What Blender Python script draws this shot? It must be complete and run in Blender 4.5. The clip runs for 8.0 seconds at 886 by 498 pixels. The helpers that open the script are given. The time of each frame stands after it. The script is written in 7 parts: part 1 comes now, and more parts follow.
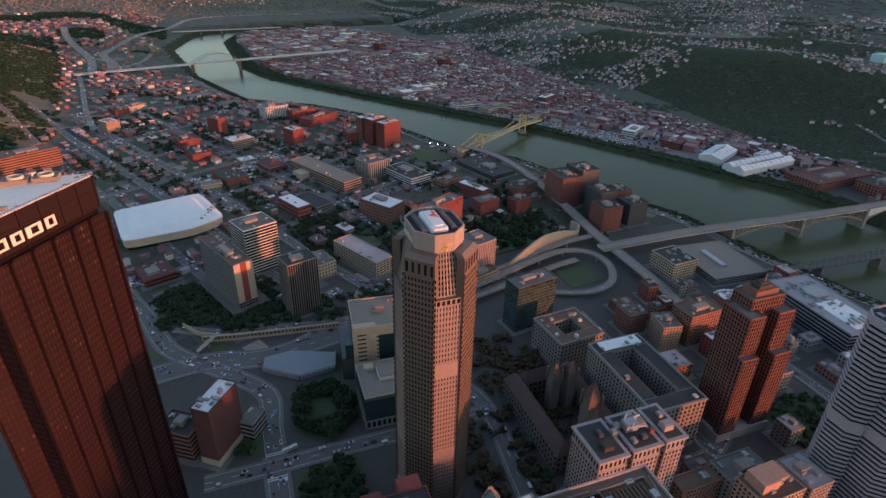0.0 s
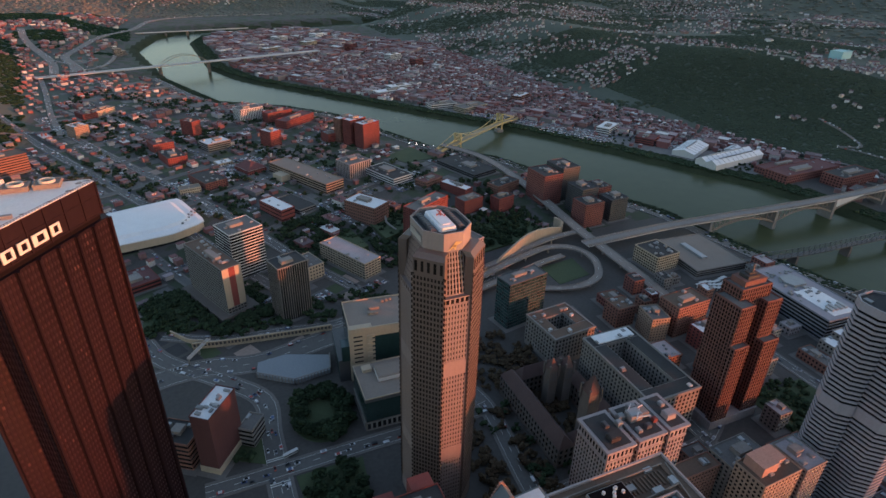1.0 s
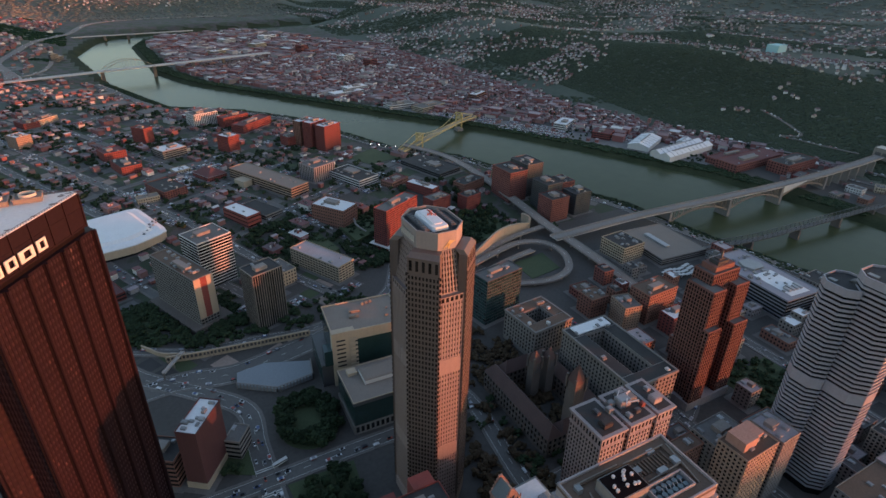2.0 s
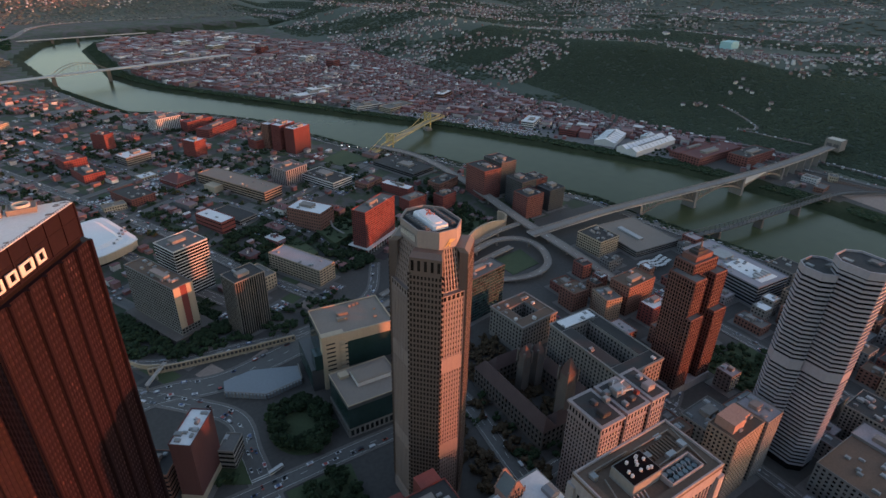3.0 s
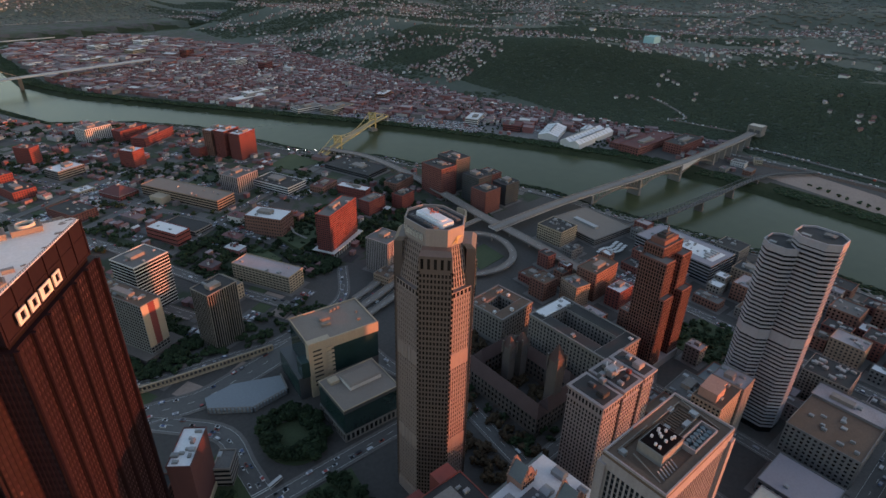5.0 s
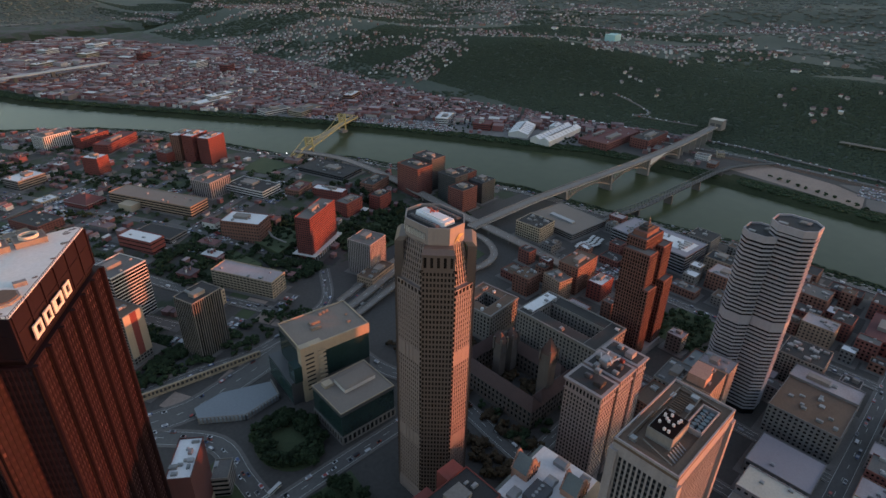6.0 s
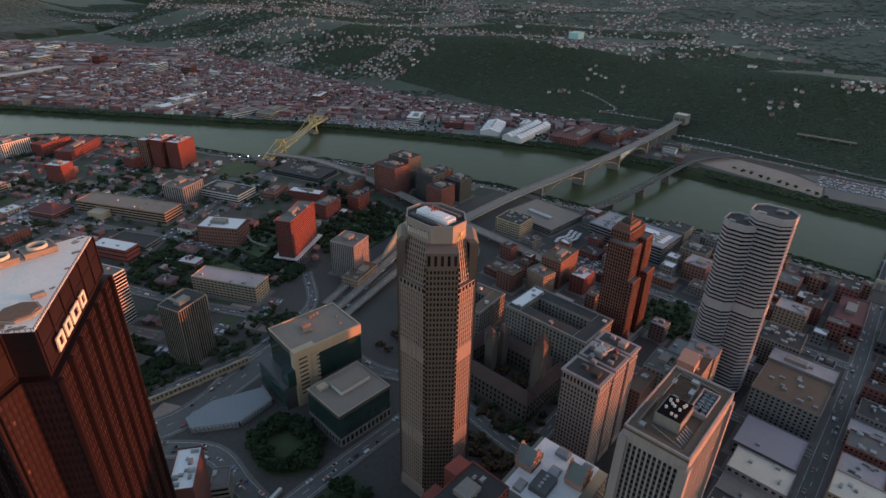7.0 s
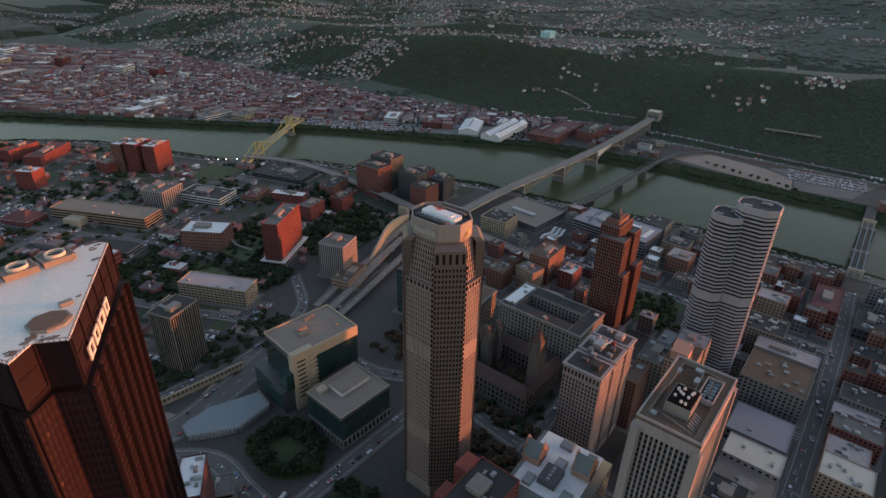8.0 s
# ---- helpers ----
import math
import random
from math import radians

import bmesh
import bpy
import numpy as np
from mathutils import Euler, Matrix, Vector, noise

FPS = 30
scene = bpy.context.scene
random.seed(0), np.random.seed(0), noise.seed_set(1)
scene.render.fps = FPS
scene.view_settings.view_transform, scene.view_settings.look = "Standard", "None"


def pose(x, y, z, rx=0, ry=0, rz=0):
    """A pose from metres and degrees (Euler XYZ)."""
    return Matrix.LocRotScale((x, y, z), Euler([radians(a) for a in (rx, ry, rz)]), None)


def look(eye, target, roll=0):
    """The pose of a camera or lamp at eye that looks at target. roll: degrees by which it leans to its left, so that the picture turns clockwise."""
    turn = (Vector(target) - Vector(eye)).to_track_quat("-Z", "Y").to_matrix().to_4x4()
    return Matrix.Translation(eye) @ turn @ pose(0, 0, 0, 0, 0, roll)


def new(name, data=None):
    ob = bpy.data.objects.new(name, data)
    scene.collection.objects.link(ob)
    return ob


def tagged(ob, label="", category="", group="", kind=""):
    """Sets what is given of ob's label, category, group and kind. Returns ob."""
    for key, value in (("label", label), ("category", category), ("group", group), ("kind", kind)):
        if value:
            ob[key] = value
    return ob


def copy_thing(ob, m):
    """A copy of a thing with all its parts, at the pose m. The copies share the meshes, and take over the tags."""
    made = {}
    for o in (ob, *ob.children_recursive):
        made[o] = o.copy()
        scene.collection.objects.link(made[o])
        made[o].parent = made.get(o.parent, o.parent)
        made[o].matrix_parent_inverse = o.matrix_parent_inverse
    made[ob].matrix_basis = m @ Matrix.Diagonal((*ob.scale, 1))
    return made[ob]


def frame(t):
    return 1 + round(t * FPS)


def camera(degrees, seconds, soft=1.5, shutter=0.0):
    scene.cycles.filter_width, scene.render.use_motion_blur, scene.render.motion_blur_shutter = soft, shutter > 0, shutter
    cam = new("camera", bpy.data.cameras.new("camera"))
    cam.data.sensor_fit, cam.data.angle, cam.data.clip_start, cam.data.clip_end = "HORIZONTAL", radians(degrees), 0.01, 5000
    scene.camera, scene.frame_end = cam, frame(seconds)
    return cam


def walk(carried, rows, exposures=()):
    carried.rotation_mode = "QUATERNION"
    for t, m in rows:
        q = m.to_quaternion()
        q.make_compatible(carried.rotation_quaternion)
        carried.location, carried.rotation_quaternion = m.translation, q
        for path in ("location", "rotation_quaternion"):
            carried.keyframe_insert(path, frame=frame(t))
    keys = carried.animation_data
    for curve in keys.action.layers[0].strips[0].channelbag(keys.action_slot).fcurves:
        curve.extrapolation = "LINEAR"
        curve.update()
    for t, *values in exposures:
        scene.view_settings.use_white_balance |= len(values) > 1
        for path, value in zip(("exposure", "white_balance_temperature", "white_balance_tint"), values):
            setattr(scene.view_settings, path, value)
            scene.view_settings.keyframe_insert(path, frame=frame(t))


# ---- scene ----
cam = camera(76.1, 8.0)
METRES, EYE, TILT, LEAN, TURN = 163.7, 358.0, 0.0, 0.0, -20.6
PATH = [
    (0, (1.38, -0.558, 356.803), (2.0, 1.095, 355.864), 1.4),
    (0.5, (-8.719, 2.142, 356.774), (-8.05, 3.777, 355.836), 1.5),
    (1, (-18.355, 5.172, 356.744), (-17.641, 6.788, 355.806), 1.5),
    (1.5, (-28.271, 8.317, 357.048), (-27.486, 9.9, 356.111), 1.4),
    (3, (-57.343, 20.242, 357.545), (-56.38, 21.726, 356.611), 1.4),
    (3.5, (-66.35, 24.721, 357.631), (-65.339, 26.173, 356.698), 1.3),
    (4, (-75.392, 29.701, 357.922), (-74.333, 31.119, 356.989), 1.3),
    (4.5, (-84.558, 34.986, 358.12), (-83.456, 36.37, 357.187), 1.4),
    (6, (-111.138, 52.291, 358.372), (-109.9, 53.557, 357.442), 1.4),
    (6.5, (-119.766, 58.757, 358.474), (-118.486, 59.98, 357.544), 1.4),
    (7, (-128.129, 65.306, 358.86), (-126.809, 66.486, 357.93), 1.4),
    (7.5, (-135.864, 72.082, 359.132), (-134.518, 73.233, 358.202), 1.5),
    (8, (-143.723, 79.041, 359.223), (-142.339, 80.146, 358.294), 1.5),
]
GRADE = [(0, 2.35, 6250, 18.5), (4, 2.34, 6550, 19.5), (8, 2.33, 6950, 21)]
walk(cam, [(t, look(eye, target, roll)) for t, eye, target, roll in PATH], GRADE)

# ---- sky, sun and exposure ----
SUN_AZ, SUN_EL = radians(-44.0), radians(3.0)      # direction towards the sun in plan, from +x
sun_way = Vector((math.cos(SUN_AZ) * math.cos(SUN_EL), math.sin(SUN_AZ) * math.cos(SUN_EL), math.sin(SUN_EL)))
world = bpy.data.worlds.new("dusk_sky")
scene.world = world
world.use_nodes = True
wn = world.node_tree
sky = wn.nodes.new("ShaderNodeTexSky")
sky.sky_type, sky.sun_disc = "NISHITA", False
sky.sun_elevation, sky.sun_rotation = SUN_EL, math.pi / 2 - SUN_AZ
sky.altitude, sky.air_density, sky.dust_density, sky.ozone_density = 300, 1.0, 1.2, 1.4
wn.nodes["Background"].inputs["Strength"].default_value = 0.15
wn.links.new(sky.outputs["Color"], wn.nodes["Background"].inputs["Color"])
sun = new("sun", bpy.data.lights.new("sun", "SUN"))
sun.data.energy, sun.data.angle, sun.data.color = 1.45, radians(0.8), (1.0, 0.265, 0.105)
sun.matrix_world = look((0, 0, 0), -sun_way)


# ---- materials ----
def mat(name, col, rough=0.85, var=0.25, big=0.02, fine=0.6, metal=0.0, bump=0.0, streak=0.0, tint=None, each=0.0, island=0.0, spec=0.5, patches=False):
    """A weathered surface: large stains and fine grain at real size; each, island: how far the pieces differ."""
    m = bpy.data.materials.new(name)
    m.use_nodes = True
    nt = m.node_tree
    b = nt.nodes["Principled BSDF"]
    b.inputs["Roughness"].default_value, b.inputs["Metallic"].default_value = rough, metal
    b.inputs["Specular IOR Level"].default_value = spec
    geo = nt.nodes.new("ShaderNodeNewGeometry")

    def noise_at(scale, squash=None, detail=4):
        src = geo.outputs["Position"]
        if squash:
            mp = nt.nodes.new("ShaderNodeMapping")
            mp.inputs["Scale"].default_value = squash
            nt.links.new(src, mp.inputs["Vector"])
            src = mp.outputs["Vector"]
        n = nt.nodes.new("ShaderNodeTexNoise")
        n.inputs["Scale"].default_value, n.inputs["Detail"].default_value = scale, detail
        nt.links.new(src, n.inputs["Vector"])
        return n.outputs["Fac"]

    def math_node(op, a, c):
        k = nt.nodes.new("ShaderNodeMath")
        k.operation = op
        for i, v in enumerate((a, c)):
            if isinstance(v, (int, float)):
                k.inputs[i].default_value = v
            else:
                nt.links.new(v, k.inputs[i])
        return k.outputs[0]

    n1, n2 = noise_at(big), noise_at(fine)
    f = math_node("ADD", math_node("MULTIPLY", math_node("SUBTRACT", n1, 0.5), 2.4 * var), math_node("MULTIPLY", math_node("SUBTRACT", n2, 0.5), 2.0 * var))
    if streak:
        f = math_node("ADD", f, math_node("MULTIPLY", math_node("SUBTRACT", noise_at(1.0, (0.5, 0.5, 0.03)), 0.5), 2.0 * streak))
    if each:
        info = nt.nodes.new("ShaderNodeObjectInfo")
        f = math_node("ADD", f, math_node("MULTIPLY", math_node("SUBTRACT", info.outputs["Random"], 0.5), 2.0 * each))
    if island:
        f = math_node("ADD", f, math_node("MULTIPLY", math_node("SUBTRACT", geo.outputs["Random Per Island"], 0.5), 2.0 * island))
    f = math_node("MAXIMUM", math_node("ADD", f, 1.0), 0.15)
    colour = nt.nodes.new("ShaderNodeMix")
    colour.data_type, colour.blend_type = "RGBA", "MIX"
    colour.inputs[6].default_value = (*col, 1)
    colour.inputs[7].default_value = (*(tint or [c * 0.8 for c in col]), 1)
    mix = n1
    if patches:                                        # firm-edged patches of the second colour
        edge = nt.nodes.new("ShaderNodeMapRange")
        edge.inputs["From Min"].default_value, edge.inputs["From Max"].default_value = 0.47, 0.53
        nt.links.new(n1, edge.inputs["Value"])
        mix = edge.outputs["Result"]
    nt.links.new(mix, colour.inputs[0])
    mul = nt.nodes.new("ShaderNodeVectorMath")
    mul.operation = "SCALE"
    nt.links.new(colour.outputs[2], mul.inputs[0])
    nt.links.new(f, mul.inputs["Scale"])
    nt.links.new(mul.outputs[0], b.inputs["Base Color"])
    if bump:
        bp = nt.nodes.new("ShaderNodeBump")
        bp.inputs["Strength"].default_value, bp.inputs["Distance"].default_value = bump, 0.3
        nt.links.new(n2, bp.inputs["Height"])
        nt.links.new(bp.outputs[0], b.inputs["Normal"])
    return m


def ramp_mat(name, stops, rough=0.9, source="Random Per Island", var=0.2):
    """Pieces of many colours: each island or each object takes one of the stops."""
    m = bpy.data.materials.new(name)
    m.use_nodes = True
    nt = m.node_tree
    b = nt.nodes["Principled BSDF"]
    b.inputs["Roughness"].default_value = rough
    geo = nt.nodes.new("ShaderNodeNewGeometry")
    r = nt.nodes.new("ShaderNodeValToRGB")
    r.color_ramp.interpolation = "CONSTANT"
    e = r.color_ramp.elements
    while len(e) < len(stops):
        e.new(0.5)
    at = 0.0
    for k, (share, c) in enumerate(stops):
        e[k].position, e[k].color = at, (*c, 1)
        at += share
    if source == "Object":
        nt.links.new(nt.nodes.new("ShaderNodeObjectInfo").outputs["Random"], r.inputs[0])
    else:
        nt.links.new(geo.outputs[source], r.inputs[0])
    n = nt.nodes.new("ShaderNodeTexNoise")
    n.inputs["Scale"].default_value, n.inputs["Detail"].default_value = 0.35, 5
    nt.links.new(geo.outputs["Position"], n.inputs["Vector"])
    rng = nt.nodes.new("ShaderNodeMapRange")
    rng.inputs[3].default_value, rng.inputs[4].default_value = 1 - 1.6 * var, 1 + 1.6 * var
    nt.links.new(n.outputs["Fac"], rng.inputs[0])
    mul = nt.nodes.new("ShaderNodeVectorMath")
    mul.operation = "SCALE"
    nt.links.new(r.outputs[0], mul.inputs[0])
    nt.links.new(rng.outputs[0], mul.inputs["Scale"])
    nt.links.new(mul.outputs[0], b.inputs["Base Color"])
    return m


ASPHALT = mat("asphalt", (0.062, 0.055, 0.05), 0.9, 0.35, 0.01, 0.3)
ROAD = mat("worn_road", (0.105, 0.098, 0.092), 0.85, 0.3, 0.015, 0.4)
CONCRETE = mat("concrete", (0.2, 0.18, 0.165), 0.85, 0.25, 0.03, 0.5, streak=0.15)
PAVE = mat("pavement", (0.135, 0.12, 0.11), 0.9, 0.3, 0.03, 0.5)
CITY_YARDS = mat("asphalt_and_grass_yards", (0.06, 0.054, 0.05), 0.95, 0.3, 0.03, 0.4, tint=(0.03, 0.04, 0.021), patches=True)
GRASS = mat("grass", (0.042, 0.066, 0.026), 0.95, 0.35, 0.03, 0.5, tint=(0.046, 0.056, 0.026))
SCRUB = mat("bank_scrub", (0.024, 0.034, 0.018), 1.0, 0.35, 0.02, 0.2, tint=(0.034, 0.038, 0.02), spec=0.1)
YARD = mat("pale_yard_asphalt", (0.16, 0.148, 0.142), 0.9, 0.4, 0.012, 0.2)
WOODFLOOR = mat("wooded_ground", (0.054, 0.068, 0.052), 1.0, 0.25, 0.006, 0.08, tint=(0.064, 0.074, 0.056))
EARTH = mat("bare_earth", (0.27, 0.2, 0.165), 0.95, 0.3, 0.02, 0.3)
BRICK_RED = mat("red_brick", (0.18, 0.044, 0.037), 0.9, 0.25, 0.05, 1.2, streak=0.15)
BRICK_BROWN = mat("brown_brick", (0.2, 0.095, 0.07), 0.9, 0.25, 0.05, 1.2, streak=0.15)
BRICK_TAN = mat("tan_brick", (0.29, 0.205, 0.15), 0.9, 0.22, 0.05, 1.2, streak=0.15)
STONE = mat("grey_stone", (0.185, 0.168, 0.155), 0.85, 0.22, 0.05, 0.9, streak=0.25)
LIMESTONE = mat("pale_limestone", (0.275, 0.238, 0.235), 0.85, 0.2, 0.05, 0.9, streak=0.25)
GRANITE = mat("pinkish_granite", (0.25, 0.193, 0.175), 0.55, 0.15, 0.04, 0.8, streak=0.1)
CORTEN = mat("weathered_steel", (0.0145, 0.0076, 0.0102), 0.6, 0.3, 0.05, 0.7, streak=0.3, tint=(0.0145, 0.007, 0.009), spec=0.12)
CREAM = mat("cream_panel", (0.37, 0.3, 0.22), 0.8, 0.15, 0.05, 0.7, streak=0.12)
WHITE = mat("white_panel", (0.5, 0.49, 0.48), 0.7, 0.15, 0.05, 0.7, streak=0.1)
DARK_PANEL = mat("dark_panel", (0.06, 0.06, 0.065), 0.5, 0.25, 0.06, 0.8)
LILAC_PANEL = mat("lilac_silver_panel", (0.285, 0.275, 0.305), 0.45, 0.15, 0.05, 0.7, metal=0.1, streak=0.14)
GREY_PANEL = mat("silver_panel", (0.2, 0.205, 0.235), 0.45, 0.15, 0.05, 0.7, metal=0.15, streak=0.12)
GLASS = mat("dark_glass", (0.014, 0.016, 0.019), 0.2, 0.3, 0.08, 0.9, each=0.6, island=0.6, spec=0.25)
GLASS_TEAL = mat("teal_glass", (0.02, 0.045, 0.045), 0.12, 0.3, 0.08, 0.9, each=0.4, island=0.4, spec=0.6)
ROOF_GREY = mat("gravel_roof", (0.125, 0.115, 0.11), 0.95, 0.3, 0.06, 0.8)
ROOF_TAN = mat("tan_roof", (0.2, 0.165, 0.14), 0.95, 0.2, 0.06, 0.8)
ROOF_WHITE = mat("white_membrane_roof", (0.66, 0.66, 0.67), 0.7, 0.16, 0.07, 0.6)
ROOF_DARK = mat("tar_roof", (0.034, 0.032, 0.032), 0.9, 0.4, 0.07, 0.9)
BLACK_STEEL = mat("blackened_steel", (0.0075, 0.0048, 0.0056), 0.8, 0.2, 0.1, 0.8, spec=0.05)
ROOF_BROWN = mat("brown_roof", (0.12, 0.075, 0.052), 0.9, 0.3, 0.06, 0.7)
METAL = mat("galvanised_metal", (0.26, 0.265, 0.27), 0.5, 0.25, 0.3, 2.0, metal=0.4, each=0.3)
YELLOW_STEEL = mat("yellow_painted_steel", (0.46, 0.35, 0.14), 0.6, 0.2, 0.1, 0.8)
DARK_STEEL = mat("dark_steel", (0.06, 0.06, 0.06), 0.6, 0.3, 0.1, 0.8)
WATER = mat("river_water", (0.04, 0.054, 0.029), 0.22, 0.12, 0.003, 0.05, bump=0.05, tint=(0.054, 0.059, 0.028), spec=0.06)
LEAF = mat("leaves", (0.015, 0.028, 0.014), 0.95, 0.3, 0.02, 0.5, island=0.35, each=0.3, tint=(0.021, 0.031, 0.016), spec=0.12)
BARK = mat("bark", (0.09, 0.065, 0.045), 0.95, 0.3, 0.3, 3.0)
PAINT = mat("road_paint", (0.55, 0.54, 0.5), 0.8, 0.3, 0.1, 1.0)
HOUSE_WALL = ramp_mat("house_walls", [(0.4, (0.18, 0.068, 0.066)), (0.22, (0.2, 0.105, 0.096)), (0.14, (0.34, 0.31, 0.3)), (0.06, (0.5, 0.48, 0.46)), (0.18, (0.13, 0.115, 0.115))])
HOUSE_ROOF = ramp_mat("house_roofs", [(0.36, (0.11, 0.075, 0.08)), (0.26, (0.175, 0.11, 0.114)), (0.16, (0.27, 0.215, 0.225)), (0.05, (0.48, 0.48, 0.48)), (0.17, (0.155, 0.07, 0.07))])
HILL_WALL = ramp_mat("hill_house_walls", [(0.3, (0.5, 0.49, 0.48)), (0.35, (0.3, 0.27, 0.26)), (0.2, (0.2, 0.12, 0.1)), (0.15, (0.4, 0.36, 0.31))])
CAR_PAINT = ramp_mat("car_paint", [(0.3, (0.5, 0.5, 0.51)), (0.25, (0.03, 0.03, 0.035)), (0.2, (0.22, 0.22, 0.24)), (0.12, (0.3, 0.04, 0.03)), (0.13, (0.05, 0.08, 0.18))], 0.35)
STAINED_ROOF = mat("stained_membrane_roof", (0.68, 0.67, 0.66), 0.75, 0.16, 0.12, 0.9, tint=(0.5, 0.45, 0.38))
PIER_BRICK = mat("russet_brick", (0.14, 0.062, 0.05), 0.9, 0.22, 0.05, 1.2, streak=0.15)
BROWN_GRANITE = mat("brown_granite", (0.115, 0.084, 0.072), 0.5, 0.15, 0.04, 0.8, streak=0.1)
PALE_GRANITE = mat("pale_granite", (0.25, 0.21, 0.195), 0.6, 0.12, 0.05, 0.8, streak=0.15)
TERRACOTTA = mat("terracotta", (0.36, 0.21, 0.16), 0.85, 0.25, 0.1, 1.0, streak=0.2)
SOOT_STONE = mat("soot_dark_stone", (0.11, 0.09, 0.08), 0.95, 0.3, 0.06, 0.9, streak=0.2)
DARK_STONE = mat("dark_grey_stone", (0.15, 0.145, 0.145), 0.8, 0.2, 0.05, 0.8, streak=0.15)
SLATE = mat("slate", (0.12, 0.15, 0.16), 0.6, 0.25, 0.1, 1.0)
MAROON_BRICK = mat("maroon_brick", (0.085, 0.028, 0.027), 0.9, 0.22, 0.05, 1.2, streak=0.15)
SLATE_BRICK = mat("dark_red_brick", (0.17, 0.06, 0.05), 0.9, 0.2, 0.05, 1.2, streak=0.15)
SLATE_RED = mat("dark_red_tile", (0.085, 0.05, 0.045), 0.9, 0.3, 0.08, 0.9)
ROOF_PINK = mat("pinkish_roof", (0.34, 0.27, 0.27), 0.95, 0.3, 0.06, 0.8, tint=(0.26, 0.24, 0.25))
ROOF_LILAC = mat("lilac_grey_roof", (0.27, 0.25, 0.275), 0.95, 0.12, 0.05, 0.6)
ROOF_CREAM = mat("cream_roof", (0.5, 0.45, 0.38), 0.9, 0.2, 0.06, 0.8)
ROOF_RED = mat("red_roof", (0.12, 0.042, 0.042), 0.9, 0.3, 0.06, 0.8)
SIGN = mat("sign_white", (0.6, 0.57, 0.52), 0.5, 0.05, 0.3, 2.0)
RED_PAINT = mat("rust_red_paint", (0.4, 0.1, 0.06), 0.6, 0.2, 0.3, 2.0)
GLASS_WARM = mat("bronze_glass", (0.016, 0.013, 0.012), 0.22, 0.3, 0.08, 0.9, each=0.5, island=0.5, spec=0.25)
# sunset glow and scattered glints are put into these pane colours
GLASS_GLINT = [ramp_mat("glow_tinted_glass_" + kind, [(0.6, (0.02, 0.0092, 0.011)), (0.28, (0.025, 0.011, 0.013)), (0.08, (0.032, 0.014, 0.015)), (0.04, (0.085, 0.045, 0.042))], 0.3, kind)
             for kind in ("Object", "Random Per Island")]
LAMP_GLOW = bpy.data.materials.new("lamp_glow")
LAMP_GLOW.use_nodes = True
LAMP_GLOW.node_tree.nodes["Principled BSDF"].inputs["Emission Color"].default_value = (1.0, 0.93, 0.8, 1)
LAMP_GLOW.node_tree.nodes["Principled BSDF"].inputs["Emission Strength"].default_value = 3.0
ROOF_PLAZA = mat("plaza_slab", (0.2, 0.22, 0.24), 0.8, 0.15, 0.03, 0.5)
SANDSTONE = mat("tan_sandstone", (0.36, 0.28, 0.2), 0.9, 0.22, 0.06, 0.8, streak=0.25)
VIADUCT_DECK = mat("worn_viaduct_concrete", (0.2, 0.17, 0.15), 0.9, 0.3, 0.03, 0.4)
BRIDGE_DECK = mat("pale_bridge_concrete", (0.42, 0.38, 0.35), 0.85, 0.2, 0.03, 0.4)
BRIDGE_STEEL = mat("brown_bridge_steel", (0.19, 0.15, 0.12), 0.7, 0.2, 0.1, 0.8)
BLUE_STEEL = mat("blue_grey_steel", (0.16, 0.2, 0.23), 0.6, 0.2, 0.1, 0.8)
YELLOW_DECK = mat("yellowish_deck", (0.28, 0.23, 0.15), 0.8, 0.2, 0.05, 0.6)
RUST = mat("rusty_steel", (0.17, 0.1, 0.07), 0.8, 0.3, 0.2, 1.0)
TURQUOISE = mat("turquoise_paint", (0.3, 0.5, 0.52), 0.7, 0.1, 0.05, 0.5)
# farthest leaves: distance haze is put into this paler, greyer colour
LEAF_HAZED = mat("hazed_hill_leaves", (0.112, 0.12, 0.108), 0.95, 0.2, 0.004, 0.06, island=0.1, tint=(0.118, 0.124, 0.112), spec=0.05)
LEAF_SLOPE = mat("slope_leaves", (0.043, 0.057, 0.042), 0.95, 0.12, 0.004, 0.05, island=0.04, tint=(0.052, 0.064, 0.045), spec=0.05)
# inland hill leaves: missing shade put into a darker, less red green
LEAF_UNLIT = mat("unlit_inland_leaves", (0.009, 0.027, 0.015), 0.95, 0.3, 0.01, 0.1, island=0.25, tint=(0.016, 0.03, 0.014), spec=0.05)
LEAF_BROWN = mat("russet_leaves", (0.06, 0.036, 0.024), 0.95, 0.3, 0.02, 0.5, island=0.3, tint=(0.045, 0.036, 0.02), spec=0.15)
CAR_BODY = ramp_mat("car_body_paint", [(0.3, (0.55, 0.55, 0.56)), (0.25, (0.03, 0.03, 0.035)), (0.2, (0.2, 0.2, 0.22)), (0.13, (0.3, 0.05, 0.03)), (0.12, (0.05, 0.08, 0.18))], 0.3, "Object")



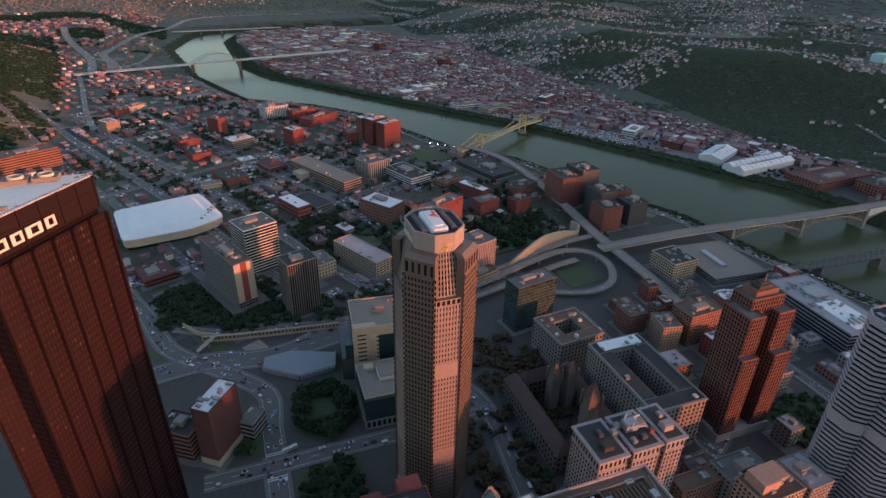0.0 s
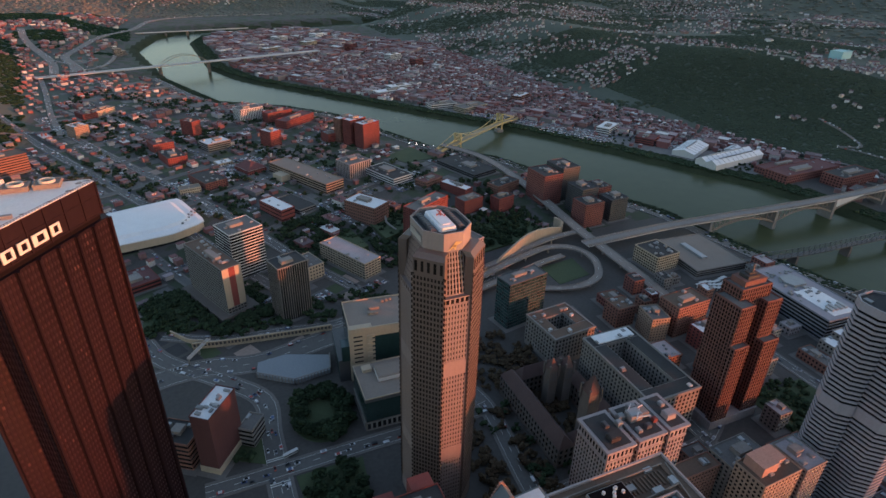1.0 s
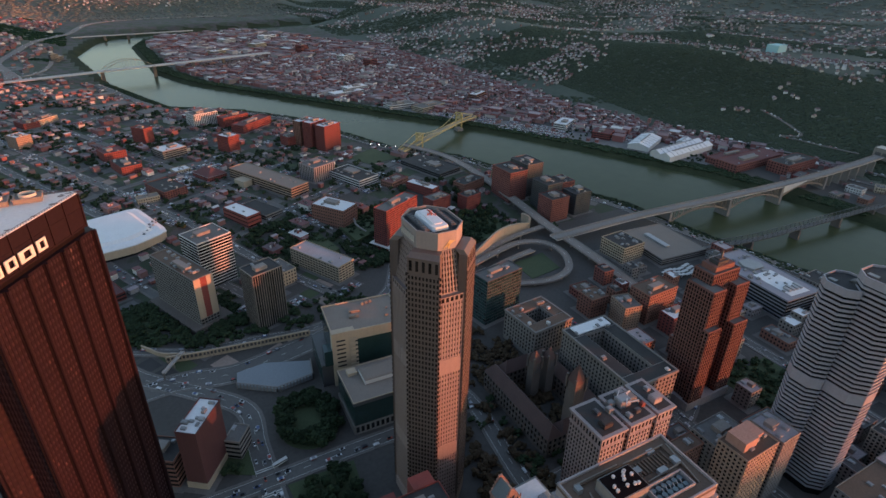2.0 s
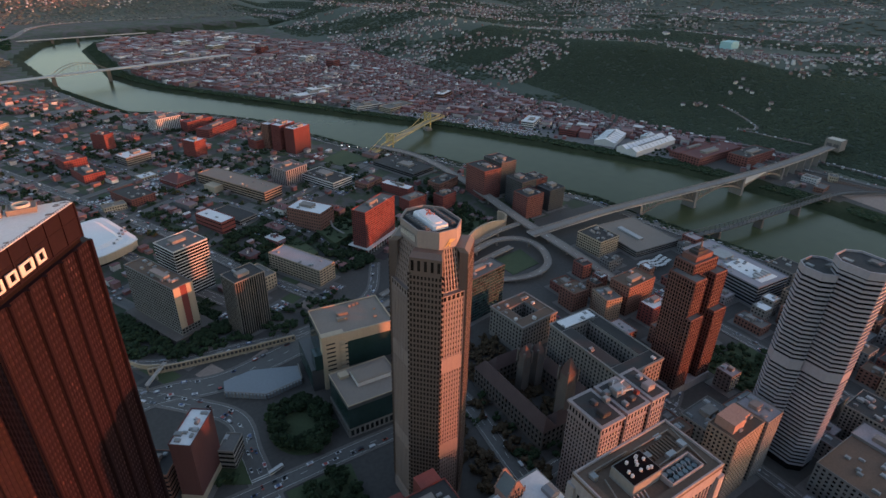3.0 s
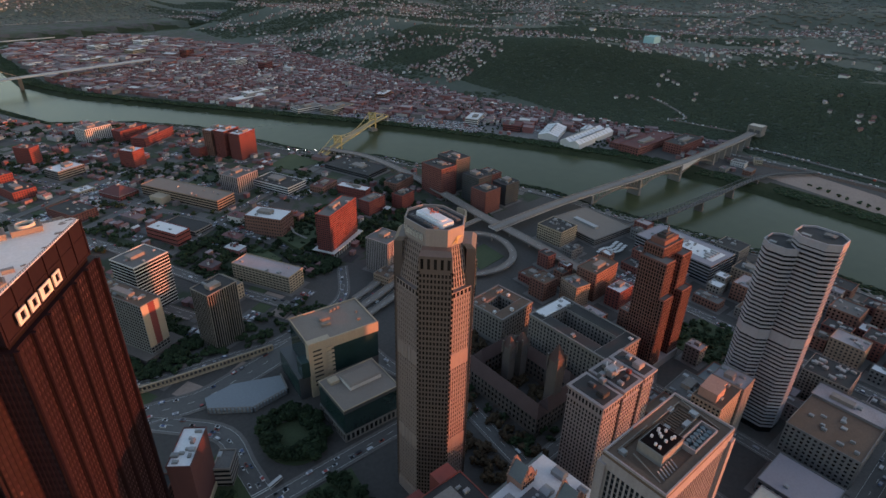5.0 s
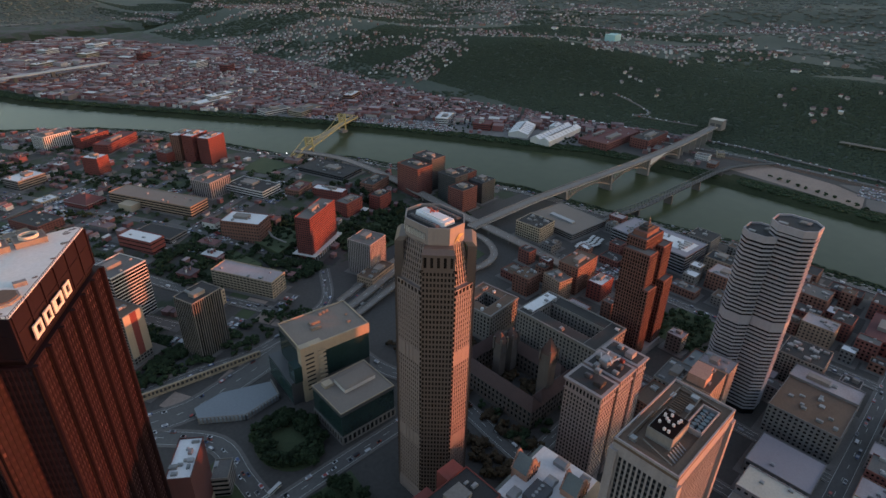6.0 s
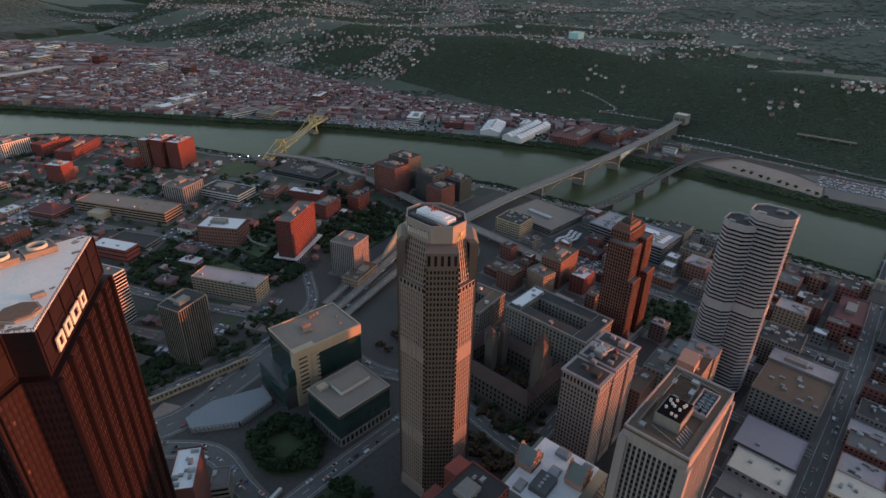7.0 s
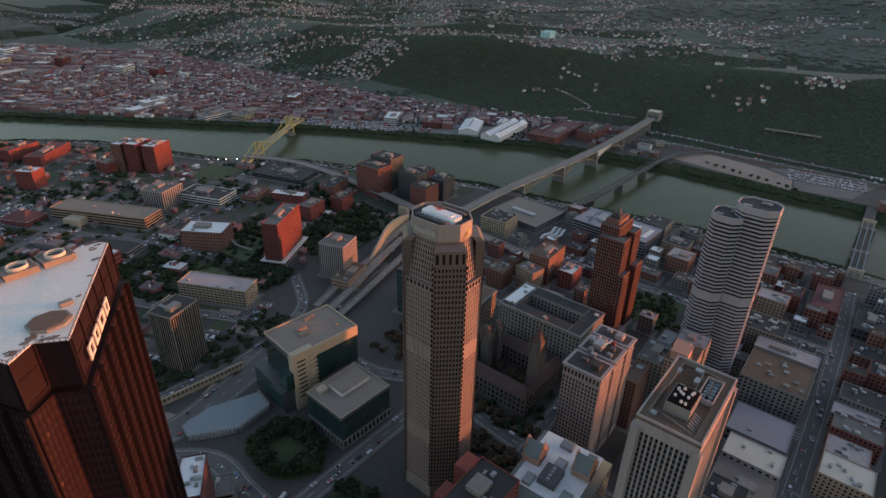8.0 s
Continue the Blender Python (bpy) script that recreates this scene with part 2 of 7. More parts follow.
# ---- mesh tools ----
class Shape:
    """Collects boxes, prisms and ribbons into one mesh."""

    def __init__(self):
        self.v, self.f = [], []

    def add(self, verts, faces):
        o = len(self.v)
        self.v.extend(verts)
        self.f.extend(tuple(i + o for i in f) for f in faces)

    def box(self, x0, y0, z0, x1, y1, z1):
        self.prism([(x0, y0), (x1, y0), (x1, y1), (x0, y1)], z0, z1)

    def prism(self, poly, z0, z1, top=None):
        n, top = len(poly), top or poly
        self.add([(*p[:2], z0) for p in poly] + [(*p[:2], z1) for p in top],
                 [tuple(range(n, 2 * n)), tuple(reversed(range(n)))] + [(i, (i + 1) % n, n + (i + 1) % n, n + i) for i in range(n)])

    def ring(self, outer, inner, z0, z1):
        """A closed upstand between two outlines."""
        n = len(outer)
        v = [(*p[:2], z) for z in (z0, z1) for poly in (outer, inner) for p in poly]
        f = []
        for i in range(n):
            j = (i + 1) % n
            f += [(i, j, 2 * n + j, 2 * n + i), (n + j, n + i, 3 * n + i, 3 * n + j), (2 * n + i, 2 * n + j, 3 * n + j, 3 * n + i), (j, i, n + i, n + j)]
        self.add(v, f)

    def obox(self, p, u, n, a0, a1, n0, n1, z0, z1):
        """A box against a wall: a along u, n outwards."""
        c = [(p[0] + u[0] * a + n[0] * b, p[1] + u[1] * a + n[1] * b) for a, b in ((a0, n1), (a1, n1), (a1, n0), (a0, n0))]
        self.prism(c, z0, z1)

    def beam(self, a, b, w, h=None):
        """A straight bar from a to b."""
        a, b, h = Vector(a), Vector(b), h or w
        d = (b - a).normalized()
        s = d.cross(Vector((0, 0, 1)))
        s = s.normalized() if s.length > 1e-4 else Vector((1, 0, 0))
        t = s.cross(d)
        c = [p + s * (i * w / 2) + t * (j * h / 2) for p in (a, b) for i, j in ((-1, -1), (1, -1), (1, 1), (-1, 1))]
        self.add([tuple(q) for q in c], [(3, 2, 1, 0), (4, 5, 6, 7), (0, 1, 5, 4), (1, 2, 6, 5), (2, 3, 7, 6), (3, 0, 4, 7)])

    def mesh(self, name, material):
        me = bpy.data.meshes.new(name)
        me.from_pydata(self.v, [], self.f)
        for m in material if isinstance(material, (list, tuple)) else [material]:
            me.materials.append(m)
        return me


def part(name, shape, material, parent, label=""):
    ob = new(name, shape.mesh(name, material))
    ob.parent = parent
    return tagged(ob, label)


def thing(name, label, category, x=0, y=0, z=0, rz=0, group=""):
    ob = new(name)
    ob.empty_display_size = 1
    ob.matrix_basis = pose(x, y, z, 0, 0, rz)
    return tagged(ob, label, category, group)


def structure(name, shape, material, label="", kind="structure"):
    return tagged(new(name, shape.mesh(name, material)), label, kind=kind)


# ---- the lie of the land ----
def smooth(a, b, x):
    t = np.clip((x - a) / (b - a), 0, 1)
    return t * t * (3 - 2 * t)


NY = (-1500, 67, 250, 463, 631, 690, 939, 1044, 1348, 1457, 1560, 1925, 2493, 2833, 2952, 3060, 3160, 3260, 3900)
NX = (700, 713, 709, 659, 633, 600, 505, 408, 287, 195, 36, -101, -204, -139, -62, 180, 560, 1000, 1600)
SY = (-1500, 97, 179, 400, 658, 838, 1067, 1247, 1543, 1871, 2080, 2675, 2850, 2960, 3060, 3160, 3900)
SX = (990, 960, 955, 955, 901, 807, 687, 558, 347, 120, 46, 5, 50, 300, 680, 1100, 1700)
FY = (-1500, 0, 530, 800, 1200, 1500, 1900, 2500, 3500, 5000)
FX = (1150, 1150, 1140, 1080, 980, 960, 940, 860, 800, 760)


def bank_n(y):
    return np.interp(y, NY, NX)


def bank_s(y):
    return np.interp(y, SY, SX)


def foot(y):
    return np.interp(y, FY, FX)


def rough(x, y, s, k=0.0):
    return np.sin(x / s + 1.3 + k) * np.cos(y / (s * 0.83) - 0.7 + 2 * k) + 0.5 * np.sin(x / (s * 0.41) + y / (s * 0.52) + k)


WATER_Z = -14.0


def inland_hill(x, y):
    """The wooded hill inland of the avenues, which ends above the highway."""
    return 78 * smooth(-280, -560, x + 0.17 * (y - 1200)) * smooth(950, 1350, y) * (1 - smooth(2180, 2420, y)) + 30 * smooth(-280, -500, x) * smooth(2350, 2700, y)


def land(x, y):
    """Height of the ground."""
    x, y = np.asarray(x, float), np.asarray(y, float)
    n, s, f = bank_n(y), bank_s(y), foot(y)
    bluff = 13 * smooth(640, 820, y) * smooth(50, 130, n - x)
    hill_l = inland_hill(x, y)
    north = bluff + hill_l
    crest = 102 + 10 * smooth(100, 600, y)
    south = -6 + (crest + (3 + 9 * smooth(100, 500, y)) * rough(x, y, 210)) * smooth(0, 430, x - f) + 14 * rough(x, y, 330, 1.0) * smooth(450, 900, x - f) * smooth(-200, 300, y)
    z = np.where(x < (n + s) / 2, north, south)
    wet = np.minimum(smooth(-6, 26, x - n), smooth(-6, 26, s - x))
    z = z * (1 - wet) + (WATER_Z - 5) * wet
    p, q = 0.72 * x - 0.69 * y, 0.69 * x + 0.72 * y          # an unseen long ridge added towards the low sun to shade hill towns
    z = z + 190 * smooth(2250, 3100, p) * smooth(1350, 2000, q)
    # more added height out of view, set to place shadow lines on downtown and uptown
    z = np.where(p > 1500, np.maximum(z, np.interp(q, (60, 140, 250, 300, 360, 420, 560, 640, 720, 1080, 1280, 1950, 2300), (206, 206, 165, 138, 125, 100, 118, 132, 158, 160, 245, 255, 160)) * smooth(1500, 2000, p)), z)
    far = (90 + 25 * rough(x, y, 400, 2.0)) * smooth(3500, 4300, y) * (1 - smooth(600, 1300, x))
    z = z + smooth(1900, 3600, x) * (95 + 30 * rough(x, y, 500, 3.0)) * smooth(-600, 150, y)
    return np.where(far > 1, np.maximum(far, z), z)


def ground_at(x, y):
    return float(land(x, y))


def terrain():
    xs = np.concatenate([np.arange(-2400, -900, 60), np.arange(-900, 1400, 14), np.arange(1400, 5200, 50)])
    ys = np.concatenate([np.arange(-2500, -100, 70), np.arange(-100, 1500, 14), np.arange(1500, 4950, 40)])
    gx, gy = np.meshgrid(xs, ys)
    z = land(gx, gy)
    v = np.stack([gx, gy, z], -1).reshape(-1, 3)
    nx, ny = len(xs), len(ys)
    i = (np.arange(ny - 1)[:, None] * nx + np.arange(nx - 1)[None]).reshape(-1)
    f = np.stack([i, i + 1, i + nx + 1, i + nx], -1)
    me = bpy.data.meshes.new("ground")
    me.from_pydata(v.tolist(), [], f.tolist())
    for m in (ASPHALT, WOODFLOOR, SCRUB, YARD, CITY_YARDS):
        me.materials.append(m)
    c = v[f].mean(1)
    x, y = c[:, 0], c[:, 1]
    n, s, ft = bank_n(y), bank_s(y), foot(y)
    kind = np.zeros(len(f), int)
    kind[(y > 600) & (x < n - 22)] = 4
    kind[(x > s + 44) & (y > 1300)] = 4
    kind[(x > ft - 10)] = 1
    kind[(x < (n + s) / 2) & (inland_hill(x, y) > 4)] = 1
    kind[(x < -280) & (y > 1000) & (rough(x, y, 120, 0.4) > 0.2)] = 1
    kind[(y > 3500)] = 1
    kind[(x > s + 44) & (x < s + 60 + 0.16 * (1400 - y)) & (y < 1400) & (y > 700) & (x < ft - 30)] = 3
    kind[(x > n - 22) & (x < s + 44)] = 2
    me.polygons.foreach_set("material_index", kind)
    me.polygons.foreach_set("use_smooth", np.ones(len(f), bool))
    tagged(new("ground", me), "dark city ground rising to wooded hills", kind="structure")


terrain()
w = Shape()
for y0 in range(-1500, 3900, 100):
    y1 = y0 + 100
    w.add([(bank_n(y0) - 15, y0, WATER_Z), (bank_s(y0) + 15, y0, WATER_Z), (bank_s(y1) + 15, y1, WATER_Z), (bank_n(y1) - 15, y1, WATER_Z)], [(0, 1, 2, 3)])
structure("water", w, WATER, "calm grey-green river water")


# ---- buildings ----
ROADS = []
LINES = []
GREEN = set()
PADS = []
TAKEN = []                      # (x, y, radius) of what stands already


def free(x, y, r):
    return all((x - a) ** 2 + (y - b) ** 2 > (r + c) ** 2 for a, b, c in TAKEN)


def take_rect(x, y, w, d, ang):
    c, s = math.cos(radians(ang)), math.sin(radians(ang))
    short = min(w, d)
    n = max(1, round(max(w, d) / short))
    for k in range(n):
        a, b = (w * (k + 0.5) / n, d / 2) if w > d else (w / 2, d * (k + 0.5) / n)
        TAKEN.append((x + a * c - b * s, y + a * s + b * c, 0.62 * short + 1))


PANES = {}


def pane_mesh(w, h, material):
    key = (round(w, 1), round(h, 1), material.name)
    if key not in PANES:
        s = Shape()
        s.box(-key[0] / 2, -0.05, 0, key[0] / 2, 0.0, key[1])
        PANES[key] = s.mesh("window", material)
    return PANES[key]


def facade(wall, panes, poly, z0, z1, bay, storey, pier, span, depth, skip=(), flush=0.9):
    """Piers and spandrels proud of the core, with a pane in each cell. panes collects (place, turn, width, height)."""
    for i, p in enumerate(poly):
        if i in skip:
            continue
        q = poly[(i + 1) % len(poly)]
        d = (q[0] - p[0], q[1] - p[1])
        length = math.hypot(*d)
        u = (d[0] / length, d[1] / length)
        n = (u[1], -u[0])
        nb = max(1, round(length / bay)) if bay else 1
        ns = max(1, round((z1 - z0) / storey)) if storey else 1
        bw, sh = length / nb, (z1 - z0) / ns
        pw = pier * bw if bay else 0.3
        hh = span * sh if storey else 0.6
        if bay:
            for k in range(nb + 1):
                a0, a1 = max(0, k * bw - pw / 2), min(length, k * bw + pw / 2)
                wall.obox(p, u, n, a0, a1, -0.1, depth, z0, z1)
        if storey:
            for k in range(ns + 1):
                wall.obox(p, u, n, 0, length, -0.1, depth * flush, max(z0, z0 + k * sh - hh / 2), min(z1, z0 + k * sh + hh / 2))
        turn = math.atan2(u[1], u[0])
        for a in range(nb):
            for b in range(ns):
                c = (a + 0.5) * bw
                panes.append((p[0] + u[0] * c + n[0] * 0.1, p[1] + u[1] * c + n[1] * 0.1, z0 + b * sh + hh / 2, turn, bw - pw, sh - hh))


def put_panes(panes, parent, material, most=120, name="window"):
    """The first panes become parts of their own, the rest one mesh."""
    panes = sorted(panes, key=lambda q: -q[2])
    material, rest_mat = material if isinstance(material, list) else (material, material)
    rest = Shape()
    for k, (x, y, z, turn, w, h) in enumerate(panes):
        if k < most:
            ob = new(name, pane_mesh(w, h, material))
            ob.parent = parent
            ob.matrix_basis = Matrix.Translation((x, y, z)) @ Matrix.Rotation(turn, 4, "Z")
        else:
            u = (math.cos(turn), math.sin(turn))
            rest.obox((x, y), u, (u[1], -u[0]), -w / 2, w / 2, -0.05, 0.0, z, z + h)
    if rest.v:
        tagged(part("window_rest", rest, rest_mat, parent), kind="stuff")


def inset(poly, d):
    """The polygon drawn in by d (counter-clockwise, convex)."""
    out, n = [], len(poly)
    for i in range(n):
        a, b, c = poly[i - 1], poly[i], poly[(i + 1) % n]
        u = Vector((b[0] - a[0], b[1] - a[1])).normalized()
        v = Vector((c[0] - b[0], c[1] - b[1])).normalized()
        nu, nv = Vector((-u[1], u[0])), Vector((-v[1], v[0]))
        m = (nu + nv)
        m = m / max(0.2, m.dot(nu))
        out.append((b[0] + m[0] * d, b[1] + m[1] * d))
    return out


def roofing(parent, poly, h, wall_mat, roof_mat, lip=1.0, thick=0.5, name="roof"):
    r = Shape()
    r.prism(inset(poly, thick * 0.9), h - 0.5, h + 0.05)
    part(name, r, roof_mat, parent)
    e, inner = Shape(), inset(poly, thick)
    n = len(poly)
    e.ring(poly, inner, h - 0.2, h + lip)
    part("parapet", e, wall_mat, parent)


def rooftop(parent, poly, h, rnd, units=6, house=True, mat_house=None):
    """A stair house and plant on a flat roof."""
    xs, ys = [p[0] for p in poly], [p[1] for p in poly]
    cx, cy, w, d = (min(xs) + max(xs)) / 2, (min(ys) + max(ys)) / 2, max(xs) - min(xs), max(ys) - min(ys)
    if house:
        s = Shape()
        a, b = w * rnd.uniform(0.13, 0.2), d * rnd.uniform(0.13, 0.2)
        ox, oy = cx + w * rnd.uniform(-0.12, 0.12), cy + d * rnd.uniform(-0.12, 0.12)
        s.box(ox - a, oy - b, h, ox + a, oy + b, h + rnd.uniform(3, 4.5))
        s.box(ox - a - 0.2, oy - b - 0.2, h + 3, ox + a + 0.2, oy + b + 0.2, h + 3.3)
        part("penthouse", s, mat_house or CONCRETE, parent)
    for k in range(units):
        s = Shape()
        a, b, t = rnd.uniform(0.8, 2.2), rnd.uniform(0.8, 2.6), rnd.uniform(1.0, 2.2)
        ox, oy = cx + w * rnd.uniform(-0.4, 0.4), cy + d * rnd.uniform(-0.4, 0.4)
        s.box(ox - a, oy - b, h, ox + a, oy + b, h + t)
        s.box(ox - a * 0.6, oy - b * 0.6, h + t, ox + a * 0.6, oy + b * 0.6, h + t + 0.3)
        part("air_handler", s, METAL, parent)


def block(name, label, x, y, w, d, ang, h, wall_mat, roof_mat, bay=3.6, storey=3.6, pier=0.5, span=0.5, depth=0.35, z=None, glass=None,
          most=20, units=5, house=True, lip=1.0, category="building", base_h=0.0, base_mat=None, seed=1):
    """A city block's building with its near corner at x, y; w along ang, d across it."""
    rnd = random.Random(seed * 7919 + int(x * 13 + y * 7))
    z = ground_at(x + 5, y + 5) if z is None else z
    take_rect(x, y, w, d, ang)
    PADS.append((x, y, w, d, ang, z))
    t = thing(name, label, category, x, y, z, ang)
    poly = [(0, 0), (w, 0), (w, d), (0, d)]
    hh = h - z
    wall, panes = Shape(), []
    wall.prism(poly, -4, hh - 0.3)
    if bay or storey:
        grid = Shape()
        facade(grid, panes, poly, base_h, hh, bay, storey, pier, span, depth, skip=(2,))
        tagged(part("window_surround", grid, wall_mat, t), kind="stuff")
    part("wall", wall, wall_mat, t)
    if base_h:
        s = Shape()
        s.prism(inset(poly, -0.5), -4, base_h)
        part("base", s, base_mat or STONE, t)
    roofing(t, inset(poly, -depth * 0.9), hh, wall_mat, roof_mat, lip)
    rooftop(t, poly, hh, rnd, units, house)
    put_panes(panes, t, glass or GLASS, most)
    return t


# -- towers
def octagon(hx, hy, c, ox=0.0, oy=0.0):
    return [(ox - hx + c, oy - hy), (ox + hx - c, oy - hy), (ox + hx, oy - hy + c), (ox + hx, oy + hy - c),
            (ox + hx - c, oy + hy), (ox - hx + c, oy + hy), (ox - hx, oy + hy - c), (ox - hx, oy - hy + c)]


def plain_letters(parent, p, u, n, a0, count, step, width, height, z, material, slant=0.0):
    """Large sign letters as plain upright slabs fixed to a wall."""
    for k in range(count):
        s = Shape()
        a = a0 + k * step
        s.obox(p, u, n, a, a + width * 0.24, 0.25, 0.6, z, z + height)
        s.obox(p, u, n, a, a + width, 0.25, 0.6, z + height * 0.8, z + height)
        s.obox(p, u, n, a + width * 0.76, a + width, 0.25, 0.6, z, z + height)
        part("sign_letter", s, material, parent, "large white sign letter")


def tower_granite():
    """The tall octagonal tower: pale broad faces, brown corner bays, a stepped crown."""
    t = thing("office_tower", "tall octagonal granite tower with brown corner bays and pale crown", "skyscraper", 99.0, 273.5, 0)
    hx, hy, c = 21.2, 24.5, 13.6
    shaft, crown = octagon(hx, hy, c), octagon(14.2, 18.4, 8.6, -0.6, 0.6)
    upper = octagon(18.6, 22.2, 11.6, -0.6, 0.3)
    s, panes = Shape(), []
    s.prism(shaft, -2, 182)
    facade(s, panes, shaft, 12, 178, 1.95, 3.7, 0.55, 0.45, 0.6, skip=(1, 3, 5, 7), flush=0.45)
    facade(s, panes, shaft, 178, 182.5, 3.2, 4.5, 0.3, 0.3, 0.6, skip=(1, 3, 5, 7))
    part("wall", s, GRANITE, t)
    for z0, z1 in ((126.0, 137.0), (54.5, 65.5)):      # plant floors: plain panels between upright joints
        for i in (0, 2, 4, 6):
            a, b = shaft[i], shaft[i + 1]
            u = Vector((b[0] - a[0], b[1] - a[1])).normalized()
            n, ln = (u[1], -u[0]), math.dist(a, b)
            k = max(2, round(ln / 3.9))
            s = Shape()
            for j in range(k):
                s.obox(a, u, n, ln * j / k + 0.25, ln * (j + 1) / k - 0.25, 0.1, 0.66, z0, z1)
            part("plant_floor_panel", s, GRANITE, t, "plain granite band")
    s = Shape()
    s.prism(upper, 181, 209, crown)
    for i in (0, 2, 4, 6):
        a, b, ca, cb = upper[i], upper[i + 1], crown[i], crown[i + 1]
        u = Vector((b[0] - a[0], b[1] - a[1])).normalized()
        n = Vector((u[1], -u[0]))
        ln = math.dist(a, b)
        k = max(2, round(ln / 1.95))
        for j in range(k + 1):
            f = j / k
            q0 = Vector((a[0] + (b[0] - a[0]) * f, a[1] + (b[1] - a[1]) * f, 183)) + Vector((*n, 0)) * 0.25
            q1 = Vector((ca[0] + (cb[0] - ca[0]) * f, ca[1] + (cb[1] - ca[1]) * f, 209)) + Vector((*n, 0)) * 0.25
            s.beam(q0, q1, 0.8, 0.7)
        for r in range(8):
            for j in range(k):
                f, g = (j + 0.5) / k, (r + 0.45) / 8
                ax, ay = a[0] + (b[0] - a[0]) * f, a[1] + (b[1] - a[1]) * f
                bx, by = ca[0] + (cb[0] - ca[0]) * f, ca[1] + (cb[1] - ca[1]) * f
                panes.append((ax + (bx - ax) * g + n[0] * 0.22, ay + (by - ay) * g + n[1] * 0.22, 183 + 26 * g - 1.0, math.atan2(u[1], u[0]), 1.0, 2.1))
    tagged(part("upper_wall", s, GRANITE, t), kind="stuff")
    for i in (1, 3, 5, 7):
        a, b = shaft[i], shaft[(i + 1) % 8]
        u = Vector((b[0] - a[0], b[1] - a[1])).normalized()
        n = Vector((u[1], -u[0]))
        ln = math.dist(a, b)
        foot_, top_ = [], []
        for q, e in ((0, 1.6), (ln, 1.6), (ln - 0.4, -3.6), (0.4, -3.6)):
            foot_.append((a[0] + u[0] * q + n[0] * e, a[1] + u[1] * q + n[1] * e))
        m = Vector(((a[0] + b[0]) / 2, (a[1] + b[1]) / 2))
        for p_ in foot_:
            d = Vector(p_) - m
            along = d.dot(u) * 0.9
            top_.append((m[0] + u[0] * along + n[0] * (d.dot(n) - 2.6), m[1] + u[1] * along + n[1] * (d.dot(n) - 2.6)))
        bay_s, bp = Shape(), []
        bay_s.prism(foot_, -2, 206.6)
        bay_s.prism(foot_, 206.6, 209.2, top_)
        edge = [foot_[0], foot_[1]]
        facade(bay_s, bp, [edge[0], edge[1], (m[0] - n[0] * 9, m[1] - n[1] * 9)], 12, 196, 2.2, 3.7, 0.42, 0.42, 0.22, skip=(1, 2), flush=0.5)
        part("corner_bay", bay_s, BROWN_GRANITE, t, "brown granite corner bay")
        panes += bp
        for k in range(5):                             # tall top windows
            q = ln * (k + 0.5) / 5
            panes.append((a[0] + u[0] * q + n[0] * 1.66, a[1] + u[1] * q + n[1] * 1.66, 198.4, math.atan2(u[1], u[0]), 1.7, 6.6))
        for z in np.arange(13.5, 195, 3.7):           # broad corner windows
            for q in (0.0, ln):
                cs = a[0] + u[0] * q, a[1] + u[1] * q
                panes.append((cs[0] + n[0] * 1.66, cs[1] + n[1] * 1.66, float(z), math.atan2(u[1], u[0]), 1.9, 2.1))
    s = Shape()
    s.prism(inset(crown, -0.5), 210.2, 218.6)
    s.prism(crown, 208.8, 210.2)
    part("crown", s, PALE_GRANITE, t, "pale panelled crown")
    lip = inset(crown, -0.6)
    inner = inset(lip, 0.7)
    e = Shape()
    e.ring(lip, inner, 218.4, 220.4)
    part("parapet", e, PALE_GRANITE, t)
    s = Shape()
    s.prism(inner, 218.3, 218.7)
    part("roof", s, ROOF_DARK, t)
    s = Shape()
    s.prism(octagon(5.4, 12.5, 1.2, -1.2), 218.6, 221.2, octagon(4.6, 12.5, 1.2, -1.2))
    s.prism(octagon(3.0, 9.0, 1.0, -1.2), 221.2, 221.8)
    part("penthouse", s, ROOF_WHITE, t, "white rooftop plant house")
    for sx in (-1, 1):
        s = Shape()
        ox = sx * 8.6 - 1.2
        s.prism([(ox - 1.6, -12), (ox + 1.6, -12), (ox + 1.6, 12), (ox - 1.6, 12)], 218.6, 220.4)
        for k in range(9):
            s.box(ox - 1.2, -11 + k * 2.6, 220.4, ox + 1.2, -9.4 + k * 2.6, 220.9)
        part("cooling_unit", s, DARK_PANEL, t)
    for k in range(3):
        s = Shape()
        s.beam((-2 + 2 * k, 3 - k, 221.6), (2 - k, 6 + k, 223.0), 0.5)
        s.beam((-2 + 2 * k, 3 - k, 221.1), (-2 + 2 * k, 3 - k, 223.1), 0.4)
        part("window_washing_rig", s, RED_PAINT, t, "rust-red window washing arm")
    gab = Shape()                                     # folded dark emblem on the sunlit crown face
    gab.add([(-3.6, -18.6, 209.7), (4.4, -18.6, 214.2), (0.6, -18.6, 214.9), (-3.6, -18.8, 209.9), (4.4, -18.8, 214.4), (0.6, -18.8, 215.1)],
            [(0, 1, 2), (3, 5, 4), (0, 3, 4, 1), (1, 4, 5, 2), (2, 5, 3, 0)])
    gab.add([(-1.0, -18.6, 212.7), (0.4, -18.6, 209.7), (1.4, -18.6, 213.1), (-1.0, -18.8, 212.7), (0.4, -18.8, 209.7), (1.4, -18.8, 213.1)],
            [(0, 1, 2), (3, 5, 4), (0, 3, 4, 1), (1, 4, 5, 2), (2, 5, 3, 0)])
    part("emblem", gab, YELLOW_STEEL, t, "bronze arrow-like emblem")
    cr = inset(crown, -0.5)
